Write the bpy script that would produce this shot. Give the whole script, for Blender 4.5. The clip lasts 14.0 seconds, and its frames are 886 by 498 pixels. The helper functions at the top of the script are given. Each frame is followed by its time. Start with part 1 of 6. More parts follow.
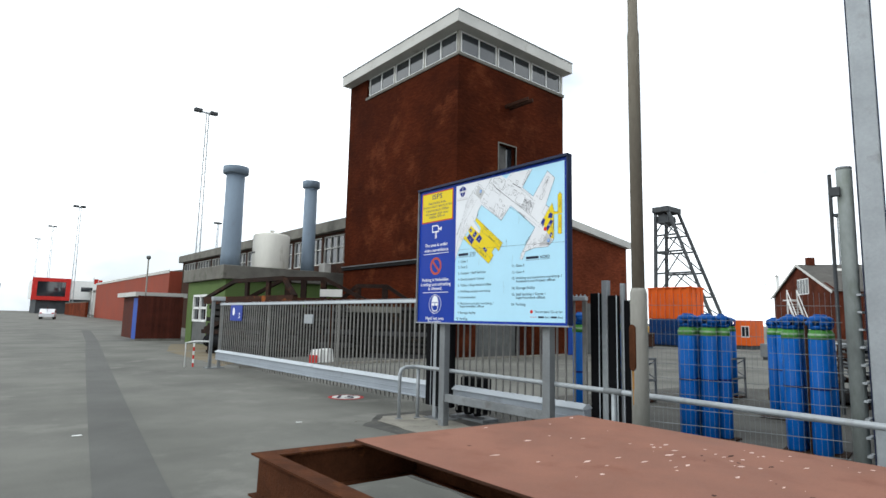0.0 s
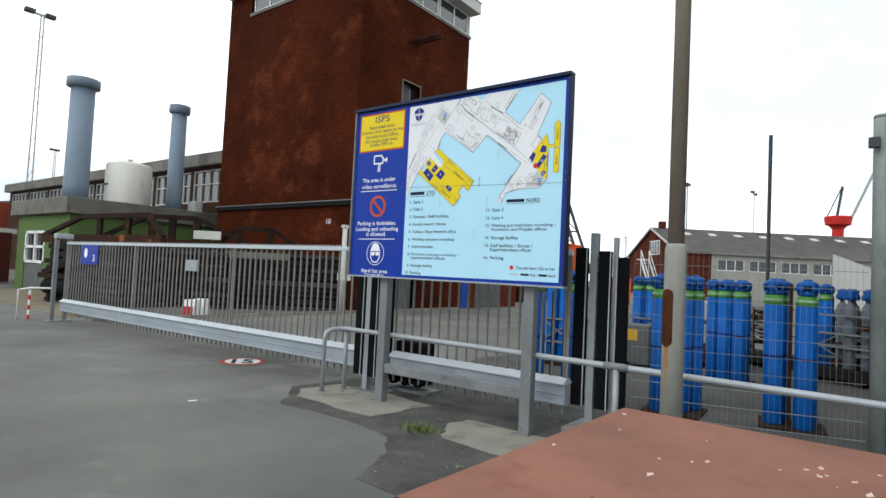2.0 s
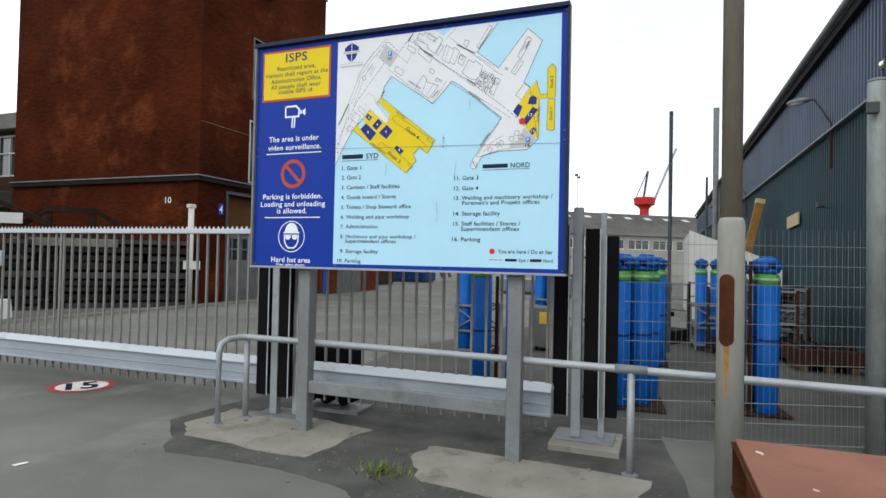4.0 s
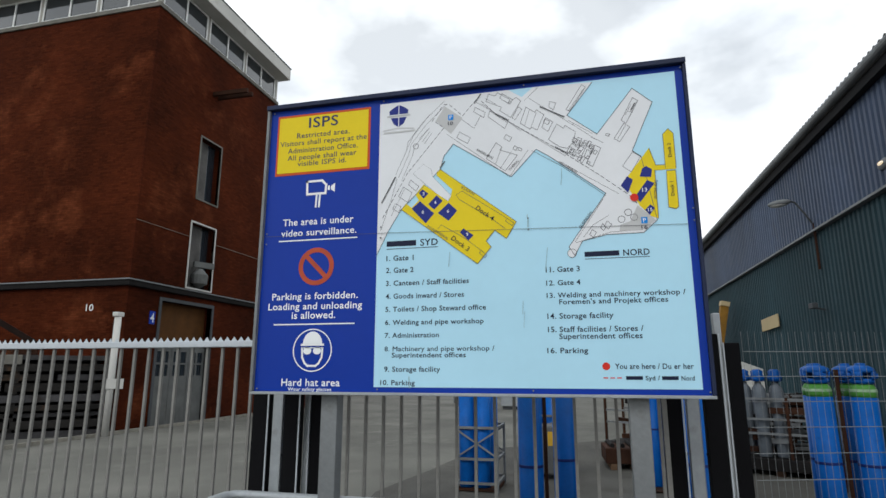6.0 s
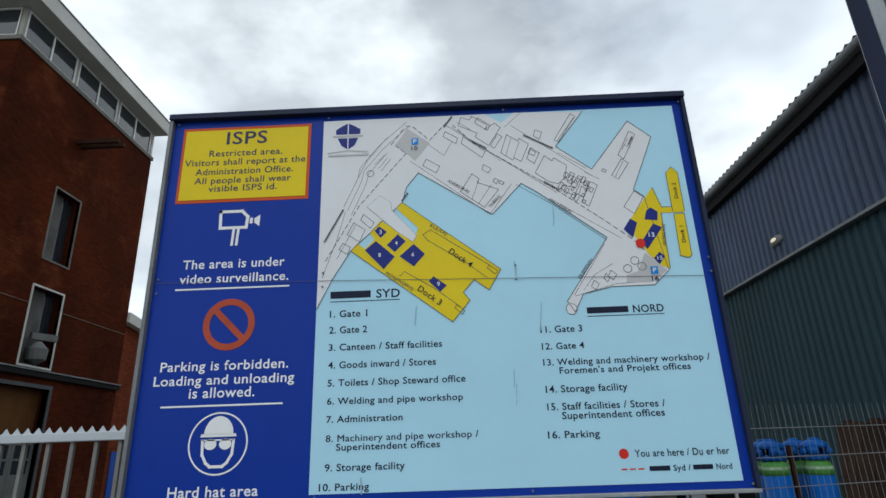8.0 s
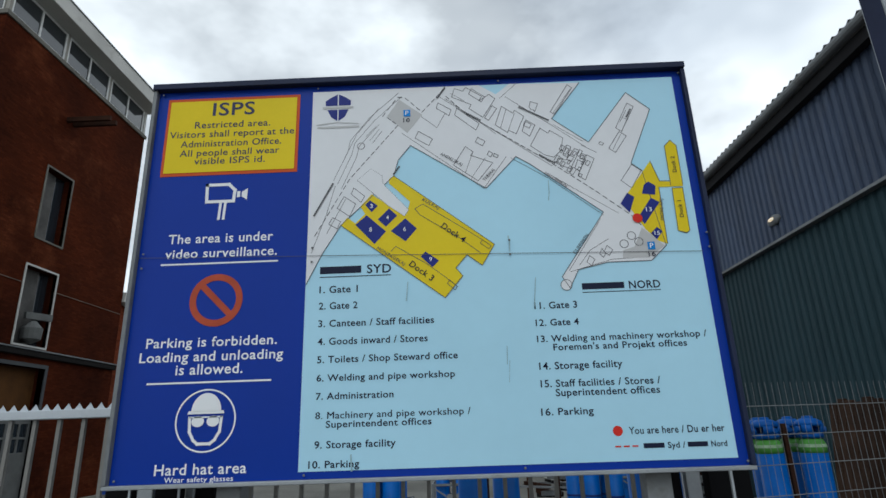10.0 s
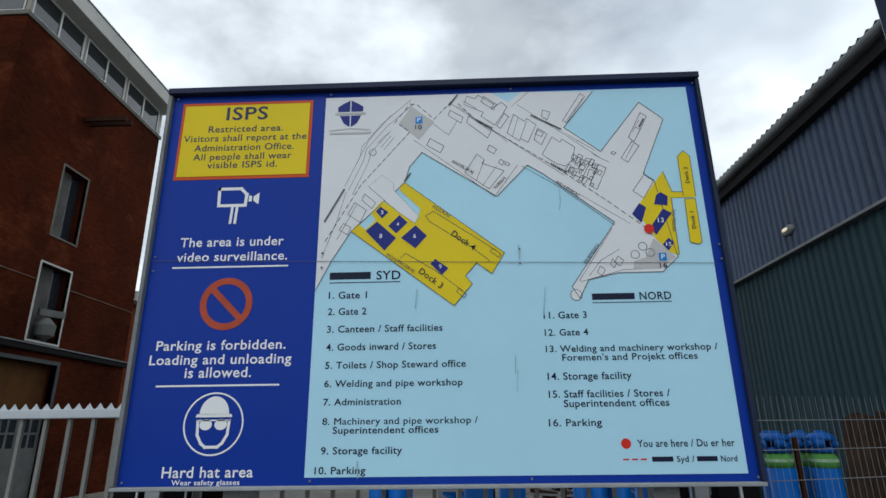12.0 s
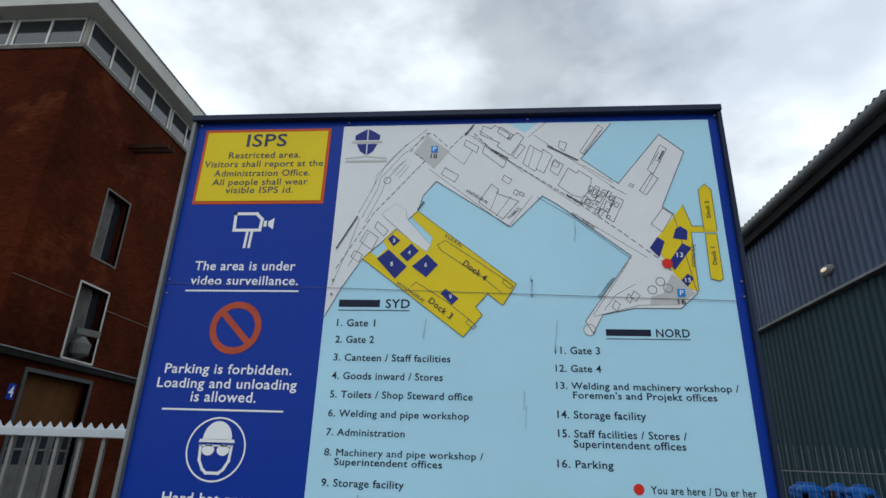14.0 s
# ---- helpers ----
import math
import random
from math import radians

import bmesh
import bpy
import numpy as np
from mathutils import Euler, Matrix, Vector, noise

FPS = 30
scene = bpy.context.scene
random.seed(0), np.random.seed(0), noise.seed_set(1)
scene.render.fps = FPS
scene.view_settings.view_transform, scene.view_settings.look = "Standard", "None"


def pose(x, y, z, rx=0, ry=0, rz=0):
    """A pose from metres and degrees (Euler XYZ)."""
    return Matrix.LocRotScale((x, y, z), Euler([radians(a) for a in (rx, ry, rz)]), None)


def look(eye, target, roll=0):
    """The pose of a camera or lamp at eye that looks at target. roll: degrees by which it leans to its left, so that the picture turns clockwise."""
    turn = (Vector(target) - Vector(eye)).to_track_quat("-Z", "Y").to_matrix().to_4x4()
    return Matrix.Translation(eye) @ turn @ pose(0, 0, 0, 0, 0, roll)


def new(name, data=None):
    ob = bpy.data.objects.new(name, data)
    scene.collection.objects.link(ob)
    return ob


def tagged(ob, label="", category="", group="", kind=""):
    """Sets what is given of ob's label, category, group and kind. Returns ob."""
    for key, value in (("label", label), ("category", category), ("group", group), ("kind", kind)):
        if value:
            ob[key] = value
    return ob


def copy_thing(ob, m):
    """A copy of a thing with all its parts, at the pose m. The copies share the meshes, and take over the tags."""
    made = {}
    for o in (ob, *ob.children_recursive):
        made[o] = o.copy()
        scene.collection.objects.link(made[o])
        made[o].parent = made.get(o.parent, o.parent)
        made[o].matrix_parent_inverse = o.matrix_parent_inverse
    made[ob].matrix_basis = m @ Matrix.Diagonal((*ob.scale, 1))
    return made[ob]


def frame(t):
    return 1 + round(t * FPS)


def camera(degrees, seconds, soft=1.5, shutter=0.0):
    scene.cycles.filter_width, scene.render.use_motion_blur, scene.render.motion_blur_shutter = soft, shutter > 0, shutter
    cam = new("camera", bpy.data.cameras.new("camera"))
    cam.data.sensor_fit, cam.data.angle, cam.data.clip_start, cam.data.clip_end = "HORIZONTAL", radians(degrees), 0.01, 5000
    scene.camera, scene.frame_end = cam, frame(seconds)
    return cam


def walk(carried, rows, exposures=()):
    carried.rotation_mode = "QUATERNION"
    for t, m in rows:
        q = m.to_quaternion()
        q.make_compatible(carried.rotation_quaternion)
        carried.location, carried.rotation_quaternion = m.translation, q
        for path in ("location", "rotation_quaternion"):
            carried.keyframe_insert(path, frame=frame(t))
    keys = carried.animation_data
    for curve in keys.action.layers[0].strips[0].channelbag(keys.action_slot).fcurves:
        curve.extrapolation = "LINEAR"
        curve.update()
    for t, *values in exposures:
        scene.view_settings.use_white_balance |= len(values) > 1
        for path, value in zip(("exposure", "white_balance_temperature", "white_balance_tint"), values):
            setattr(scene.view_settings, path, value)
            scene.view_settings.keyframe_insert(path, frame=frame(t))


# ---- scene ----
cam = camera(75.6, 14.0)
PATH = [
    (0, (0.162, 0.038, 1.638), (1.442, 1.556, 1.883), 1.2),
    (0.5, (0.23, 0.523, 1.643), (1.621, 1.959, 1.708), 1.9),
    (1, (0.378, 1.03, 1.673), (1.833, 2.401, 1.717), 2.1),
    (1.5, (0.466, 1.507, 1.708), (2.028, 2.748, 1.846), 2.6),
    (2, (0.624, 1.996, 1.663), (2.222, 3.196, 1.749), 2.8),
    (2.5, (0.757, 2.463, 1.679), (2.371, 3.644, 1.702), 3.1),
    (2.7, (0.827, 2.651, 1.673), (2.522, 3.71, 1.748), 3.7),
    (4.8, (1.706, 4.366, 1.683), (3.615, 4.954, 1.796), 0.7),
    (5, (1.807, 4.511, 1.684), (3.713, 5.085, 1.882), 0.9),
    (5.5, (1.978, 4.822, 1.711), (3.862, 5.433, 1.986), 2.4),
    (6, (2.174, 5.201, 1.746), (4.074, 5.668, 2.158), -0.0),
    (6.5, (2.379, 5.444, 1.74), (4.294, 5.802, 2.195), 1.1),
    (7, (2.658, 5.612, 1.768), (4.568, 5.846, 2.311), -0.6),
    (7.5, (2.851, 5.776, 1.791), (4.751, 5.909, 2.4), -1.2),
    (8, (2.972, 5.865, 1.815), (4.859, 5.905, 2.476), -2.0),
    (8.5, (3.033, 5.86, 1.814), (4.927, 5.88, 2.455), -1.9),
    (9, (3.055, 5.838, 1.807), (4.961, 5.848, 2.412), -2.3),
    (9.2, (3.061, 5.838, 1.804), (4.967, 5.86, 2.41), -2.5),
    (11.5, (3.036, 5.855, 1.815), (4.948, 5.903, 2.399), -0.8),
    (12, (3.051, 5.841, 1.826), (4.954, 5.908, 2.437), -0.7),
    (12.5, (3.076, 5.833, 1.827), (4.976, 5.973, 2.436), -0.4),
    (13, (3.084, 5.79, 1.837), (4.952, 5.984, 2.523), -0.4),
    (13.5, (3.096, 5.755, 1.828), (4.961, 5.948, 2.526), 0.7),
    (14, (3.099, 5.735, 1.833), (4.959, 5.911, 2.545), 1.9),
]
S = 0.88  # metres to one unit of the plan below
walk(cam, [(t, look(eye, target, roll)) for t, eye, target, roll in PATH],
     exposures=[(0.0, -0.5, 6200, 5), (0.5, -0.36, 6200, 5), (1.0, -0.26, 6200, 5), (1.5, -0.66, 6250, 5), (2.5, -0.55, 6250, 5), (5.0, -0.68, 6330, 7), (6.5, -1.02, 6250, 6), (7.0, -1.13, 6150, 5), (9.0, -1.3, 6000, 4), (14.0, -1.3, 6000, 5)])

# ---- world and sun: bright broken cloud ----
world = bpy.data.worlds.new("sky")
scene.world = world
world.use_nodes = True
wt = world.node_tree
wt.nodes.clear()


def wnode(kind, **vals):
    n = wt.nodes.new(kind)
    for key, v in vals.items():
        n.inputs[key].default_value = v
    return n


sky = wt.nodes.new("ShaderNodeTexSky")
sky.sky_type, sky.sun_disc = "NISHITA", False
sky.sun_elevation, sky.sun_rotation = radians(40), radians(272)
sky.air_density, sky.dust_density = 1.0, 1.5
tc = wt.nodes.new("ShaderNodeTexCoord")
mp = wnode("ShaderNodeMapping", Scale=(1.0, 1.0, 1.8), Rotation=(0.0, 0.0, 0.6), Location=(3.1, 1.7, 0.4))
wt.links.new(tc.outputs["Generated"], mp.inputs["Vector"])
n1 = wnode("ShaderNodeTexNoise", Scale=1.6, Detail=6.0, Roughness=0.55)
n2 = wnode("ShaderNodeTexNoise", Scale=1.7, Detail=4.0, Roughness=0.5)
for n in (n1, n2):
    wt.links.new(mp.outputs["Vector"], n.inputs["Vector"])
cover = wt.nodes.new("ShaderNodeValToRGB")
cover.color_ramp.elements[0].position, cover.color_ramp.elements[1].position = 0.4, 0.57
cover.color_ramp.elements[0].color = (0.48, 0.48, 0.48, 1)
wt.links.new(n1.outputs["Fac"], cover.inputs["Fac"])
shade = wt.nodes.new("ShaderNodeValToRGB")
shade.color_ramp.elements[0].position, shade.color_ramp.elements[1].position = 0.36, 0.53
shade.color_ramp.elements[0].color = (17.5, 18.3, 19.8, 1)
shade.color_ramp.elements[1].color = (30.0, 30.1, 30.4, 1)
wt.links.new(n2.outputs["Fac"], shade.inputs["Fac"])
mixsky = wt.nodes.new("ShaderNodeMix")
mixsky.data_type = "RGBA"
wt.links.new(cover.outputs["Color"], mixsky.inputs["Factor"])
wt.links.new(sky.outputs["Color"], mixsky.inputs[6])
wt.links.new(shade.outputs["Color"], mixsky.inputs[7])
bg = wnode("ShaderNodeBackground", Strength=0.1)
wt.links.new(mixsky.outputs[2], bg.inputs["Color"])
wout = wt.nodes.new("ShaderNodeOutputWorld")
wt.links.new(bg.outputs["Background"], wout.inputs["Surface"])

sun = new("sun", bpy.data.lights.new("sun", "SUN"))
sun.data.energy, sun.data.angle, sun.data.color = 1.3, radians(18), (1.0, 0.98, 0.95)
sun.matrix_world = look((-60, 2, 50), (0, 0, 0))

# ---- materials ----
def mat(name, base, rough=0.7, metal=0.0, var=0.25, scale=1.2, fine=40.0, bump=0.15, stain=None, stain_amount=0.5, stain_scale=2.5, streak=1.0, spec=0.13, rand=0.0):
    """Base colour varied by coarse and fine noise, with stains of a second colour, and fine relief."""
    m = bpy.data.materials.new(name)
    m.use_nodes = True
    nt = m.node_tree
    b = nt.nodes["Principled BSDF"]
    b.inputs["Roughness"].default_value, b.inputs["Metallic"].default_value = rough, metal
    b.inputs["Specular IOR Level"].default_value = spec
    link = nt.links.new
    t = nt.nodes.new("ShaderNodeTexCoord")
    vec = t.outputs["Object"]
    if streak != 1.0:
        mpn = nt.nodes.new("ShaderNodeMapping")
        mpn.inputs["Scale"].default_value = (1, 1, streak)
        link(vec, mpn.inputs["Vector"])
        vec = mpn.outputs["Vector"]

    def noise_node(s, d=4.0, r=0.6):
        n = nt.nodes.new("ShaderNodeTexNoise")
        n.inputs["Scale"].default_value, n.inputs["Detail"].default_value, n.inputs["Roughness"].default_value = s, d, r
        link(vec, n.inputs["Vector"])
        return n.outputs["Fac"]

    def ramp(fac, a, z, ca, cz):
        r = nt.nodes.new("ShaderNodeValToRGB")
        r.color_ramp.elements[0].position, r.color_ramp.elements[1].position = a, z
        r.color_ramp.elements[0].color, r.color_ramp.elements[1].color = (*ca, 1), (*cz, 1)
        link(fac, r.inputs["Fac"])
        return r.outputs["Color"]

    def mix(kind, fac, a, bb):
        x = nt.nodes.new("ShaderNodeMix")
        x.data_type, x.blend_type = "RGBA", kind
        if isinstance(fac, float):
            x.inputs["Factor"].default_value = fac
        else:
            link(fac, x.inputs["Factor"])
        link(a, x.inputs[6]), link(bb, x.inputs[7])
        return x.outputs[2]

    lo, hi = [c * (1 - var) for c in base], [min(1, c * (1 + var)) for c in base]
    big = noise_node(scale)
    small = noise_node(fine, 3.0)
    col = ramp(big, 0.3, 0.7, lo, hi)
    grain = ramp(small, 0.25, 0.75, [1 - var * 0.7] * 3, [1.0] * 3)
    col = mix("MULTIPLY", 1.0, col, grain)
    if rand:
        info = nt.nodes.new("ShaderNodeObjectInfo")
        col = mix("MULTIPLY", 1.0, col, ramp(info.outputs["Random"], 0.0, 1.0, [1 - rand] * 3, [1.0] * 3))
    if stain:
        rgb = nt.nodes.new("ShaderNodeRGB")
        rgb.outputs[0].default_value = (*stain, 1)
        lvl = 0.72 - 0.4 * stain_amount
        mask = ramp(noise_node(stain_scale, 6.0, 0.65), lvl, lvl + 0.14, (0, 0, 0), (1, 1, 1))
        col = mix("MIX", mask, col, rgb.outputs[0])
    link(col, b.inputs["Base Color"])
    rr = nt.nodes.new("ShaderNodeMapRange")
    rr.inputs["To Min"].default_value, rr.inputs["To Max"].default_value = max(0.02, rough - 0.12), min(1.0, rough + 0.12)
    link(big, rr.inputs["Value"]), link(rr.outputs["Result"], b.inputs["Roughness"])
    if bump:
        bn = nt.nodes.new("ShaderNodeBump")
        bn.inputs["Strength"].default_value, bn.inputs["Distance"].default_value = bump, 0.02
        link(small, bn.inputs["Height"]), link(bn.outputs["Normal"], b.inputs["Normal"])
    return m


def brick_mat(name, c1, c2, mortar, stain, bump=0.5):
    """Painted brickwork: courses 75 mm high, weathered patches."""
    m = mat(name, c1, 0.85, var=0.42, scale=0.35, fine=14.0, bump=0.0, stain=stain, stain_amount=0.42, stain_scale=0.5, spec=0.03)
    nt = m.node_tree
    b = nt.nodes["Principled BSDF"]
    t = nt.nodes.new("ShaderNodeTexCoord")
    sp = nt.nodes.new("ShaderNodeSeparateXYZ")
    ad = nt.nodes.new("ShaderNodeMath")
    cb = nt.nodes.new("ShaderNodeCombineXYZ")
    br = nt.nodes.new("ShaderNodeTexBrick")
    nt.links.new(t.outputs["Object"], sp.inputs[0])
    nt.links.new(sp.outputs[0], ad.inputs[0]), nt.links.new(sp.outputs[1], ad.inputs[1])
    nt.links.new(ad.outputs[0], cb.inputs[0]), nt.links.new(sp.outputs[2], cb.inputs[1])
    nt.links.new(cb.outputs[0], br.inputs["Vector"])
    br.inputs["Scale"].default_value = 1.0
    br.inputs["Brick Width"].default_value, br.inputs["Row Height"].default_value = 0.24, 0.075
    br.inputs["Mortar Size"].default_value = 0.008
    br.inputs["Color1"].default_value, br.inputs["Color2"].default_value = (1, 1, 1, 1), (0.62, 0.62, 0.62, 1)
    br.inputs["Mortar"].default_value = (*mortar, 1)
    old = b.inputs["Base Color"].links[0].from_socket
    x = nt.nodes.new("ShaderNodeMix")
    x.data_type, x.blend_type = "RGBA", "MULTIPLY"
    x.inputs["Factor"].default_value = 1.0
    nt.links.new(old, x.inputs[6]), nt.links.new(br.outputs["Color"], x.inputs[7])
    nt.links.new(x.outputs[2], b.inputs["Base Color"])
    bn = nt.nodes.new("ShaderNodeBump")
    bn.inputs["Strength"].default_value, bn.inputs["Distance"].default_value = bump, 0.02
    nt.links.new(br.outputs["Color"], bn.inputs["Height"]), nt.links.new(bn.outputs["Normal"], b.inputs["Normal"])
    return m


def glass_mat(name, tint=(0.05, 0.06, 0.07), rough=0.03):
    m = bpy.data.materials.new(name)
    m.use_nodes = True
    b = m.node_tree.nodes["Principled BSDF"]
    b.inputs["Base Color"].default_value = (*tint, 1)
    b.inputs["Roughness"].default_value = rough
    b.inputs["Specular IOR Level"].default_value = 0.8
    return m


def glow_mat(name, color, strength):
    m = bpy.data.materials.new(name)
    m.use_nodes = True
    b = m.node_tree.nodes["Principled BSDF"]
    b.inputs["Emission Color"].default_value = (*color, 1)
    b.inputs["Emission Strength"].default_value = strength
    return m


ASPHALT = mat("asphalt", (0.142, 0.14, 0.124), 0.92, var=0.3, scale=0.3, fine=55, bump=0.3, stain=(0.178, 0.174, 0.155), stain_amount=0.43, stain_scale=0.5, spec=0.2)
TARMAC = mat("dark_tarmac", (0.1, 0.099, 0.092), 0.92, var=0.2, scale=0.6, fine=110, bump=0.3, spec=0.25)
WET = mat("patched_tarmac", (0.082, 0.08, 0.073), 0.88, var=0.4, scale=1.6, fine=60, bump=0.5, stain=(0.12, 0.11, 0.092), stain_amount=0.36, stain_scale=3.5, spec=0.2)
CONCRETE = mat("concrete", (0.25, 0.235, 0.2), 0.9, var=0.18, scale=1.3, fine=60, bump=0.25, stain=(0.15, 0.14, 0.115), stain_amount=0.45)
OLD_CONCRETE = mat("weathered_concrete", (0.17, 0.162, 0.142), 0.92, var=0.25, scale=0.8, fine=20, bump=0.3, stain=(0.1, 0.1, 0.08), stain_amount=0.45, stain_scale=0.9)
FASCIA = mat("painted_fascia", (0.52, 0.51, 0.48), 0.8, var=0.1, scale=0.6, fine=20, bump=0.1, stain=(0.33, 0.31, 0.27), stain_amount=0.3, stain_scale=0.8)
BRICK = brick_mat("red_painted_brick", (0.07, 0.0155, 0.006), (0.1, 0.03, 0.015), (0.72, 0.68, 0.64), (0.118, 0.031, 0.0125))
BRICK2 = brick_mat("red_brick", (0.17, 0.043, 0.02), (0.12, 0.03, 0.015), (0.82, 0.77, 0.72), (0.13, 0.034, 0.018))
GREEN = mat("green_render", (0.1, 0.15, 0.05), 0.85, var=0.12, scale=0.5, fine=25, bump=0.15, stain=(0.1, 0.14, 0.06), stain_amount=0.35)
BROWN_BOARD = mat("brown_boards", (0.085, 0.022, 0.014), 0.8, var=0.25, scale=1.5, fine=30, bump=0.2, rand=0.3)
RED_SHEET = mat("red_sheet_cladding", (0.25, 0.055, 0.032), 0.75, var=0.12, scale=0.3, fine=10, bump=0.05)
ROOF_GREY = mat("grey_fibre_cement_roof", (0.2, 0.19, 0.175), 0.9, var=0.2, scale=0.5, fine=8, bump=0.2, stain=(0.12, 0.115, 0.1), stain_amount=0.4)
GALV = mat("galvanised_steel", (0.34, 0.36, 0.375), 0.5, 0.35, var=0.16, scale=2.0, fine=30, bump=0.05, stain=(0.26, 0.27, 0.275), stain_amount=0.4, stain_scale=4)
GALV_DULL = mat("dull_galvanised_steel", (0.2, 0.21, 0.215), 0.6, 0.25, var=0.2, scale=2.0, fine=30, bump=0.08, stain=(0.14, 0.14, 0.135), stain_amount=0.4, stain_scale=3)
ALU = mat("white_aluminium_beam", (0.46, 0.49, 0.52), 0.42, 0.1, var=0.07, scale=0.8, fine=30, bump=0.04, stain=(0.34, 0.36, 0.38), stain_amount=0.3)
BEAM = mat("shade_toned_aluminium", (0.3, 0.33, 0.365), 0.5, 0.15, var=0.14, scale=0.7, fine=25, bump=0.05, stain=(0.22, 0.235, 0.25), stain_amount=0.35, stain_scale=1.4)
POLE_TOP = mat("weathered_brown_grey_pole", (0.2, 0.18, 0.145), 0.8, 0.0, var=0.25, scale=1.5, fine=30, bump=0.15, stain=(0.11, 0.09, 0.065), stain_amount=0.4, stain_scale=3, streak=0.25)
POLE = mat("weathered_grey_pole", (0.3, 0.295, 0.265), 0.75, 0.0, var=0.22, scale=1.5, fine=30, bump=0.15, stain=(0.18, 0.145, 0.1), stain_amount=0.3, stain_scale=3, streak=0.25)
RUST = mat("rust", (0.075, 0.028, 0.013), 0.9, var=0.4, scale=3.0, fine=60, bump=0.4, stain=(0.14, 0.052, 0.018), stain_amount=0.3, stain_scale=4, spec=0.06)
RUST_DARK = mat("dark_rusty_steel", (0.045, 0.02, 0.012), 0.85, var=0.4, scale=1.5, fine=30, bump=0.3, stain=(0.1, 0.036, 0.015), stain_amount=0.3, stain_scale=2)
PRIMER = mat("red_oxide_primer_plate", (0.235, 0.108, 0.074), 0.72, var=0.18, scale=0.9, fine=70, bump=0.12, stain=(0.2, 0.084, 0.055), stain_amount=0.45, stain_scale=2.2)
SCUFF = mat("paint_scuffs", (0.62, 0.46, 0.4), 0.85, var=0.2, scale=6, fine=60)
RUBBER = mat("black_rubber", (0.006, 0.006, 0.007), 0.85, var=0.2, bump=0.1, spec=0.08)
NAVY = mat("navy_sign_frame", (0.012, 0.025, 0.13), 0.4, var=0.1, bump=0.03)
FRAME_DARK = mat("dark_blue_grey_frame", (0.02, 0.027, 0.06), 0.45, var=0.2, bump=0.03)
SIGN_BLUE = mat("sign_blue", (0.006, 0.035, 0.3), 0.34, var=0.05, scale=0.8, fine=15, bump=0.02)
SIGN_MAP = mat("sign_pale_blue", (0.43, 0.69, 0.83), 0.36, var=0.035, scale=1.0, fine=12, bump=0.02)
SIGN_LAND = mat("sign_land_grey", (0.72, 0.73, 0.75), 0.38, var=0.04, scale=1.2, fine=14, bump=0.02)
SIGN_YELLOW = mat("sign_yellow", (0.72, 0.55, 0.012), 0.36, var=0.05, bump=0.02)
SIGN_ORANGE = mat("sign_orange_red", (0.55, 0.09, 0.02), 0.4, var=0.06, bump=0.02)
SIGN_RED = mat("sign_faded_red", (0.42, 0.075, 0.035), 0.45, var=0.12, scale=8, bump=0.02)
SIGN_DOT = mat("sign_red_dot", (0.6, 0.03, 0.02), 0.4, var=0.06, bump=0.02)
SIGN_WHITE = mat("sign_white", (0.8, 0.81, 0.82), 0.4, var=0.03, bump=0.02)
SIGN_NAVY = mat("sign_navy", (0.02, 0.03, 0.2), 0.4, var=0.05, bump=0.02)
SIGN_INK = mat("sign_dark_ink", (0.012, 0.016, 0.04), 0.45, var=0.1, bump=0.02)
SIGN_LINE = mat("sign_grey_line", (0.09, 0.09, 0.1), 0.45, var=0.1, bump=0.02)
SIGN_GREY = mat("sign_mid_grey", (0.5, 0.5, 0.5), 0.4, var=0.05, bump=0.02)
DIRT = mat("dark_runs", (0.36, 0.52, 0.58), 0.7, var=0.3, scale=10)
CYL_BLUE = mat("blue_cylinder_paint", (0.005, 0.105, 0.41), 0.42, var=0.16, scale=3, fine=30, bump=0.05, stain=(0.005, 0.066, 0.26), stain_amount=0.35, stain_scale=5, rand=0.2)
CYL_GREEN = mat("green_cylinder_paint", (0.1, 0.33, 0.06), 0.45, var=0.2, scale=6, fine=40, bump=0.04, rand=0.2)
CYL_LABEL = mat("worn_cylinder_label", (0.3, 0.42, 0.28), 0.5, var=0.3, scale=14, fine=60, bump=0.0, stain=(0.1, 0.3, 0.08), stain_amount=0.5, stain_scale=12)
CAP_BLUE = mat("blue_cap_paint", (0.006, 0.08, 0.32), 0.4, var=0.15, scale=8, fine=40, bump=0.05, rand=0.25)
WOOD = mat("weathered_wood", (0.16, 0.1, 0.06), 0.9, var=0.3, scale=3, fine=25, bump=0.3, rand=0.4)
STACK_BLUE = mat("blue_grey_steel", (0.2, 0.25, 0.31), 0.6, var=0.1, scale=0.7, fine=10, bump=0.05, stain=(0.16, 0.19, 0.23), stain_amount=0.35, streak=0.3)
TANK_WHITE = mat("white_tank_paint", (0.68, 0.66, 0.6), 0.6, var=0.08, scale=0.8, fine=8, bump=0.03, stain=(0.5, 0.47, 0.4), stain_amount=0.3, streak=0.3)
WHITE = mat("white_paint", (0.75, 0.75, 0.73), 0.55, var=0.08, scale=3, fine=30, bump=0.05, stain=(0.5, 0.48, 0.44), stain_amount=0.25)
SHEET_BLUE = mat("blue_grey_corrugated_sheet", (0.07, 0.095, 0.152), 0.5, 0.1, var=0.3, scale=0.9, fine=14, bump=0.05, stain=(0.07, 0.085, 0.12), stain_amount=0.4, streak=0.3, rand=0.1)
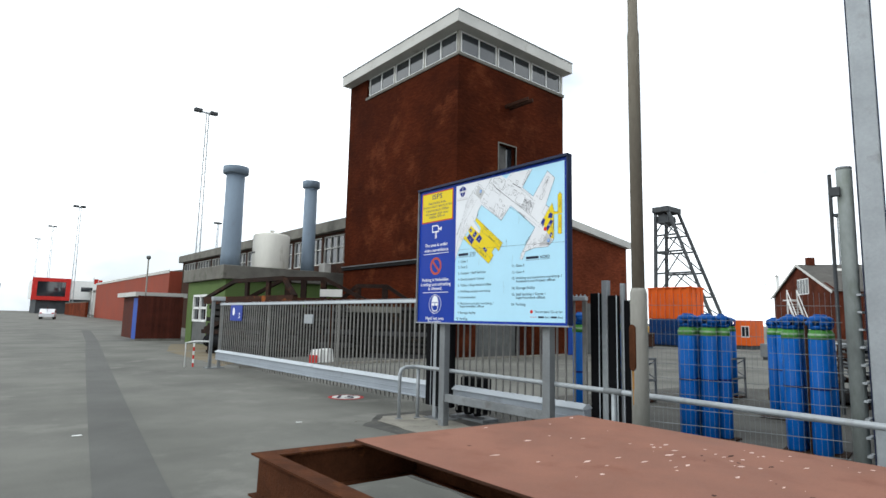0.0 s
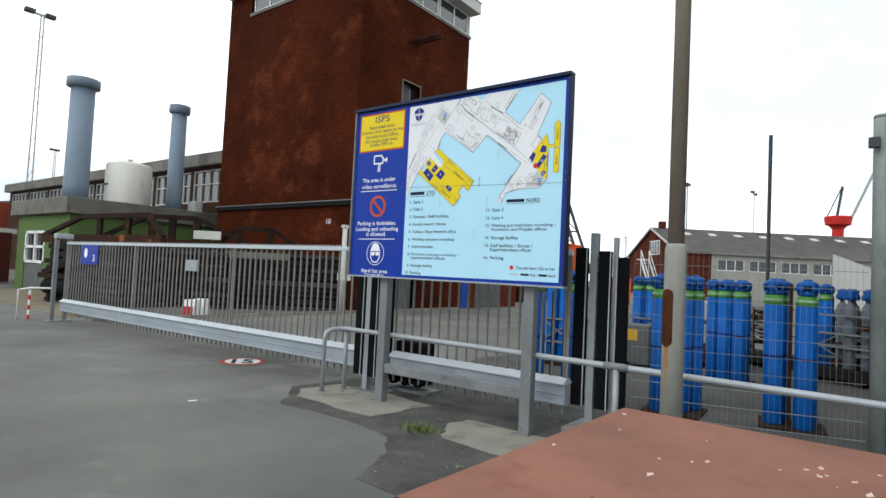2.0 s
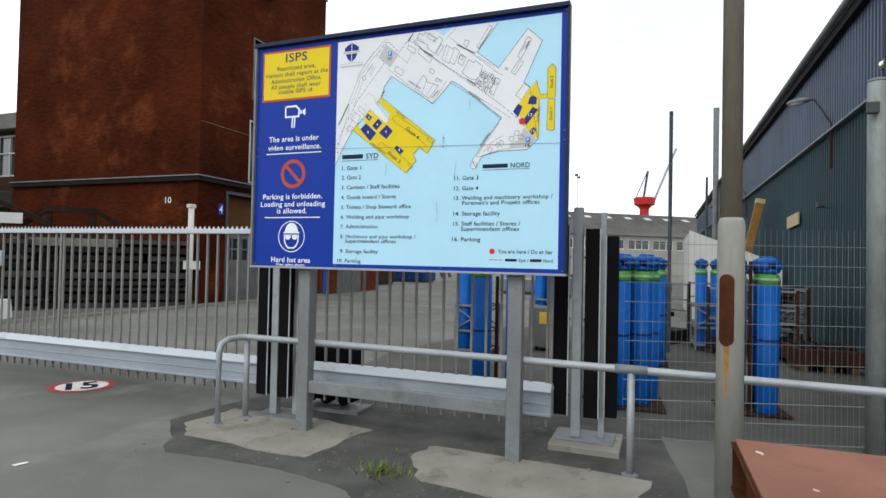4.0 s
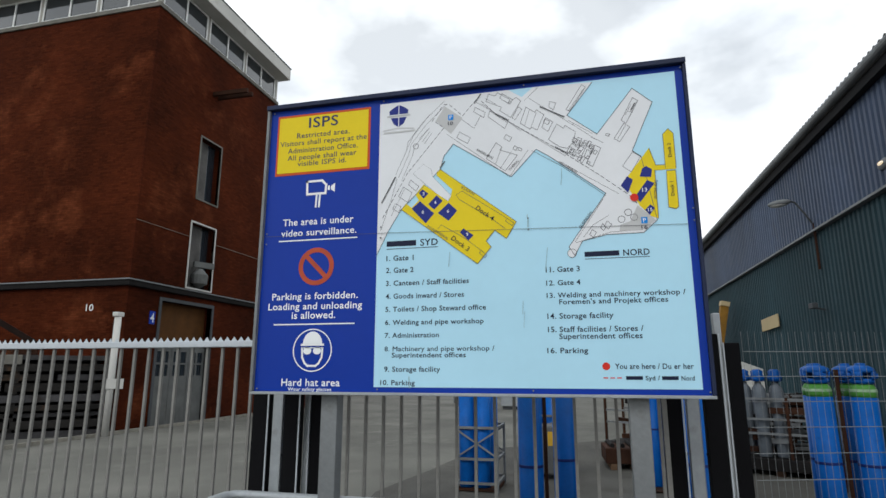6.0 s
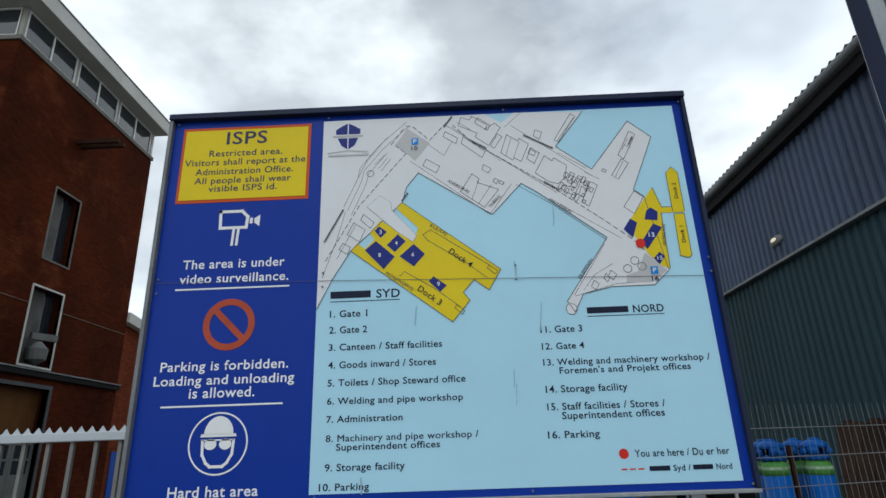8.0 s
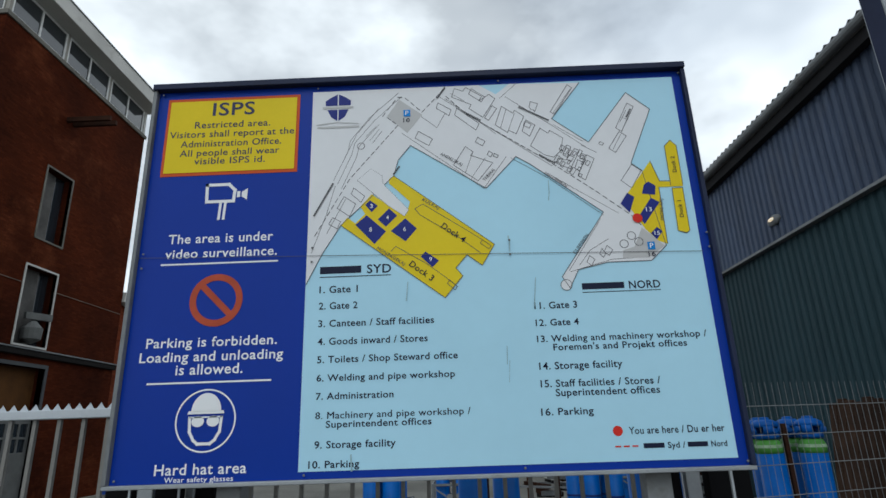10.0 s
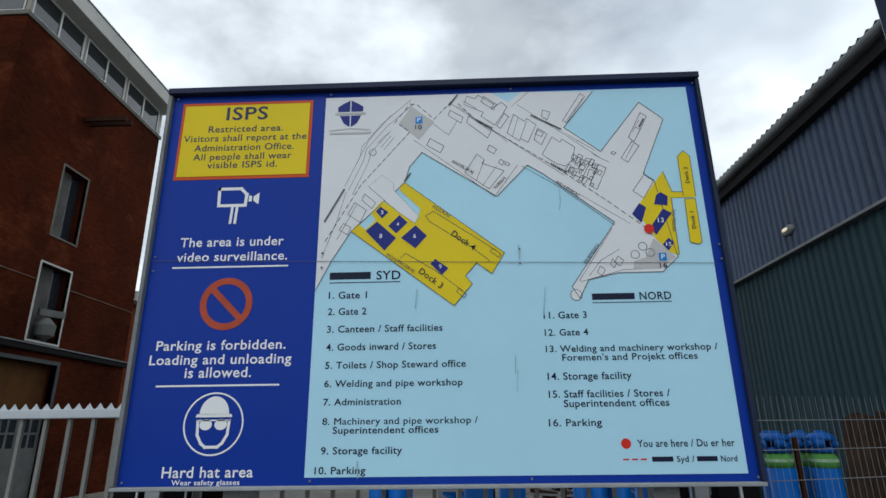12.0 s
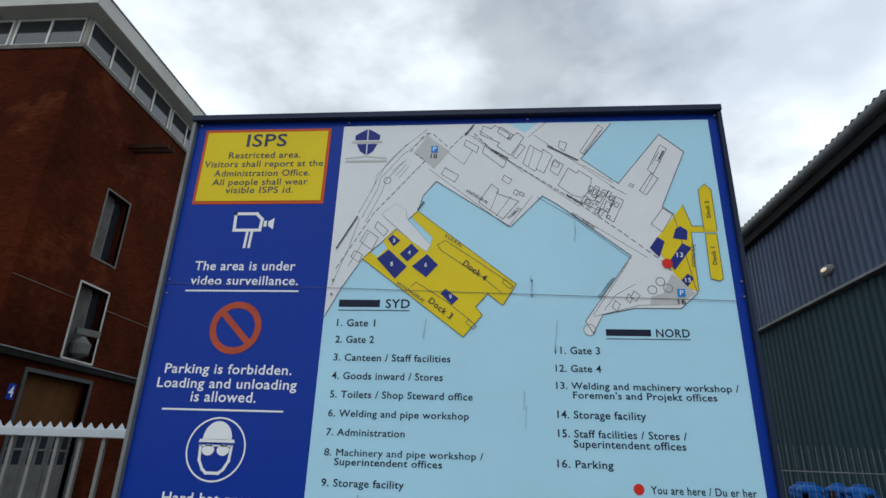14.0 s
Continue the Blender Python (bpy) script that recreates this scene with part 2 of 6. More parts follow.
SHEET_GREEN = mat("green_grey_sheet", (0.03, 0.06, 0.072), 0.7, 0.0, var=0.2, scale=0.4, fine=8, bump=0.05, stain=(0.022, 0.045, 0.056), stain_amount=0.4, streak=0.3)
SHEET_WHITE = mat("pale_corrugated_sheet", (0.5, 0.5, 0.47), 0.7, var=0.1, scale=0.6, fine=10, bump=0.05, streak=0.3)
ORANGE = mat("orange_paint", (0.75, 0.13, 0.02), 0.55, var=0.12, scale=1, fine=15, bump=0.05)
RED = mat("signal_red_paint", (0.5, 0.03, 0.025), 0.5, var=0.1, scale=1, bump=0.03)
YELLOW = mat("yellow_machine_paint", (0.6, 0.36, 0.04), 0.6, var=0.2, scale=2, bump=0.05)
BLUE_DOOR = mat("bright_blue_paint", (0.02, 0.07, 0.35), 0.5, var=0.1, bump=0.03)
DARK_STEEL = mat("dark_crane_steel", (0.07, 0.075, 0.08), 0.7, var=0.2, bump=0.1)
GREY_DOOR = mat("grey_painted_door", (0.125, 0.128, 0.125), 0.75, var=0.2, scale=2, fine=20, bump=0.1, stain=(0.1, 0.1, 0.093), stain_amount=0.35)
GREY_WALL = mat("grey_rendered_wall", (0.3, 0.29, 0.26), 0.85, var=0.12, scale=0.4, fine=8, bump=0.1)
DARK = mat("eave_shade_dark", (0.02, 0.02, 0.022), 0.9, var=0.2, bump=0.0)
TAN = mat("tan_plate", (0.5, 0.4, 0.23), 0.7, var=0.1, bump=0.05)
PLY = mat("plywood_board", (0.085, 0.036, 0.01), 0.8, var=0.25, scale=2, fine=20, bump=0.1)
GRASS = mat("weeds", (0.13, 0.17, 0.035), 0.8, var=0.4, scale=20, bump=0.0)
GLASS = glass_mat("window_glass", (0.03, 0.034, 0.038), 0.06)
GLASS_DARK = glass_mat("dark_window_glass", (0.02, 0.024, 0.03), 0.05)
LAMP = glow_mat("lit_lamp", (1.0, 0.7, 0.35), 1.6)
BAR_GREY = mat("warm_grey_gate_paint", (0.21, 0.204, 0.19), 0.6, 0.1, var=0.2, scale=2.0, fine=30, bump=0.08, stain=(0.17, 0.16, 0.14), stain_amount=0.35, stain_scale=3)
PALLET = mat("dark_stained_pallet", (0.05, 0.028, 0.018), 0.9, var=0.35, scale=3, fine=25, bump=0.3, rand=0.4)
CYL_GREY = mat("grey_cylinder_paint", (0.13, 0.148, 0.17), 0.5, var=0.15, scale=4, fine=40, bump=0.04)
LEDGE_SHADE = mat("ledge_shade_black", (0.012, 0.011, 0.011), 0.9, var=0.3, scale=2)
SCRAP = mat("black_scrap_steel", (0.014, 0.013, 0.013), 0.8, var=0.4, scale=3, stain=(0.05, 0.025, 0.014), stain_amount=0.3)
CAR_WHITE = mat("white_car_paint", (0.75, 0.76, 0.78), 0.25, var=0.02, bump=0.0)

# ---- building helpers ----
def box(bm, x0, x1, y0, y1, z0, z1, bevel=0.0):
    r = bmesh.ops.create_cube(bm, size=1.0)
    vs = r["verts"]
    for v in vs:
        v.co = Vector(((x0 + x1) / 2 + v.co.x * (x1 - x0), (y0 + y1) / 2 + v.co.y * (y1 - y0), (z0 + z1) / 2 + v.co.z * (z1 - z0)))
    if bevel:
        es = list({e for v in vs for e in v.link_edges})
        bmesh.ops.bevel(bm, geom=es, offset=bevel, segments=2, affect="EDGES", profile=0.5)
    return bm


def bar(bm, a, b, w, h=None, n=4, r2=None):
    """A prism from a to b: round when n > 4 (w is its radius), else a w by h bar."""
    a, b = Vector(a), Vector(b)
    d = b - a
    q = d.to_track_quat("Z", "Y").to_matrix().to_4x4()
    m = Matrix.Translation((a + b) / 2) @ q
    if n > 4:
        bmesh.ops.create_cone(bm, cap_ends=True, segments=n, radius1=w, radius2=w if r2 is None else r2, depth=d.length, matrix=m)
    else:
        s = Matrix.Diagonal((w, h or w, d.length, 1))
        bmesh.ops.create_cube(bm, size=1.0, matrix=m @ s)
    return bm


def pipe(bm, pts, r, n=12):
    """A round pipe along points, with mitred joints."""
    pts = [Vector(p) for p in pts]
    rings = []
    for i, p in enumerate(pts):
        d = (pts[min(i + 1, len(pts) - 1)] - pts[max(i - 1, 0)]).normalized()
        q = d.to_track_quat("Z", "Y")
        rings.append([bm.verts.new(p + q @ Vector((r * math.cos(2 * math.pi * k / n), r * math.sin(2 * math.pi * k / n), 0))) for k in range(n)])
    for i in range(len(rings) - 1):
        for k in range(n):
            bm.faces.new((rings[i][k], rings[i][(k + 1) % n], rings[i + 1][(k + 1) % n], rings[i + 1][k]))
    bm.faces.new(rings[0][::-1]), bm.faces.new(rings[-1])
    return bm


def lathe(bm, profile, n=20, centre=(0, 0)):
    rings = []
    for r, z in profile:
        rings.append([bm.verts.new((centre[0] + max(r, 1e-4) * math.cos(2 * math.pi * k / n), centre[1] + max(r, 1e-4) * math.sin(2 * math.pi * k / n), z)) for k in range(n)])
    for i in range(len(rings) - 1):
        for k in range(n):
            bm.faces.new((rings[i][k], rings[i][(k + 1) % n], rings[i + 1][(k + 1) % n], rings[i + 1][k]))
    bm.faces.new(rings[0][::-1]), bm.faces.new(rings[-1])
    return bm


def prism(bm, pts, z0, z1):
    """A flat outline in x, y raised from z0 to z1."""
    lo, hi = [bm.verts.new((x, y, z0)) for x, y in pts], [bm.verts.new((x, y, z1)) for x, y in pts]
    n = len(pts)
    bm.faces.new(lo[::-1]), bm.faces.new(hi)
    for i in range(n):
        bm.faces.new((lo[i], lo[(i + 1) % n], hi[(i + 1) % n], hi[i]))
    bmesh.ops.recalc_face_normals(bm, faces=bm.faces)
    return bm


def holed(bm, axis, u0, u1, z0, z1, d0, d1, holes):
    """A wall along axis 'x' or 'y' from u0 to u1, d0 to d1 thick, with holes (u0, u1, z0, z1) through it."""
    us = sorted({u0, u1, *[h[i] for h in holes for i in (0, 1)]})
    zs = sorted({z0, z1, *[h[i] for h in holes for i in (2, 3)]})
    for a, b in zip(us, us[1:]):
        run = None
        for c, d in zip(zs, zs[1:]):
            open_here = any(h[0] <= a and b <= h[1] and h[2] <= c and d <= h[3] for h in holes)
            if open_here:
                if run:
                    box(bm, *((a, b, d0, d1) if axis == "x" else (d0, d1, a, b)), *run)
                run = None
            else:
                run = (run[0] if run else c, d)
        if run:
            box(bm, *((a, b, d0, d1) if axis == "x" else (d0, d1, a, b)), *run)
    bmesh.ops.remove_doubles(bm, verts=bm.verts, dist=1e-4)
    return bm


def B():
    return bmesh.new()


def mesh_of(name, bm, material, smooth=False):
    me = bpy.data.meshes.new(name)
    if smooth:
        for f in bm.faces:
            f.smooth = len(f.verts) == 4
    bm.to_mesh(me)
    bm.free()
    me.materials.append(material)
    return me


def part(name, bm, material, parent, label="", smooth=False):
    """One mesh under a thing or under a part, in the thing's own axes."""
    ob = new(name, mesh_of(name, bm, material, smooth))
    ob.parent = parent
    if label:
        tagged(ob, label)
    return ob


def share(name, me, parent, m):
    """A further piece on the same mesh data."""
    ob = new(name, me)
    ob.parent = parent
    ob.matrix_basis = m
    return ob


def thing(name, label, category, at=None, group="", kind=""):
    ob = new(name)
    ob.empty_display_size = 0.2
    ob.matrix_basis = Matrix.Scale(S, 4) @ (at if at is not None else Matrix())
    return tagged(ob, label, category, group, kind)


def solo(name, bm, material, label, category, at=None, group="", kind="", smooth=False):
    ob = new(name, mesh_of(name, bm, material, smooth))
    ob.matrix_basis = Matrix.Scale(S, 4) @ (at if at is not None else Matrix())
    return tagged(ob, label, category, group, kind)


def ground_z(y):
    """The road rises a little beyond the gate."""
    return 0.0125 * min(max(y - 42.0, 0.0), 130.0)


def lettering(text, u0, u1, v, h, w, weight=0.007):
    """A line of text between u0 and u1, cap height h, centred on v, at height w over its panel."""
    cu = bpy.data.curves.new("t", "FONT")
    cu.body, cu.size, cu.offset, cu.resolution_u = text, 1.0, 0.0 if "M" in text else weight, 3
    cu.space_character = 1.06
    ob = new("t", cu)
    dg = bpy.context.evaluated_depsgraph_get()
    me = bpy.data.meshes.new_from_object(ob.evaluated_get(dg))
    bpy.data.objects.remove(ob), bpy.data.curves.remove(cu)
    bm = bmesh.new()
    bm.from_mesh(me)
    bpy.data.meshes.remove(me)
    if "M" in text:
        twin = bmesh.ops.duplicate(bm, geom=bm.verts[:] + bm.edges[:] + bm.faces[:])["geom"]
        for q in twin:
            if isinstance(q, bmesh.types.BMVert):
                q.co += Vector((1.6 * weight, 0.5 * weight, 0.02))
    xs = [q.co.x for q in bm.verts]
    a, b = min(xs), max(xs)
    for q in bm.verts:
        q.co = Vector((u0 + (q.co.x - a) * (u1 - u0) / (b - a), v - h / 2 + q.co.y * h / 0.69, w + q.co.z * 0.01))
    return bm


# ---- ground ----
bm = B()
gx, gy = [-1500, -200, -60, 0, 20, 60, 200, 1500], [-1500, -200, -40, 0, 20, 42, 60, 90, 130, 172, 400, 1500]
grid = [[bm.verts.new((x, y, ground_z(y))) for x in gx] for y in gy]
for j in range(len(gy) - 1):
    for i in range(len(gx) - 1):
        bm.faces.new((grid[j][i], grid[j][i + 1], grid[j + 1][i + 1], grid[j + 1][i]))
solo("ground", bm, ASPHALT, "worn grey asphalt of the harbour road and yard", "ground", kind="structure")


def strip(name, pts, w, material, label, dz=0.004):
    """A long flat patch along a line of points, lying on the ground."""
    b = B()
    rows = []
    for i, (x, y) in enumerate(pts):
        p, q = Vector(pts[max(i - 1, 0)]), Vector(pts[min(i + 1, len(pts) - 1)])
        d = (q - p).normalized()
        s = Vector((d.y, -d.x)) * w / 2
        rows.append([b.verts.new((x + k * s.x, y + k * s.y, ground_z(y) + dz)) for k in (-1, 1)])
    for a, c in zip(rows, rows[1:]):
        b.faces.new((a[0], a[1], c[1], c[0]))
    bmesh.ops.recalc_face_normals(b, faces=b.faces)
    return solo(name, b, material, label, "road", kind="structure")


strip("road_strip", [(1.0, 1.5), (2.0, 8.6), (2.93, 15.1), (5.4, 32), (6.9, 42), (9.2, 60)], 0.7, TARMAC, "dark strip of newer tarmac along the road")
strip("road_joint", [(-20, 63), (9, 62), (14, 60.5)], 1.6, TARMAC, "dark tarmac joint across the road")


def blob(name, pts, material, label, z0=0.0, z1=0.006, seed=1):
    """A flat patch with an uneven outline."""
    rnd = random.Random(seed)
    out = []
    for i, p in enumerate(pts):
        q = pts[(i + 1) % len(pts)]
        for k in range(5):
            f = k / 5
            out.append((p[0] + (q[0] - p[0]) * f + rnd.uniform(-0.035, 0.035), p[1] + (q[1] - p[1]) * f + rnd.uniform(-0.035, 0.035)))
    return solo(name, prism(B(), out, z0, z1), material, label, "pavement", kind="structure")


blob("tarmac_patch", [(4.46, 5.95), (5.25, 6.3), (5.7, 6.7), (5.85, 7.5), (5.75, 8.7), (6.6, 9.5), (8.6, 9.3), (8.8, 4.3), (5.9, 3.9), (4.5, 4.3)], WET, "dark patched tarmac round the sign posts", 0.0, 0.005, 2)
YARD = mat("oily_yard_tarmac", (0.088, 0.085, 0.076), 0.9, var=0.3, scale=0.7, fine=45, bump=0.3, stain=(0.06, 0.056, 0.048), stain_amount=0.45, stain_scale=0.9, spec=0.2)
blob("yard_tarmac", [(8.35, 0.8), (20.0, 0.8), (20.5, 5.0), (17.5, 8.6), (12.0, 9.4), (8.4, 9.0)], YARD, "dark oily tarmac under the gas cylinders", 0.0, 0.004, 9)
blob("concrete_pad", [(6.25, 8.95), (6.14, 7.4), (7.2, 7.25), (7.37, 8.3), (7.25, 9.2), (6.55, 9.25)], CONCRETE, "pale concrete footing under the sign post and rail", 0.0, 0.012, 3)
blob("concrete_pad", [(6.1, 6.2), (5.9, 4.5), (6.9, 4.3), (7.0, 6.4), (6.6, 6.5)], CONCRETE, "pale concrete footing under the sign post", 0.0, 0.012, 4)
blob("yard_kerb", [(8.0, 20.2), (26.4, 20.2), (26.4, 20.34), (8.0, 20.34)], CONCRETE, "low worn pale kerb along the foot of the tower", 0.0, 0.1, 5)

# speed marking on the ground
mk = thing("speed_marking", "round painted 15 speed marking on the asphalt", "road marking", pose(7.36, 11.97, 0.005, 0, 0, -38))
bm = B()
bmesh.ops.create_circle(bm, cap_ends=True, radius=0.42, segments=40)
part("red_ring", bm, mat("worn_red_road_paint", (0.36, 0.05, 0.05), 0.8, var=0.3, scale=6), mk)
bm = B()
bmesh.ops.create_circle(bm, cap_ends=True, radius=0.33, segments=40, matrix=pose(0, 0, 0.004))
part("white_disc", bm, mat("worn_white_road_paint", (0.6, 0.6, 0.57), 0.8, var=0.2, scale=6), mk)
part("lettering", lettering("15", -0.2, 0.2, 0.0, 0.44, 0.008, 0.03), SIGN_INK, mk)

blob("dirt_patch", [(7.8, 21.5), (8.4, 31.0), (10.4, 38.0), (12.0, 38.0), (12.0, 33.5), (10.0, 24.0)], mat("sandy_dirt", (0.2, 0.165, 0.11), 0.95, var=0.25, scale=0.6, fine=30, bump=0.2, stain=(0.14, 0.135, 0.12), stain_amount=0.5, stain_scale=0.6), "sandy brown dirt on the asphalt by the gate post", 0.0, 0.005, 6)
# weeds at the footing
bm = B()
rw = random.Random(5)
for i in range(160):
    x, y = 6.15 + rw.gauss(0, 0.09), 6.55 + rw.gauss(0, 0.12)
    a, l = rw.uniform(0, 6.28), rw.uniform(0.04, 0.12)
    tip = (x + math.cos(a) * l * 0.8, y + math.sin(a) * l * 0.8, 0.01 + l * 0.7)
    s = Vector((-math.sin(a), math.cos(a), 0)) * 0.006
    bm.faces.new([bm.verts.new(p) for p in (Vector((x, y, 0.005)) - s, Vector((x, y, 0.005)) + s, tip)])
solo("weeds", bm, GRASS, "small tuft of green weeds in the tarmac crack", "weeds", kind="stuff")
# grit and crumbs on the patched tarmac
GRIT = mat("pale_grit", (0.19, 0.175, 0.14), 0.9, var=0.5, scale=3, fine=40, bump=0.0)
bm = B()
for i in range(420):
    x, y = rw.uniform(4.5, 7.0), rw.uniform(4.2, 9.3)
    if x < 5.75 + rw.gauss(0, 0.12) and y > 6.2:
        continue
    s = rw.uniform(0.004, 0.014) * (2.2 if i % 23 == 0 else 1)
    a = rw.uniform(0, 6.28)
    ring_ = [(x + s * rw.uniform(0.6, 1.2) * math.cos(a + k * 1.257), y + s * rw.uniform(0.6, 1.2) * math.sin(a + k * 1.257)) for k in range(5)]
    prism(bm, ring_, 0.004, 0.006 + s * 0.6)
solo("grit", bm, GRIT, "scattered pale grit and crumbs on the patched tarmac", "grit", kind="stuff")
# litter and paint specks on the ground
for i, (x, y, s) in enumerate([(1.75, 10.4, 0.07), (4.6, 5.3, 0.05), (3.4, 4.6, 0.03), (3.6, 4.5, 0.03), (5.0, 9.6, 0.06)]):
    solo("litter", prism(B(), [(-s, -s * 0.3), (s, -s * 0.4), (s * 0.8, s * 0.4), (-s * 0.7, s * 0.3)], 0.0, 0.006), WHITE, "small flat scrap of white litter on the asphalt", "litter", pose(x, y, 0.003, 0, 0, 40 * i), group="litter on the road")

# ---- the information board ----
BW, BH = 3.527, 2.522
board = thing("information_board", "large blue harbour map board on two grey posts", "sign", Matrix(((0, 0, -1, 6.784), (-1, 0, 0, 8.592), (0, 1, 0, 1.786), (0, 0, 0, 1))))
part("backing", box(B(), 0.01, BW - 0.01, 0.01, BH - 0.01, -0.05, -0.004), GALV, board, "grey metal back of the board")
fr = 0.042
part("top_frame", box(B(), 0, BW, BH - fr, BH, -0.07, 0.05, 0.004), FRAME_DARK, board)
part("bottom_frame", box(B(), 0, BW, 0, 0.022, -0.07, 0.03, 0.004), GALV, board, "bare metal bottom edge")
part("side_frame", box(B(), 0, fr * 0.6, 0.023, BH - fr - 0.001, -0.07, 0.035, 0.004), GALV_DULL, board)
part("side_frame", box(B(), BW - fr * 0.6, BW, 0.023, BH - fr - 0.001, -0.07, 0.035, 0.004), FRAME_DARK, board)


def flat(pts, w):
    b = B()
    f = b.faces.new([b.verts.new((x, y, w)) for x, y in pts])
    f.normal_update()
    if f.normal.z < 0:
        f.normal_flip()
    return b


def rect(u0, v0, u1, v1, w):
    return flat([(u0, v0), (u1, v0), (u1, v1), (u0, v1)], w)


def band(b, pts, width, w, closed=False):
    """A thin drawn line through points."""
    pts = [Vector(p) for p in pts] + ([Vector(pts[0])] if closed else [])
    for i, (p, q) in enumerate(zip(pts, pts[1:])):
        w += 0.0003 if i % 2 else -0.0003 if i else 0.0
        d = (q - p).normalized()
        s, e = Vector((-d.y, d.x)) * width / 2, d * width / 2
        b.faces.new([b.verts.new((c.x, c.y, w)) for c in (p - e - s, q + e - s, q + e + s, p - e + s)])
    return b


def dashes(b, pts, width, w, on=0.028, off=0.018):
    for p, q in zip(pts, pts[1:]):
        p, q = Vector(p), Vector(q)
        n = max(1, int((q - p).length / (on + off)))
        for i in range(n):
            a = p + (q - p) * i / n
            band(b, [a, a + (q - p).normalized() * on], width, w)
    return b


def disc(u, v, r, w, n=36):
    return flat([(u + r * math.cos(2 * math.pi * k / n), v + r * math.sin(2 * math.pi * k / n)) for k in range(n)], w)


def ring(b, u, v, r, width, w, n=48):
    for k in range(n):
        a0, a1 = 2 * math.pi * k / n, 2 * math.pi * (k + 1) / n
        b.faces.new([b.verts.new((u + rr * math.cos(a), v + rr * math.sin(a), w)) for rr, a in ((r - width, a0), (r, a0), (r, a1), (r - width, a1))])
    return b


blue = part("blue_panel", rect(0.026, 0.023, BW - 0.026, BH - fr, 0.0), SIGN_BLUE, board, "glossy blue panel with white notices")
mapp = part("map_panel", rect(1.065, 0.062, 3.447, 2.435, 0.003), SIGN_MAP, board, "pale blue harbour map with a numbered list")
part("yellow_notice", rect(0.095, 1.86, 0.98, 2.425, 0.003), SIGN_ORANGE, blue, "yellow notice with an orange border")
part("notice_field", rect(0.115, 1.882, 0.96, 2.403, 0.006), SIGN_YELLOW, blue)
LAND, L1, L2, L3 = 0.0045, 0.006, 0.0078, 0.0095
land = [(1.065, 2.435), (2.17, 2.435), (2.28, 2.36), (2.37, 2.435), (2.835, 2.42), (2.63, 2.16), (2.85, 1.98), (3.13, 2.33), (3.27, 2.20), (3.10, 1.82), (3.16, 1.77), (3.24, 1.27),
        (3.14, 1.18), (2.88, 1.18), (2.70, 1.14), (2.64, 1.03), (2.60, 1.10), (2.89, 1.50), (2.47, 1.84), (2.38, 1.90), (2.18, 1.69), (1.71, 2.01), (1.63, 1.91), (1.60, 1.80), (1.27, 1.48), (1.16, 1.30), (1.067, 1.11)]
part("land_area", flat(land, LAND), SIGN_LAND, mapp, "pale grey land on the map")
part("pier_head", disc(2.62, 1.05, 0.032, LAND + 0.001), SIGN_LAND, mapp)
bm = band(B(), land[4:], 0.004, LAND + 0.002)
ring(bm, 2.62, 1.05, 0.034, 0.003, LAND + 0.002)
part("shore_line", bm, SIGN_LINE, mapp)
part("parking_area", flat([(1.56, 2.23), (1.64, 2.35), (1.79, 2.23), (1.69, 2.10)], L1), SIGN_GREY, mapp)
part("parking_area", flat([(3.11, 1.39), (3.23, 1.27), (3.13, 1.20), (2.97, 1.20), (2.98, 1.25), (3.05, 1.27)], L1), SIGN_GREY, mapp)
part("yard_area", flat([(1.60, 1.80), (2.21, 1.32), (2.13, 1.19), (2.04, 1.26), (1.97, 1.18), (2.01, 1.13), (1.90, 1.00), (1.27, 1.48), (1.31, 1.53), (1.36, 1.49), (1.42, 1.55), (1.39, 1.60),
                        (1.46, 1.68), (1.57, 1.60), (1.58, 1.62), (1.68, 1.54), (1.70, 1.62), (1.57, 1.75), (1.57, 1.78)], L1), SIGN_YELLOW, mapp, "yellow yard area")
part("yard_area", flat([(3.22, 1.83), (3.26, 1.69), (3.40, 1.68), (3.40, 1.65), (3.25, 1.65), (3.25, 1.28), (3.20, 1.30), (3.13, 1.38), (3.05, 1.53), (3.00, 1.55)], L1), SIGN_YELLOW, mapp, "yellow yard area")
part("dock_area", flat([(3.325, 1.66), (3.325, 1.93), (3.365, 1.97), (3.40, 1.93), (3.40, 1.66)], L1 + 0.001), SIGN_YELLOW, mapp)
part("dock_area", flat([(3.33, 1.64), (3.395, 1.64), (3.395, 1.36), (3.375, 1.345), (3.325, 1.36)], L1 + 0.001), SIGN_YELLOW, mapp)


def yard_line(o):
    part("yard_outline", band(B(), o, 0.0035, L2), SIGN_LINE, mapp)


yard_line([(1.60, 1.80), (2.21, 1.32), (2.13, 1.19), (2.04, 1.26), (1.97, 1.18), (2.01, 1.13), (1.90, 1.00), (1.27, 1.48)])
yard_line([(1.73, 1.57), (1.78, 1.60), (2.02, 1.435), (2.16, 1.335)])
yard_line([(1.73, 1.57), (1.76, 1.53), (2.0, 1.37), (2.12, 1.27)])
yard_line([(1.58, 1.30), (1.61, 1.33), (1.80, 1.21), (1.95, 1.09)])
yard_line([(2.14, 1.35), (2.19, 1.31), (2.175, 1.29), (2.125, 1.33), (2.14, 1.35)])
yard_line([(1.93, 1.105), (1.975, 1.065), (1.96, 1.045), (1.915, 1.085), (1.93, 1.105)])
yard_line([(3.22, 1.83), (3.26, 1.69), (3.325, 1.69)])
yard_line([(3.25, 1.65), (3.25, 1.28)])
yard_line([(3.325, 1.66), (3.325, 1.93), (3.365, 1.97), (3.40, 1.93), (3.40, 1.66)])
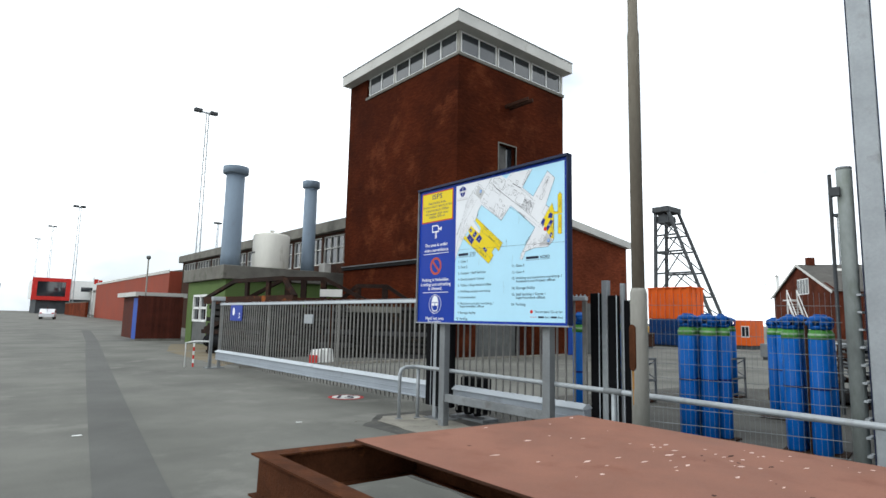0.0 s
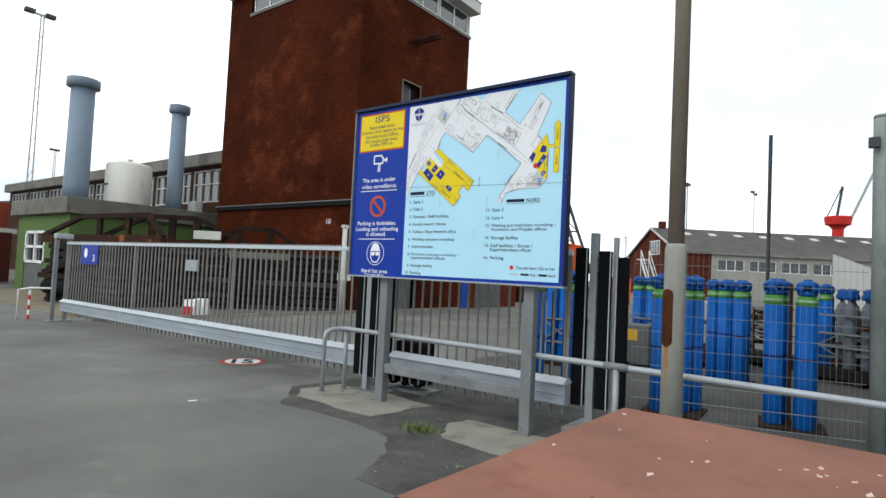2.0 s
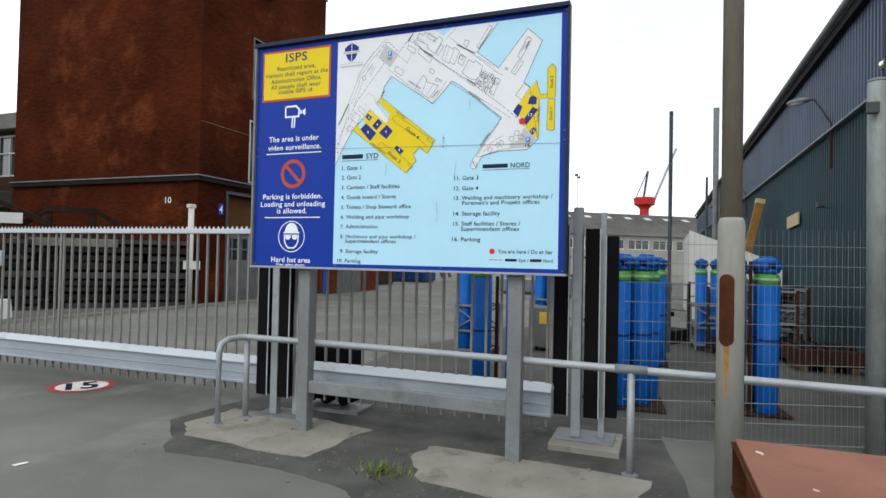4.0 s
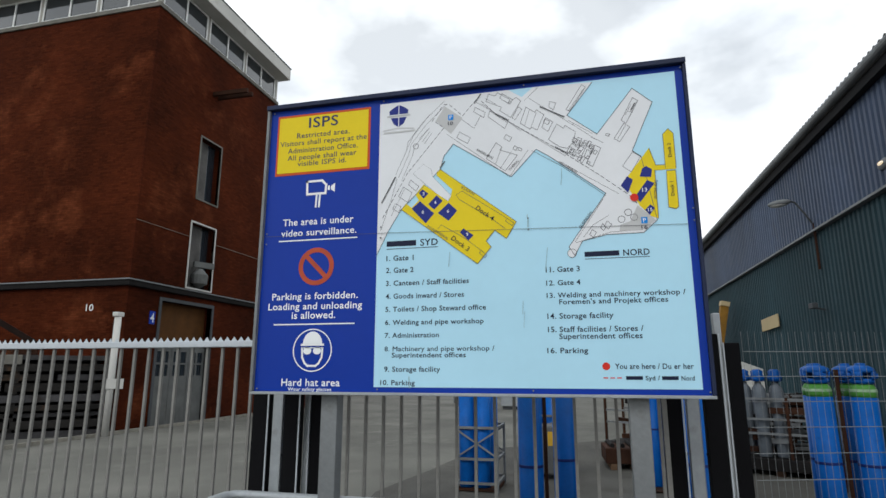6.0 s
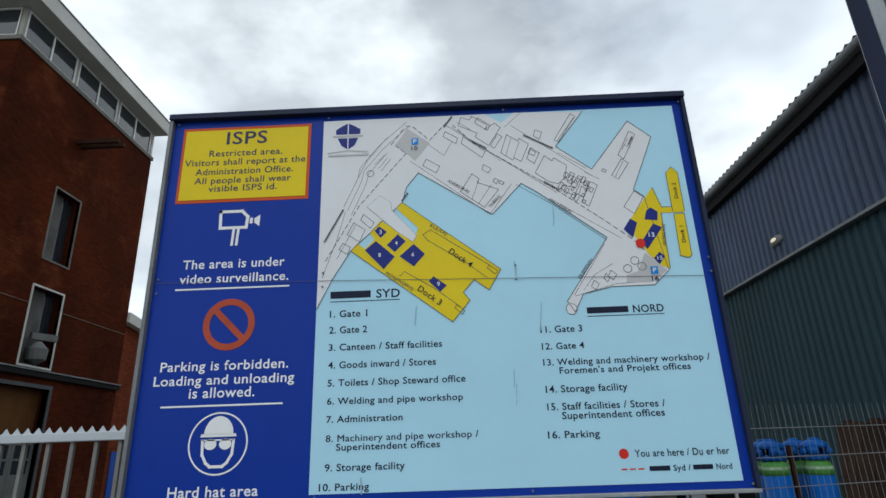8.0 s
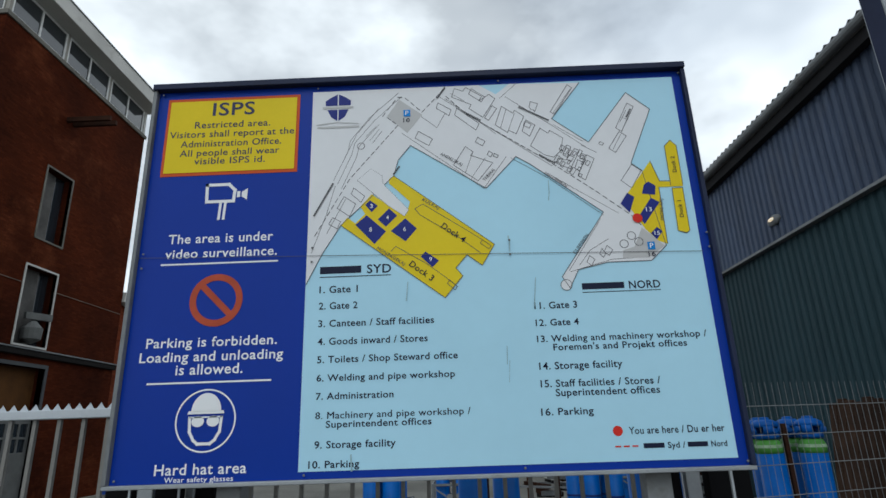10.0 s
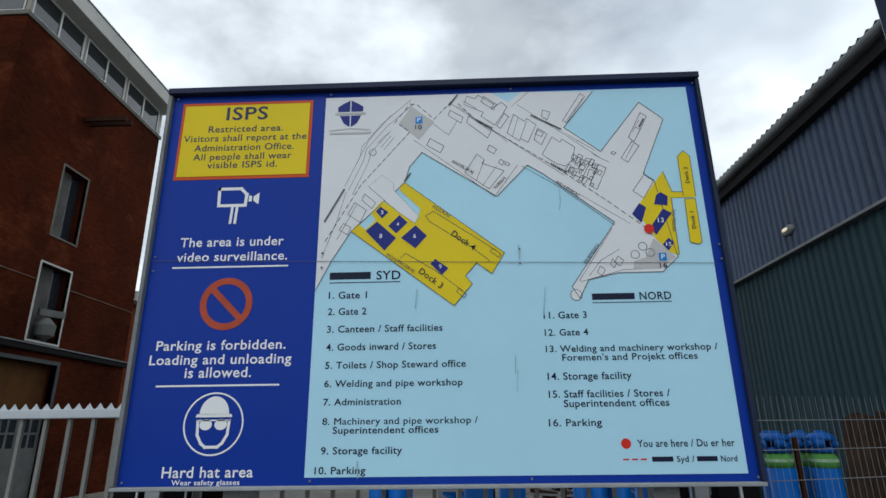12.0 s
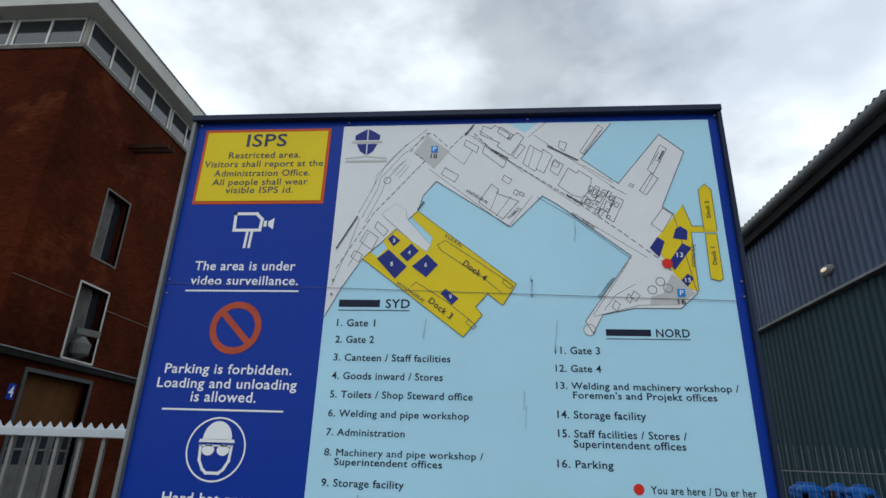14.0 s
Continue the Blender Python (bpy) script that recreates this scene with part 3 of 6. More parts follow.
yard_line([(3.33, 1.64), (3.395, 1.64), (3.395, 1.36), (3.375, 1.345), (3.325, 1.36), (3.33, 1.64)])
for o in ([(1.42, 1.61), (1.45, 1.64), (1.50, 1.60), (1.46, 1.56)], [(1.57, 1.58), (1.62, 1.53), (1.55, 1.46), (1.50, 1.51)], [(1.43, 1.54), (1.55, 1.43), (1.48, 1.35), (1.36, 1.48)],
          [(1.67, 1.51), (1.74, 1.44), (1.67, 1.36), (1.58, 1.43)], [(1.79, 1.29), (1.87, 1.23), (1.83, 1.19), (1.76, 1.26)], [(3.16, 1.67), (3.19, 1.69), (3.23, 1.66), (3.22, 1.60), (3.14, 1.61)],
          [(3.19, 1.58), (3.24, 1.55), (3.13, 1.41), (3.10, 1.46)], [(3.05, 1.62), (3.09, 1.59), (3.05, 1.49), (3.00, 1.55)], [(3.20, 1.39), (3.23, 1.36), (3.19, 1.31), (3.16, 1.35)]):
    part("yard_building", flat(o, L2), SIGN_NAVY, mapp)


def line(o):
    part("street_line", band(B(), o, 0.0028, L1 - 0.001), SIGN_LINE, mapp)


def outline(o):
    part("building_outline", band(B(), o, 0.0035, L1, True), SIGN_LINE, mapp)


outline([(2.008, 2.417), (2.062, 2.394), (2.083, 2.421), (2.185, 2.349), (2.166, 2.314), (2.234, 2.361), (2.272, 2.325), (2.186, 2.191), (2.098, 2.262), (2.114, 2.289), (1.987, 2.353)])
outline([(1.896, 2.313), (1.980, 2.258), (1.966, 2.214), (1.883, 2.274)])
outline([(2.017, 2.267), (2.160, 2.148), (2.136, 2.101), (2.003, 2.217)])
outline([(1.763, 2.109), (1.853, 2.050), (1.828, 2.003), (1.740, 2.061)])
outline([(2.063, 1.986), (2.109, 1.946), (2.094, 1.921), (2.232, 1.864), (2.133, 1.742), (1.982, 1.858)])
outline([(2.144, 2.049), (2.191, 2.017), (2.171, 1.986), (2.129, 2.015)])
outline([(2.212, 1.947), (2.235, 1.930), (2.220, 1.904), (2.199, 1.921)])
outline([(2.245, 1.929), (2.270, 1.912), (2.262, 1.897), (2.237, 1.909)])
outline([(2.311, 2.267), (2.383, 2.213), (2.394, 2.234), (2.452, 2.187), (2.394, 2.060), (2.350, 2.089), (2.338, 2.074), (2.263, 2.132)])
outline([(2.464, 2.159), (2.519, 2.118), (2.479, 2.040), (2.433, 2.079)])
outline([(2.502, 2.294), (2.549, 2.275), (2.526, 2.216), (2.515, 2.233), (2.505, 2.233), (2.492, 2.251)])
outline([(2.754, 2.408), (2.783, 2.384), (2.651, 2.192), (2.626, 2.210)])
outline([(2.549, 2.095), (2.598, 2.055), (2.611, 2.076), (2.689, 2.018), (2.671, 1.930), (2.621, 1.885), (2.564, 1.903), (2.479, 1.971)])
outline([(2.709, 1.967), (2.735, 1.953), (2.706, 1.881), (2.680, 1.898)])
outline([(2.757, 1.938), (2.786, 1.924), (2.718, 1.798), (2.634, 1.841), (2.645, 1.874), (2.695, 1.861)])
outline([(2.830, 1.891), (2.873, 1.863), (2.803, 1.718), (2.760, 1.751)])
outline([(2.769, 1.860), (2.802, 1.840), (2.774, 1.783), (2.746, 1.802)])
outline([(3.129, 2.252), (3.167, 2.223), (3.069, 2.046), (3.035, 2.074)])
outline([(3.053, 2.047), (3.095, 2.013), (3.014, 1.900), (2.974, 1.930)])
outline([(2.923, 1.980), (2.945, 1.968), (2.935, 1.953), (2.913, 1.965)])
outline([(3.102, 1.811), (3.156, 1.768), (3.084, 1.652), (3.023, 1.704)])
outline([(1.455, 1.855), (1.524, 1.805), (1.532, 1.747), (1.691, 1.567), (1.665, 1.525), (1.567, 1.597), (1.538, 1.624), (1.370, 1.780)])
outline([(1.286, 1.672), (1.360, 1.620), (1.324, 1.538), (1.245, 1.594)])
outline([(1.218, 1.534), (1.267, 1.507), (1.249, 1.458), (1.195, 1.492)])
outline([(1.347, 1.729), (1.417, 1.669), (1.394, 1.629), (1.331, 1.688)])
outline([(2.886, 1.284), (2.918, 1.255), (2.893, 1.221), (2.865, 1.245)])
outline([(2.854, 1.266), (2.872, 1.233), (2.857, 1.210), (2.837, 1.234)])
outline([(2.776, 1.224), (2.804, 1.200), (2.781, 1.162), (2.755, 1.186)])
outline([(2.120, 2.410), (2.204, 2.345), (2.183, 2.307), (2.101, 2.369)])
outline([(2.457, 2.149), (2.496, 2.125), (2.482, 2.098), (2.445, 2.119)])
outline([(2.714, 1.896), (2.748, 1.879), (2.727, 1.849), (2.700, 1.866)])
outline([(2.250, 2.276), (2.279, 2.252), (2.221, 2.167), (2.198, 2.187)])
outline([(2.674, 1.969), (2.696, 1.955), (2.677, 1.924), (2.660, 1.938)])
outline([(2.796, 1.903), (2.823, 1.891), (2.806, 1.861), (2.784, 1.872)])
line([(2.109, 1.946), (2.055, 1.802)])
line([(2.186, 1.900), (2.091, 1.762)])
line([(2.339, 2.243), (2.296, 2.108)])
line([(2.393, 2.212), (2.346, 2.090)])
line([(3.116, 2.199), (3.067, 2.115)])
line([(3.124, 2.128), (3.089, 2.146)])
line([(3.062, 2.028), (3.001, 1.924)])
line([(2.770, 2.373), (2.642, 2.198)])
line([(1.982, 2.381), (2.070, 2.320)])
line([(1.656, 2.101), (2.166, 1.690), (2.317, 1.900)])
line([(1.895, 2.367), (2.605, 1.824)])
line([(2.302, 2.328), (2.417, 2.434)])
line([(2.339, 2.340), (2.603, 2.132)])
line([(2.603, 2.132), (2.845, 1.934)])
line([(2.638, 2.117), (2.815, 1.988)])
line([(2.347, 1.893), (2.575, 1.741), (2.888, 1.481)])
line([(2.599, 1.753), (2.982, 1.489)])
line([(1.944, 2.344), (2.196, 2.130), (2.261, 2.070)])
line([(1.218, 1.787), (1.306, 1.983), (1.321, 2.064), (1.443, 2.223), (1.636, 2.402)])
line([(1.244, 1.759), (1.331, 1.962), (1.349, 2.043), (1.476, 2.202), (1.656, 2.372)])
line([(1.269, 1.727), (1.361, 1.940), (1.379, 2.020), (1.506, 2.172)])
line([(1.093, 1.310), (1.178, 1.556), (1.229, 1.747)])
line([(1.287, 1.943), (1.362, 2.108), (1.505, 2.290)])
line([(1.446, 2.057), (1.507, 2.136)])
line([(1.464, 2.037), (1.525, 2.122)])
line([(1.420, 2.086), (1.487, 2.157)])
line([(1.183, 1.430), (1.296, 1.653)])
line([(1.781, 2.219), (1.884, 2.130), (1.942, 2.237)])
line([(2.801, 1.962), (2.893, 1.906)])
line([(2.868, 1.457), (2.646, 1.136)])
line([(2.652, 1.129), (2.908, 1.197), (3.102, 1.203)])
line([(2.710, 1.168), (2.783, 1.259), (2.899, 1.325)])

rm = random.Random(11)
e1, e2 = Vector((0.83, -0.56)), Vector((0.56, 0.83))
for i in range(16):
    c = Vector((2.665, 1.915)) + e1 * (0.026 * (i % 8)) + e2 * (rm.uniform(-0.075, -0.02) if i < 8 else rm.uniform(0.0, 0.06))
    a, b = e1 * rm.uniform(0.006, 0.011), e2 * rm.uniform(0.01, 0.024)
    outline([c - a - b, c + a - b, c + a + b, c - a + b])
part("building_field", flat([(1.455, 1.855), (1.524, 1.805), (1.532, 1.747), (1.691, 1.567), (1.665, 1.525), (1.567, 1.597), (1.538, 1.624), (1.370, 1.780)], L1 + 0.0015), SIGN_LAND, mapp)
for u, v, r in ((1.39, 2.02, 0.025), (3.04, 1.34, 0.027), (2.99, 1.29, 0.027), (3.08, 1.30, 0.027)):
    part("tank_outline", ring(B(), u, v, r, 0.004, L1, 24), SIGN_LINE, mapp)
bm = B()
dashes(bm, [(1.53, 2.23), (1.63, 2.37), (1.68, 2.36), (1.79, 2.25), (1.95, 2.43)], 0.005, L1)
dashes(bm, [(1.56, 2.22), (1.63, 2.16), (1.32, 1.79), (1.1, 1.4)], 0.005, L1)
dashes(bm, [(1.95, 2.36), (2.08, 2.22), (2.57, 1.87), (2.86, 1.64), (3.06, 1.47), (3.12, 1.39)], 0.005, L1)
tagged(part("road_lines", bm, SIGN_LINE, mapp), kind="stuff")
bm = B()
for u, v, l, a in ((1.16, 1.66, 0.25, 62), (1.92, 2.39, 0.1, 55), (2.12, 2.2, 0.13, -33), (2.58, 1.87, 0.12, -34), (2.52, 2.2, 0.22, -30), (3.13, 2.18, 0.07, 60), (1.62, 1.84, 0.07, 55)):
    d = Vector((math.cos(radians(a)), math.sin(radians(a)))) * l / 2
    n = max(3, int(l / 0.0135))
    for k in range(n):
        p = Vector((u, v)) - d + 2 * d * (k + 0.15) / n
        band(bm, [p, p + d.normalized() * 0.001], 0.011, L3)
tagged(part("small_names", bm, SIGN_LINE, mapp, "rows of small unreadable street names"), kind="stuff")
# shield mark
for k in range(4):
    sx, top = (-1, 1)[k % 2], k < 2
    o = [(1.235 + sx * a, b) for a, b in (([(0.004, 2.41), (0.05, 2.385), (0.085, 2.36), (0.082, 2.325), (0.004, 2.325)]) if top else ([(0.004, 2.295), (0.07, 2.295), (0.045, 2.24), (0.004, 2.21)]))]
    part("shield_mark", flat(o, L1), SIGN_NAVY, mapp)
bm = band(B(), [(1.14, 2.31), (1.33, 2.31)], 0.014, L2)
band(bm, [(1.10, 2.185), (1.235, 2.2), (1.37, 2.185)], 0.006, L2)
band(bm, [(1.11, 2.165), (1.37, 2.165)], 0.014, L2)
part("shield_caption", bm, SIGN_GREY, mapp)
for u, v, num in ((1.69, 2.245, "10"), (3.15, 1.272, "16")):
    part("parking_symbol", rect(u - 0.022, v - 0.024, u + 0.022, v + 0.024, L3), mat("parking_blue", (0.02, 0.25, 0.7), 0.4, bump=0.0), mapp)
    part("lettering", lettering("P", u - 0.01, u + 0.011, v, 0.03, L3 + 0.003), SIGN_WHITE, mapp)
    part("lettering", lettering(num, u - 0.024, u + 0.018, v - 0.052, 0.03, L3), SIGN_INK, mapp)
for s, u, v in (("3", 1.46, 1.60), ("4", 1.56, 1.52), ("8", 1.455, 1.445), ("6", 1.665, 1.44), ("9", 1.82, 1.24)):
    part("lettering", lettering(s, u - 0.008, u + 0.008, v, 0.026, L3), SIGN_WHITE, mapp)
part("lettering", lettering("13", 3.15, 3.185, 1.505, 0.028, L3), SIGN_WHITE, mapp)
part("lettering", lettering("15", 3.18, 3.212, 1.35, 0.024, L3), SIGN_WHITE, mapp)
for s, u, v, l, a in (("Dock 4", 1.965, 1.405, 0.17, -38), ("Dock 3", 1.765, 1.17, 0.17, -38), ("Dock 2", 3.363, 1.8, 0.11, 90), ("Dock 1", 3.36, 1.5, 0.11, 90)):
    bm = lettering(s, -l / 2, l / 2, 0, l * 0.22, 0)
    bmesh.ops.transform(bm, matrix=pose(u, v, L3, 0, 0, a), verts=bm.verts)
    part("lettering", bm, SIGN_INK, mapp)
for s, u, v, l, a in (("ANDELSKAJ", 1.97, 1.9, 0.16, -33), ("TVÆRKAJ", 2.2, 1.78, 0.1, 48), ("MELLEMKAJ", 2.62, 1.73, 0.16, -36), ("OLIEPIEREN", 2.73, 1.3, 0.15, 52), ("ØSTRE KAJ", 3.245, 1.5, 0.14, 86), ("KULKAJ", 1.83, 1.6, 0.12, -33), ("MONTAGEKAJ", 1.58, 1.27, 0.2, -34)):
    bm = lettering(s, -l / 2, l / 2, 0, 0.02, 0)
    bmesh.ops.transform(bm, matrix=pose(u, v, L3, 0, 0, a), verts=bm.verts)
    part("lettering", bm, SIGN_LINE, mapp)
INK = {"n": mat("sign_faded_navy", (0.05, 0.055, 0.1), 0.45, var=0.1, bump=0.02), "w": SIGN_WHITE, "k": SIGN_INK}


def say(s, u0, u1, v, h, c):
    host = mapp if c == "k" else blue
    words = [(s, 0.0, 1.0)]
    if s.startswith("@"):
        words = [("SYD" if "SYD" in s else "NORD", 0.66 if "SYD" in s else 0.6, 1.0), ("", 0.0, 0.58 if "SYD" in s else 0.54)]
        if "/" in s:
            words = [("", 0.0, 0.25), ("Syd /", 0.29, 0.5), ("", 0.53, 0.77), ("Nord", 0.81, 1.0)]
    for word, f0, f1 in words:
        a, b = u0 + (u1 - u0) * f0, u0 + (u1 - u0) * f1
        if word:
            part("lettering", lettering(word, a, b, v, h, 0.0045 if c == "k" else 0.0075 if c == "n" else 0.002, 0.008 if c == "n" and h < 0.06 else 0.012 if c == "w" else 0.014), INK[c], host)
        else:
            part("name_bar", rect(a, v - h * 0.42, b, v + h * 0.42, 0.0045), INK[c], host, "plain dark bar over a name")
    if s in ("@ SYD", "@ NORD"):
        part("underline", rect(u0, v - h * 0.85, u1, v - h * 0.75, 0.0045), SIGN_INK, mapp)


say("ISPS", 0.40, 0.68, 2.337, 0.094, "n")
say("Restricted area.", 0.29, 0.79, 2.223, 0.048, "n")
say("Visitors shall report at the", 0.13, 0.95, 2.156, 0.047, "n")
say("Administration Office.", 0.21, 0.87, 2.086, 0.047, "n")
say("All people shall wear", 0.21, 0.86, 2.020, 0.046, "n")
say("visible ISPS id.", 0.31, 0.77, 1.960, 0.046, "n")
say("The area is under", 0.20, 0.85, 1.434, 0.0589, "w")
say("video surveillance.", 0.19, 0.88, 1.338, 0.0570, "w")
say("Parking is forbidden.", 0.14, 0.91, 0.793, 0.0552, "w")
say("Loading and unloading", 0.11, 0.95, 0.710, 0.0552, "w")
say("is allowed.", 0.33, 0.72, 0.635, 0.058, "w")
say("Hard hat area", 0.27, 0.78, 0.095, 0.056, "w")
say("Wear safety glasses", 0.33, 0.71, 0.042, 0.026, "w")
say("@ SYD", 1.15, 1.58, 1.196, 0.053, "k")
say("1. Gate 1", 1.15, 1.38, 1.077, 0.0414, "k")
say("2. Gate 2", 1.15, 1.38, 0.978, 0.0405, "k")
say("3. Canteen / Staff facilities", 1.15, 1.83, 0.873, 0.0396, "k")
say("4. Goods inward / Stores", 1.15, 1.79, 0.768, 0.0396, "k")
say("5. Toilets / Shop Steward office", 1.15, 1.96, 0.664, 0.0386, "k")
say("6. Welding and pipe workshop", 1.15, 1.94, 0.560, 0.0368, "k")
say("7. Administration", 1.15, 1.59, 0.459, 0.0368, "k")
say("8. Machinery and pipe workshop /", 1.15, 2.02, 0.354, 0.0368, "k")
say("Superintendent offices", 1.21, 1.80, 0.306, 0.0359, "k")
say("9. Storage facility", 1.15, 1.60, 0.199, 0.0377, "k")
say("10. Parking", 1.12, 1.40, 0.097, 0.0368, "k")
say("@ NORD", 2.71, 3.17, 1.037, 0.0451, "k")
say("11. Gate 3", 2.42, 2.67, 0.932, 0.0396, "k")
say("12. Gate 4", 2.42, 2.67, 0.831, 0.0377, "k")
say("13. Welding and machinery workshop /", 2.42, 3.39, 0.737, 0.0368, "k")
say("Foremen's and Projekt offices", 2.51, 3.27, 0.687, 0.0368, "k")
say("14. Storage facility", 2.42, 2.89, 0.583, 0.0396, "k")
say("15. Staff facilities / Stores /", 2.42, 3.09, 0.485, 0.0386, "k")
say("Superintendent offices", 2.50, 3.08, 0.434, 0.0386, "k")
say("16. Parking", 2.41, 2.70, 0.332, 0.0377, "k")
say("You are here / Du er her", 2.88, 3.40, 0.219, 0.0368, "k")
say("@ Syd / @ Nord", 2.95, 3.40, 0.138, 0.030, "k")
for v in (1.27, 0.56):
    part("white_rule", rect(0.17, v - 0.005, 0.89, v + 0.005, 0.003), SIGN_WHITE, blue)
bm = ring(B(), 0.53, 1.04, 0.16, 0.04, 0.003)
band(bm, [(0.435, 1.135), (0.625, 0.945)], 0.038, 0.004)
part("no_parking_symbol", bm, SIGN_RED, blue, "faded red no parking ring with a bar")
bm = band(B(), [(0.41, 1.79), (0.55, 1.79), (0.59, 1.75), (0.585, 1.675), (0.415, 1.675)], 0.02, 0.003, True)
band(bm, [(0.505, 1.66), (0.5, 1.56)], 0.017, 0.003), band(bm, [(0.535, 1.66), (0.53, 1.56)], 0.017, 0.003)
for o in ([(0.605, 1.7), (0.625, 1.7), (0.625, 1.74), (0.605, 1.74)], [(0.635, 1.705), (0.67, 1.68), (0.672, 1.76), (0.635, 1.735)]):
    bm.faces.new([bm.verts.new((x, y, 0.003)) for x, y in o])
part("camera_symbol", bm, SIGN_WHITE, blue)
part("safety_ring", ring(B(), 0.53, 0.35, 0.172, 0.009, 0.003, 56), SIGN_WHITE, blue)
bm = flat([(0.53 + 0.085 * math.cos(radians(a)), 0.4 + 0.1 * math.sin(radians(a))) for a in range(0, 181, 12)], 0.004)
bm.faces.new([bm.verts.new((x, y, 0.004)) for x, y in ((0.425, 0.385), (0.635, 0.385), (0.63, 0.402), (0.43, 0.402))])
for s in (-1, 1):
    bm.faces.new([bm.verts.new((0.53 + s * 0.043 + 0.036 * math.cos(k), 0.345 + 0.03 * math.sin(k), 0.004)) for k in [2 * math.pi * i / 16 for i in range(16)]])
band(bm, [(0.44, 0.365), (0.445, 0.29), (0.47, 0.245), (0.495, 0.225), (0.565, 0.225), (0.59, 0.245), (0.615, 0.29), (0.62, 0.365)], 0.016, 0.004)
band(bm, [(0.44, 0.368), (0.62, 0.368)], 0.008, 0.004)
part("hard_hat_symbol", bm, SIGN_WHITE, blue)
part("location_dot", disc(2.82, 0.219, 0.027, 0.0045), SIGN_DOT, mapp)
part("location_dot", disc(3.09, 1.45, 0.03, L3 + 0.002), SIGN_DOT, mapp)
part("route_dashes", dashes(B(), [(2.8, 0.138), (2.94, 0.138)], 0.008, 0.0045, 0.024, 0.014), SIGN_DOT, mapp)
bm = band(B(), [(0.03, 1.318), (1.06, 1.29)], 0.003, 0.0105)
band(bm, [(1.07, 1.29), (3.45, 1.225)], 0.0035, 0.0125)
part("panel_joint", bm, SIGN_LINE, board, "thin joint between the board's two sheets")
for pts, w in (([(2.295, 1.365), (2.3, 1.33), (2.297, 1.27)], 0.009), ([(2.57, 1.72), (2.568, 1.64), (2.56, 1.59)], 0.005), ([(1.355, 0.14), (1.36, 0.06)], 0.008), ([(2.44, 1.1), (2.42, 0.93)], 0.005), ([(2.255, 0.62), (2.245, 0.5)], 0.003), ([(1.68, 1.1), (1.67, 0.99)], 0.006), ([(2.245, 0.7), (2.24, 0.6)], 0.004)):
    part("dirt_run", band(B(), pts, w, 0.0135), DIRT, board, "dark dirt run down the face")
rivet_me = mesh_of("rivet", lathe(B(), [(0.007, -0.003), (0.0065, 0.001), (0.004, 0.003)], 8), GALV_DULL)
for u in (0.06, 1.1, 2.3, 3.49):
    for v in (0.045, 1.25, 1.34, 2.455):
        share("rivet", rivet_me, board, pose(u, v, 0.017))
for y in (7.93, 5.56):
    p = part("post", box(B(), -0.07, 0.07, -1.786, BH * 0.85, -0.2, -0.072, 0.008), GALV_DULL, board, "square grey steel post")
    p.location = (8.592 - y, 0, 0)
part("cross_beam", box(B(), 0.735, 2.96, -1.36, -1.23, -0.19, -0.09, 0.006), GALV_DULL, board, "galvanised box beam between the posts")

# ---- guard rail ----
rail = thing("guard_rail", "grey painted pipe guard rail beside the sign", "railing")
pipe_pts = [(6.66, 8.9, 0.02), (6.66, 8.9, 0.82), (6.69, 8.9, 0.91), (6.78, 8.89, 0.95), (6.95, 8.87, 0.955), (7.02, 8.82, 0.955), (7.03, 8.72, 0.955), (7.0, 6.0, 0.955), (6.97, 4.5, 0.955), (6.85, 1.5, 0.955), (6.7, -3.0, 0.955)]
part("rail_pipe", pipe(B(), pipe_pts, 0.036, 14), GALV, rail, smooth=True)
for x, y in ((7.04, 8.83), (6.97, 4.5), (6.82, 0.6), (6.7, -2.9)):
    part("rail_post", pipe(B(), [(x, y, 0), (x, y, 0.93)], 0.034, 12), GALV, rail, smooth=True)
for x, y in ((6.66, 8.9), (7.04, 8.83), (6.97, 4.5)):
    part("foot_plate", lathe(B(), [(0.075, 0.0), (0.075, 0.015), (0.045, 0.03)], 16, (x, y)), GALV_DULL, rail)
part("sleeve", pipe(B(), [(6.975, 4.64, 0.955), (6.965, 4.36, 0.955)], 0.043, 14), GALV_DULL, rail, smooth=True)

# ---- sliding gate ----
GX = 7.5
gate = thing("sliding_gate", "long galvanised sliding gate with upright bars and a white bottom beam", "gate", pose(GX + 0.07, 0, 0, 0, 0, 0.75))
y0, y1 = 5.3, 20.55


def along_gate(outline):
    """A profile in x, z drawn out along the gate."""
    b = prism(B(), [(x, z) for x, z in outline], -y1, -y0)
    bmesh.ops.transform(b, matrix=Matrix(((1, 0, 0, 0), (0, 0, -1, 0), (0, 1, 0, 0), (0, 0, 0, 1))), verts=b.verts)
    bmesh.ops.recalc_face_normals(b, faces=b.faces)
    return b


# one aluminium beam: shaded face and lit top are put in as two colours
beam = part("bottom_beam", along_gate([(-0.085, 0.315), (-0.1, 0.325), (-0.1, 0.345), (-0.088, 0.355), (-0.085, 0.575), (0.085, 0.575), (0.088, 0.355), (0.1, 0.345), (0.1, 0.325), (0.085, 0.315)]), BEAM, gate, "aluminium bottom beam, face coloured darker as shaded")
part("beam_lip", along_gate([(-0.125, 0.576), (-0.128, 0.588), (-0.03, 0.652), (0.03, 0.652), (0.128, 0.588), (0.125, 0.576)]), ALU, beam, "sloping top of the beam, coloured paler as lit")
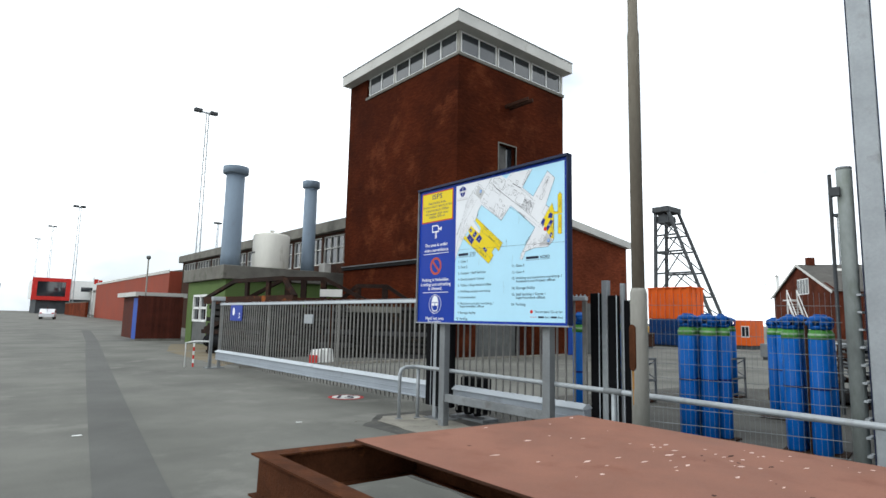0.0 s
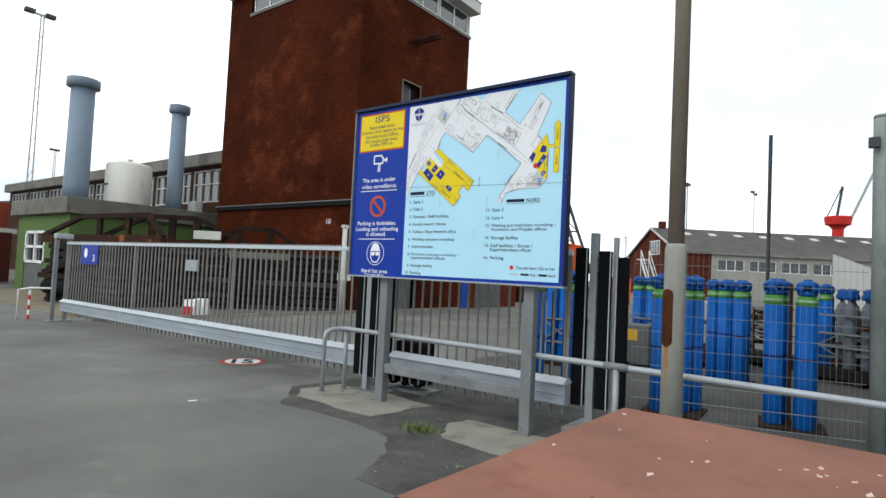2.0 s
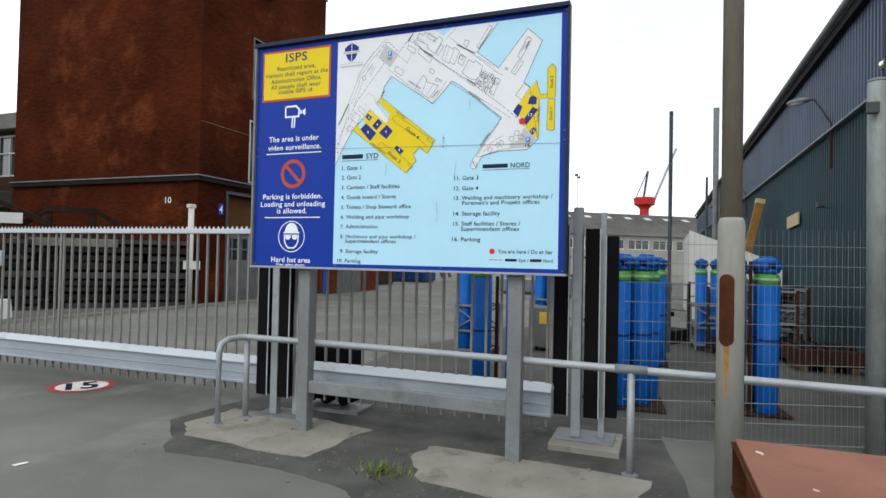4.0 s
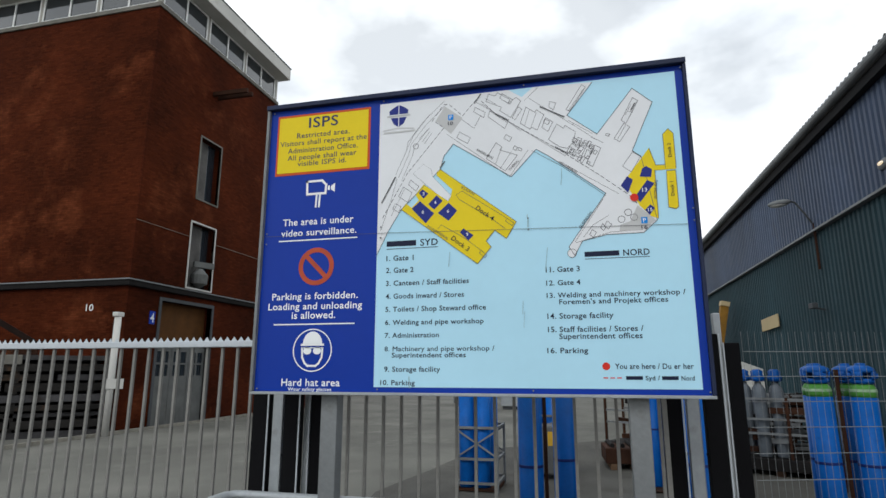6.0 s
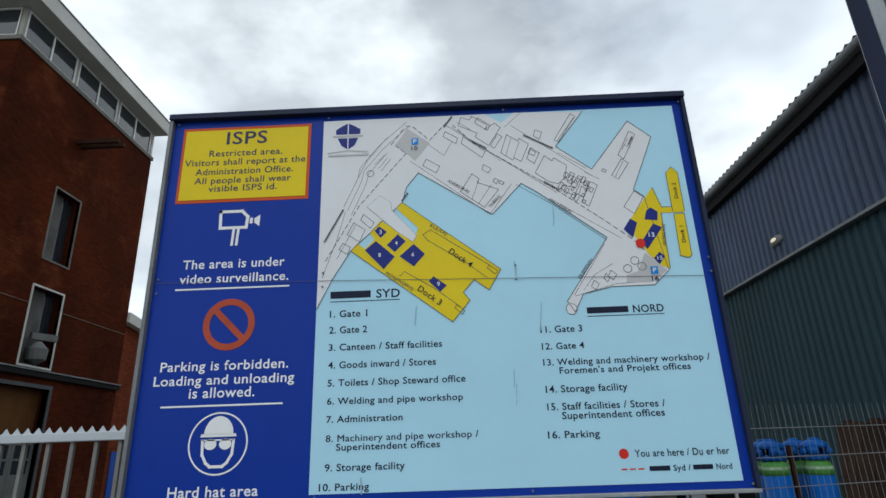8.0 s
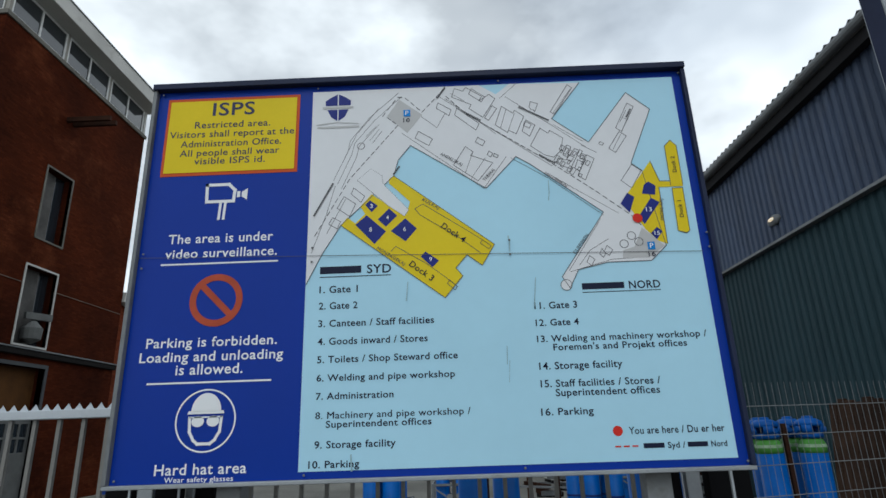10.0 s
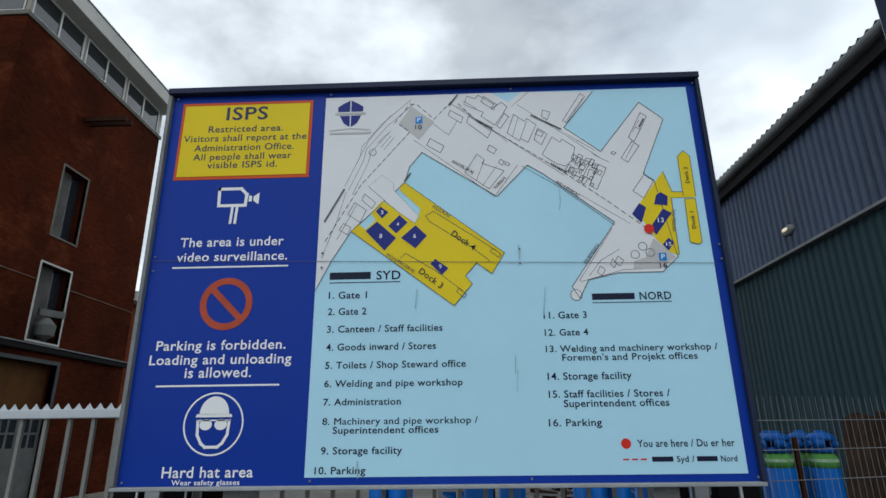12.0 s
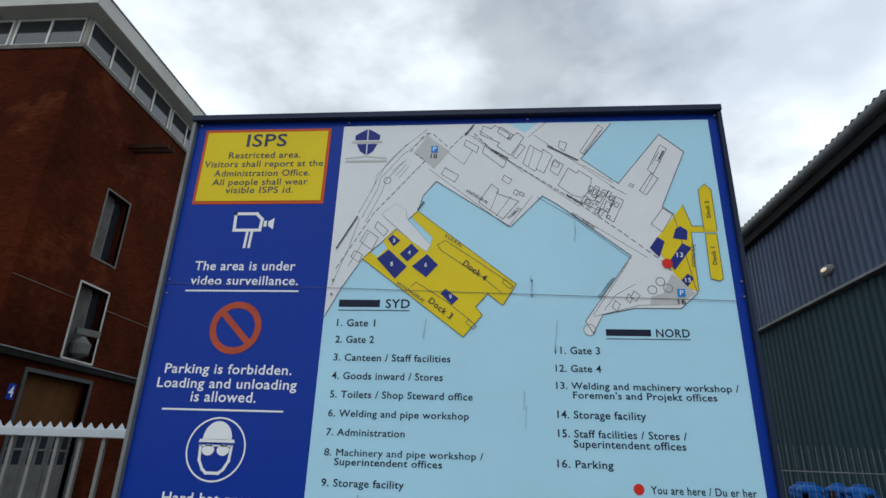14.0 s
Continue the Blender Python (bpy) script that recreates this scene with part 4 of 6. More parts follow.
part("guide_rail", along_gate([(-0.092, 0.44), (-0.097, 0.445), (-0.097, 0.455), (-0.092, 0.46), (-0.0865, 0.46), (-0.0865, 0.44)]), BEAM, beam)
part("top_rail", box(B(), -0.04, 0.04, y0, y1, 2.195, 2.255, 0.006), ALU, gate)
bm = B()
n = int((y1 - y0) / 0.075)
for i in range(n):
    y = y0 + i * 0.075
    bm.faces.new([bm.verts.new(p) for p in ((0.0, y, 2.255), (0.0, y + 0.06, 2.255), (0.0, y + 0.03, 2.297))])
part("spike_strip", bm, ALU, gate, "row of small spikes along the top rail")
bar_me = mesh_of("gate_bar", box(B(), -0.0125, 0.0125, -0.0125, 0.0125, 0.2, 2.2), BAR_GREY)
y = y0 + 0.06
while y < y1 - 0.02:
    share("gate_bar", bar_me, gate, pose(0, y, 0))
    y += 0.166
for y in (y0 + 0.02, 8.4, 12.55, 16.6, y1 - 0.03):
    part("stiffener", box(B(), -0.02, 0.02, y - 0.018, y + 0.018, 0.653, 2.195), BAR_GREY, gate)
pl = part("gate_plate", box(B(), -0.06, -0.045, 18.5, 19.5, 1.68, 2.19), SIGN_BLUE, gate, "blue hard hat notice with a white 3")
bm = lettering("3", -0.06, 0.06, 0, 0.17, 0)
bmesh.ops.transform(bm, matrix=Matrix(((0, 0, -1, -0.064), (-1, 0, 0, 18.72), (0, 1, 0, 1.85), (0, 0, 0, 1))), verts=bm.verts)
part("lettering", bm, SIGN_WHITE, pl)
bm = flat([(0.1 * math.cos(radians(a)), 0.12 * math.sin(radians(a)) + (0.02 if math.sin(radians(a)) > 0 else 0)) for a in range(0, 360, 20)], 0)
bmesh.ops.transform(bm, matrix=Matrix(((0, 0, -1, -0.064), (-1, 0, 0, 19.2), (0, 1, 0, 1.97), (0, 0, 0, 1))), verts=bm.verts)
part("hard_hat_symbol", bm, SIGN_WHITE, pl)
part("lock_box", box(B(), -0.08, -0.03, 13.75, 14.2, 1.68, 1.92, 0.006), GALV, gate)
# gate end post
ep = thing("gate_post", "galvanised steel catch post at the gate's end", "gate post", pose(7.29, 20.85, 0))
for dx in (-0.16, 0.16):
    part("upright", box(B(), dx - 0.05, dx + 0.05, -0.05, 0.05, 0, 2.35, 0.006), GALV_DULL, ep)
part("head_plate", box(B(), -0.22, 0.22, -0.12, 0.1, 2.352, 2.5, 0.02), GALV, ep)
part("base_plate", box(B(), -0.3, 0.3, -0.2, 0.2, 0, 0.03), GALV_DULL, ep)
# drive box and cable chain behind the board
dv = thing("gate_drive", "dark gate drive unit with rollers under the beam", "gate drive", pose(7.85, 8.12, 0))
part("housing", box(B(), -0.1, 0.14, -0.33, 0.3, 0.12, 0.78, 0.03), RUBBER, dv)
for yy in (-0.25, 0.0, 0.25):
    part("roller", bar(B(), (-0.2, yy, 0.17), (-0.1, yy, 0.17), 0.07, n=14), RUBBER, dv)
part("base_plate", box(B(), -0.2, 0.2, -0.45, 0.45, 0, 0.05), GALV_DULL, dv)


def gate_guide(at, label):
    g = thing("gate_guide", label, "gate guide", at, group="gate guide portals")
    for y, w, x, z1 in ((0.275, 0.15, 0.0, 2.24), (-0.045, 0.145, -0.02, 2.2), (-0.24, 0.12, 0.08, 2.13)):
        part("rubber_strip", box(B(), x - 0.06, x + 0.05, y - w / 2, y + w / 2, 0.24, z1, 0.01), RUBBER, g, "black rubber safety edge")
        e = y + w / 2 + 0.001 if x > 0.05 else y - w / 2 - 0.012
        part("strip_channel", box(B(), x - 0.066, x - 0.055, e, e + 0.011, 0.24, z1), ALU, g)
    part("upright", box(B(), -0.04, 0.05, 0.06, 0.16, 0.02, 2.43, 0.008), GALV, g)
    part("upright", box(B(), 0.03, 0.1, -0.172, -0.113, 0.02, 2.38, 0.008), GALV, g)
    part("base_plate", box(B(), -0.15, 0.25, -0.28, 0.3, 0.0, 0.025, 0.004), GALV_DULL, g)
    for z in (0.45, 1.25, 1.9):
        for y in (0.03, 0.19):
            part("bolt", bar(B(), (-0.06, y, z), (-0.04, y, z), 0.014, n=6), RUBBER, g)
    return g


solo("guide_footing", box(B(), -0.3, 0.35, -0.35, 0.35, -0.1, 0.07, 0.01), CONCRETE, "concrete footing under the gate guide", "footing", pose(7.68, 4.97, 0))
gg = gate_guide(pose(7.68, 4.97, 0.07), "galvanised gate guide posts with black rubber edges")
copy_thing(gg, pose(7.3 * S, 8.5 * S, 0.0))

# small barrier beside the gate post
sb = thing("post_barrier", "low white hoop barrier with red and white leg", "barrier", pose(6.8, 21.4, 0))
part("hoop", pipe(B(), [(-0.25, 0.3, 0), (-0.25, 0.3, 0.85), (0.0, 0.2, 0.9), (0.55, 0.0, 0.9)], 0.03, 10), WHITE, sb, smooth=True)
for k in range(6):
    part("leg_band", pipe(B(), [(0.0, 0.2, 0.14 * k), (0.0, 0.2, 0.14 * k + 0.14)], 0.032, 10), (RED, WHITE)[k % 2], sb)

# ---- lamp pole ----
lp = thing("lamp_pole", "tall weathered grey steel lamp pole with a rusty hatch", "lamp pole", pose(6.39, 3.76, 0))
part("lower_shaft", lathe(B(), [(0.1, 0.0), (0.097, 2.22), (0.092, 2.25), (0.08, 2.28)], 24), POLE, lp, smooth=True)
part("upper_shaft", lathe(B(), [(0.075, 2.281), (0.072, 5.48), (0.062, 5.55), (0.055, 9.5)], 24), POLE_TOP, lp, smooth=True)
hat = B()
ang = math.atan2(4.95 - 3.76, 2.0 - 6.4)
slot = [(0.05 * math.cos(radians(a)), 1.8 + 0.05 * math.sin(radians(a))) for a in range(0, 181, 20)] + [(0.05 * math.cos(radians(a)), 1.36 + 0.05 * math.sin(radians(a))) for a in range(180, 361, 20)]
prism(hat, slot, 0.06, 0.105)
bmesh.ops.transform(hat, matrix=Matrix(((0, 0, 1, 0), (1, 0, 0, 0), (0, 1, 0, 0), (0, 0, 0, 1))), verts=hat.verts)
bmesh.ops.recalc_face_normals(hat, faces=hat.faces)
bmesh.ops.transform(hat, matrix=Matrix.Rotation(ang - 0.12, 4, "Z"), verts=hat.verts)
part("hatch", hat, RUST, lp, "rusty brown inspection hatch")
hat = B()
prism(hat, [(0.0, -0.02), (0.0965, -0.02), (0.0985, -0.004), (0.0985, 0.008), (0.097, 0.02), (0.0, 0.02)], 1.1, 1.31)
prism(hat, [(0.0, -0.008), (0.0985, -0.008), (0.0985, 0.01), (0.0, 0.01)], 0.92, 1.0995)
bmesh.ops.transform(hat, matrix=Matrix.Rotation(ang - 0.12, 4, "Z"), verts=hat.verts)
part("rust_run", hat, mat("orange_rust_run", (0.3, 0.16, 0.05), 0.85, var=0.3, scale=12), lp)

# ---- big mast, fence post, mesh fence ----
ms = thing("steel_mast", "tall pale grey box mast with dark navy sides", "mast", pose(8.68, 1.93, 0, 0, 0, 14))
part("shaft", box(B(), -0.122, 0.122, -0.122, 0.122, 0.03, 9.0, 0.015), GALV, ms)
for s_ in (-1, 1):
    part("side_panel", box(B(), -0.1, 0.1, 0.1235 * s_ - 0.006 + 0.006 * s_, 0.1235 * s_ + 0.006 + 0.006 * s_, 0.05, 8.95, 0.003), FRAME_DARK, ms, "dark navy side panel")
part("base_plate", box(B(), -0.25, 0.25, -0.25, 0.25, 0, 0.03), GALV_DULL, ms)
POST_GREY = mat("weathered_galvanised_post", (0.27, 0.295, 0.285), 0.55, 0.2, var=0.25, scale=2.2, fine=25, bump=0.06, stain=(0.17, 0.19, 0.165), stain_amount=0.5, stain_scale=2.5, streak=0.4)
fp = thing("fence_post", "thick round galvanised fence post", "fence post", pose(8.62, 2.18, 0))
part("shaft", lathe(B(), [(0.088, 0), (0.088, 3.84), (0.08, 3.86)], 22), POST_GREY, fp, smooth=True)
part("cap", lathe(B(), [(0.09, 3.861), (0.085, 3.885)], 22), GALV_DULL, fp)
for k in range(11):
    part("clip", box(B(), -0.16, 0.06, -0.13, -0.085, 0.15 + 0.21 * k, 0.175 + 0.21 * k), GALV, fp)
part("floodlight", box(B(), -0.16, -0.095, 0.02, 0.13, 3.5, 3.62, 0.012), DARK_STEEL, fp, "small dark floodlight")


def mesh_fence(a, b, label, h=2.3):
    a, b = Vector((*a, 0)), Vector((*b, 0))
    f = thing("mesh_fence", label, "fence", group="yard fence panels")
    L, d = (b - a).length, (b - a).normalized()
    up = bar(B(), (0, 0, 0.05), (0, 0, h), 0.0024, 0.0024)
    me = mesh_of("wire", up, GALV_DULL)
    k = 0
    while k * 0.06 <= L:
        share("wire", me, f, Matrix.Translation(a + d * k * 0.06))
        k += 1
    z = 0.08
    while z < h:
        for s in ((-1, 1) if int(z * 10) % 2 == 0 else (1,)):
            o = Vector((d.y, -d.x, 0)) * 0.007 * s
            part("cross_wire", bar(B(), a + o + Vector((0, 0, z)), b + o + Vector((0, 0, z)), 0.0032, n=5), GALV_DULL, f)
        z += 0.205
    return f


mesh_fence((7.84, 4.62), (8.58, 2.29), "galvanised double wire mesh fence panel by the gate")
mesh_fence((8.68, 2.08), (9.3, 0.62), "galvanised double wire mesh fence panel by the warehouse")

# ---- rusty frame with a primed plate ----
tilt = radians(1.4)
cr = thing("steel_cradle", "rusty welded steel cradle frame", "steel frame", Matrix.Translation((1.77, 3.86, 0.955)) @ Matrix.Rotation(tilt, 4, "Y"))


def channel(b, a, c, w=0.11, h=0.27, t=0.012):
    """An I-beam along x or y, its top at z 0."""
    (xa, ya), (xc, yc) = a, c
    p = t / 2
    o = [(0, 0), (-w, 0), (-w, -t), (-w / 2 - p, -t), (-w / 2 - p, -h + t), (-w, -h + t), (-w, -h), (0, -h), (0, -h + t), (-w / 2 + p, -h + t), (-w / 2 + p, -t), (0, -t)]
    if abs(xc - xa) > abs(yc - ya):
        prism(b, o, 0, xc - xa)
        m = Matrix(((0, 0, 1, xa), (1, 0, 0, ya), (0, 1, 0, 0), (0, 0, 0, 1)))
    else:
        prism(b, o, 0, ya - yc)
        m = Matrix(((-1, 0, 0, xa), (0, 0, 1, yc), (0, 1, 0, 0), (0, 0, 0, 1)))
    bmesh.ops.transform(b, matrix=m, verts=b.verts)
    bmesh.ops.recalc_face_normals(b, faces=b.faces)
    return b


part("long_beam", channel(B(), (0, 0), (0, -6.6), 0.13), RUST, cr)
part("long_beam", channel(B(), (3.42, 0), (3.42, -6.6), 0.13), RUST, cr)
part("long_beam", channel(B(), (1.25, -0.142), (1.25, -6.39), 0.1), RUST, cr)
for yy in (0.0, -1.75, -3.4, -5.0, -6.4):
    part("cross_beam", channel(B(), (0.132, yy), (3.418 if yy in (0.0, -6.4) else 1.248, yy), 0.14), RUST, cr)
for x, yy in ((0.05, -0.25), (3.47, -0.25), (0.05, -4.4), (3.47, -4.4)):
    foot = -0.845 + math.sin(tilt) * x
    part("leg", bar(B(), (x, yy, -0.27), (x + 0.22 * (1 if x < 1 else -1), yy - 0.45, foot), 0.1, 0.1), RUST, cr)
    part("leg", bar(B(), (x, yy - 0.95, -0.27), (x + 0.22 * (1 if x < 1 else -1), yy - 0.5, foot), 0.1, 0.1), RUST, cr)
plate = thing("steel_plate", "large red oxide primed steel plate lying on the cradle", "steel plate", Matrix.Translation((1.77, 3.86, 0.955)) @ Matrix.Rotation(tilt, 4, "Y"))
part("sheet", box(B(), 0.79, 3.55, -6.5, -0.02, 0.002, 0.02, 0.003), PRIMER, plate)
part("cut_edge", box(B(), 0.785, 0.789, -6.5, -0.02, 0.002, 0.018), RUST_DARK, plate, "dark burnt edge of the plate")
rs = random.Random(3)
for k in range(95):
    x, yy, s, a = rs.uniform(0.9, 3.45), rs.uniform(-4.2, -0.1), rs.uniform(0.006, 0.032), rs.uniform(0, 3.14)
    if k % 3 == 0:
        x, yy = 2.6 + rs.gauss(0, 0.3), -1.75 + rs.gauss(0, 0.35)
    o = [(x + s * rs.uniform(0.6, 1.2) * (2.0 if abs(math.cos(q)) > 0.8 else 0.8) * math.cos(q + a), yy + s * 0.6 * rs.uniform(0.6, 1.2) * math.sin(q + a)) for q in [i * math.pi / 4 for i in range(8)]]
    part("scuff", prism(B(), o, 0.0205, 0.0215), SCUFF if k % 7 else RUST_DARK, plate)

# ---- gas cylinders ----
def gas_cylinder():
    g = thing("gas_cylinder", "tall blue gas cylinder with a green shoulder and blue guard cap", "gas cylinder", group="gas cylinders in the yard")
    R = 0.13
    part("body", lathe(B(), [(R - 0.012, -0.06), (R, -0.04), (R, 1.585)], 24), CYL_BLUE, g, smooth=True)
    part("shoulder", lathe(B(), [(R + 0.0005, 1.586), (R + 0.0005, 1.645), (R - 0.006, 1.68), (R - 0.025, 1.715), (R - 0.055, 1.735), (0.045, 1.742)], 24), CYL_GREEN, g, "green shoulder", smooth=True)
    part("label", lathe(B(), [(R + 0.001, 1.642), (R + 0.0025, 1.646), (R - 0.002, 1.672), (R - 0.005, 1.673)], 24), CYL_LABEL, g, "worn pale label ring")
    part("strap", lathe(B(), [(R + 0.002, 0.86), (R + 0.004, 0.865), (R + 0.004, 0.885), (R + 0.002, 0.89)], 24), NAVY, g)
    part("valve", lathe(B(), [(0.046, 1.743), (0.06, 1.75), (0.06, 1.77), (0.034, 1.775), (0.034, 1.86)], 14), CAP_BLUE, g, smooth=True)
    b = lathe(B(), [(0.07, 1.845), (0.124, 1.85), (0.136, 1.868), (0.124, 1.9), (0.08, 1.925), (0.052, 1.93), (0.052, 1.95), (0.02, 1.955)], 20)
    lathe(b, [(0.09, 1.728), (0.112, 1.732), (0.124, 1.755), (0.118, 1.785), (0.094, 1.785)], 20)
    for k in range(4):
        a = math.pi / 4 + k * math.pi / 2
        c, s = math.cos(a), math.sin(a)
        bar(b, (0.108 * c, 0.108 * s, 1.77), (0.12 * c, 0.12 * s, 1.865), 0.1, 0.024)
    bar(b, (0.05, 0, 1.82), (0.155, 0, 1.82), 0.03, n=10)
    bar(b, (-0.05, 0.02, 1.815), (-0.14, 0.06, 1.815), 0.028, n=10)
    part("guard_cap", b, CAP_BLUE, g, "open blue valve guard cap", smooth=True)
    return g


def pallet(x, y, w, d, rz=0.0, label="weathered wooden pallet under gas cylinders"):
    p = thing("pallet", label, "pallet", pose(x, y, 0, 0, 0, rz), group="pallets in the yard")
    n = max(3, int(w / 0.13))
    for i in range(n):
        x0 = -w / 2 + i * w / n
        part("plank", box(B(), x0, x0 + w / n - 0.02, -d / 2, d / 2, 0.02, 0.036), PALLET, p)
    for yy in (-d / 2, -0.05, d / 2 - 0.1):
        part("bearer", box(B(), -w / 2, w / 2, yy, yy + 0.1, 0, 0.019), PALLET, p)
    return p


proto = gas_cylinder()
proto.matrix_basis = Matrix.Scale(S, 4) @ pose(9.5, 4.76, 0.097, 0, 0, 20)
rc = random.Random(8)


def cyls(spots, dz=0.097):
    for x, y in spots:
        copy_thing(proto, pose(x * S, y * S, dz * S, rc.uniform(-0.6, 0.6), rc.uniform(-0.6, 0.6), rc.uniform(0, 360)))


def stake(x, y, h=1.98):
    solo("pallet_stake", box(B(), -0.02, 0.02, -0.02, 0.02, 0.037, h), RUST_DARK, "dark steel stake between the cylinders", "stake", pose(x, y, 0), group="pallet stakes")


pallet(9.77, 4.6, 0.85, 0.8, 4)
cyls([(9.77, 4.8), (9.7, 4.5), (10.04, 4.68), (9.99, 4.4)])
pallet(10.1, 3.13, 0.75, 0.8, 8)
cyls([(9.99, 3.34), (9.9, 2.97), (10.29, 3.29), (10.24, 2.96)])
stake(10.02, 3.15)
pallet(13.4, 4.56, 0.9, 0.9, 0)
cyls([(13.42, 4.83), (13.26, 4.58), (13.02, 4.28), (13.66, 4.56), (13.4, 4.28)])
pallet(9.32, 6.36, 0.85, 0.75, -30)
cyls([(9.02, 6.54), (9.53, 6.2)])
stake(9.29, 6.4, 1.7)


def cage(x, y, rz, label, z=0.0):
    c = thing("cylinder_cage", label, "cylinder rack", pose(x, y, z, 0, 0, rz), group="cylinder racks")
    w, d = 0.42, 0.34
    for sx in (-w, w):
        for sy in (-d, d):
            part("upright", box(B(), sx - 0.02, sx + 0.02, sy - 0.02, sy + 0.02, 0, 1.05), GALV_DULL, c)
    for zz in (0.12, 0.5, 1.0):
        for sy in (-d, d):
            part("side_bar", box(B(), -w, w, sy - 0.015, sy + 0.015, zz, zz + 0.04), GALV_DULL, c)
        for sx in (-w, w):
            part("end_bar", box(B(), sx - 0.015, sx + 0.015, -d, d, zz, zz + 0.04), GALV_DULL, c)
    for sx in (-w, w):
        part("brace", bar(B(), (sx, -d, 0.55), (sx, d, 0.98), 0.025), GALV_DULL, c)
        part("brace", bar(B(), (sx, d, 0.55), (sx, -d, 0.98), 0.025), GALV_DULL, c)
    part("floor", box(B(), -w, w, -d, d, 0.02, 0.058), RUST_DARK, c)
    return c


cage(12.75, 7.75, 0, "grey steel cage pallet holding blue gas cylinders")
cyls([(12.5, 7.95), (12.5, 7.68), (12.76, 7.95), (12.76, 7.6), (13.0, 7.8)], 0.12)
cage(15.6, 6.85, 0, "grey steel cage pallet of blue cylinders further back")
cyls([(15.4, 7.0), (15.4, 6.7), (15.7, 7.0), (15.7, 6.7)], 0.12)
cage(16.0, 3.2, 4, "grey steel rack holding blue gas cylinders")
cyls([(15.8, 3.38), (15.85, 3.05), (16.15, 3.35), (16.2, 3.05)], 0.12)
cage(16.2, 1.7, 0, "empty grey steel cage pallet")
cage(17.9, 2.4, 12, "empty grey steel cage pallet")
bx = thing("grey_bin", "grey plastic bin with a yellow label", "bin", pose(14.0, 6.55, 0))
part("body", box(B(), -0.3, 0.3, -0.35, 0.35, 0.1, 0.95, 0.03), GREY_DOOR, bx)
part("label", box(B(), -0.306, -0.301, -0.1, 0.12, 0.6, 0.85), YELLOW, bx, "yellow label")
for sy in (-0.25, 0.25):
    part("wheel", bar(B(), (0.1, sy - 0.03, 0.06), (0.1, sy + 0.03, 0.06), 0.06, n=12), RUBBER, bx)

# ---- brick tower ----
TX, TY, TX1, TY1 = 18.9, 21.0, 27.2, 31.4
AWAY = Matrix.Translation((-0.71, -0.512, 0))
tower = thing("brick_tower", "tall red painted brick tower with a high window band", "building", AWAY)
wins = [(21.82, 23.11, 8.6, 11.14), (21.7, 23.16, 5.05, 7.58)]
door = (20.5, 23.35, 0.0, 4.38)
part("wall", holed(B(), "x", TX, TX1, 0, 15.2, TY, TY + 0.4, wins + [door]), BRICK, tower)
part("wall", box(B(), TX, TX + 0.4, TY + 0.401, TY1, 0, 15.2), BRICK, tower)
part("wall", box(B(), TX, TX + 0.4, 29.45, TY1, 15.201, 16.48), BRICK, tower)
part("wall", box(B(), TX + 0.401, TX1, TY1 - 0.4, TY1, 0, 16.48), BRICK, tower)
part("wall", box(B(), TX1 - 0.4, TX1, TY + 0.401, TY1 - 0.401, 0, 15.2), BRICK, tower)
part("floor_slab", box(B(), TX + 0.41, TX1 - 0.41, TY + 0.41, TY1 - 0.41, 14.78, 15.18), OLD_CONCRETE, tower)
rf = part("roof", box(B(), TX - 0.6, TX1 + 0.15, TY - 0.6, TY1 + 0.05, 16.43, 17.03, 0.02), FASCIA, tower, "thick pale concrete roof slab")
part("roof_edge", box(B(), TX - 0.63, TX1 + 0.18, TY - 0.63, TY1 + 0.08, 17.031, 17.08), GALV_DULL, rf)
part("sill_band", box(B(), TX - 0.06, TX1 + 0.06, TY - 0.06, TY - 0.002, 15.08, 15.24), OLD_CONCRETE, tower)
part("sill_band", box(B(), TX - 0.06, TX - 0.002, TY - 0.001, 29.5, 15.08, 15.24), OLD_CONCRETE, tower)


def band_window(face, a, b, z0, z1):
    """A two-pane white window in the band, along x or y."""
    f, g = B(), B()
    t = 0.07
    m = (a + b) / 2
    for u0, u1, c0, c1 in ((a, b, z0, z0 + t), (a, b, z1 - t, z1), (a, a + t, z0 + t, z1 - t), (b - t, b, z0 + t, z1 - t), (m - t / 2, m + t / 2, z0 + t, z1 - t)):
        box(f, *((u0, u1, TY + 0.02, TY + 0.1) if face == "x" else (TX + 0.02, TX + 0.1, u0, u1)), c0, c1)
    w = part("window", f, WHITE, tower, "white framed two-pane window")
    for u0, u1 in ((a + t, m - t / 2), (m + t / 2, b - t)):
        g = B()
        box(g, *((u0, u1, TY + 0.055, TY + 0.065) if face == "x" else (TX + 0.055, TX + 0.065, u0, u1)), z0 + t, z1 - t)
        part("pane", g, GLASS, w)


for face, lo, hi in (("x", TX, TX1), ("y", TY, 29.45)):
    n, w = 3, (hi - lo - 0.25) / 3
    for i in range(n):
        a = lo + 0.15 + i * w
        band_window(face, a, a + w - 0.12, 15.26, 16.41)
        if face == "x":
            part("mullion", box(B(), a - 0.12, a, TY + 0.01, TY + 0.2, 15.241, 16.42), GREY_WALL, tower)
        else:
            part("mullion", box(B(), TX + 0.01, TX + 0.2, a - 0.12 + (0.15 if i == 0 else 0), a, 15.241, 16.42), GREY_WALL, tower)
part("corner_post", box(B(), TX1 - 0.15, TX1 - 0.01, TY + 0.01, TY + 0.2, 15.241, 16.42), FASCIA, tower)
part("back_window_wall", box(B(), TX1 - 0.3, TX1 - 0.02, TY + 1.2, TY1 - 0.41, 15.21, 16.42), GREY_WALL, tower)
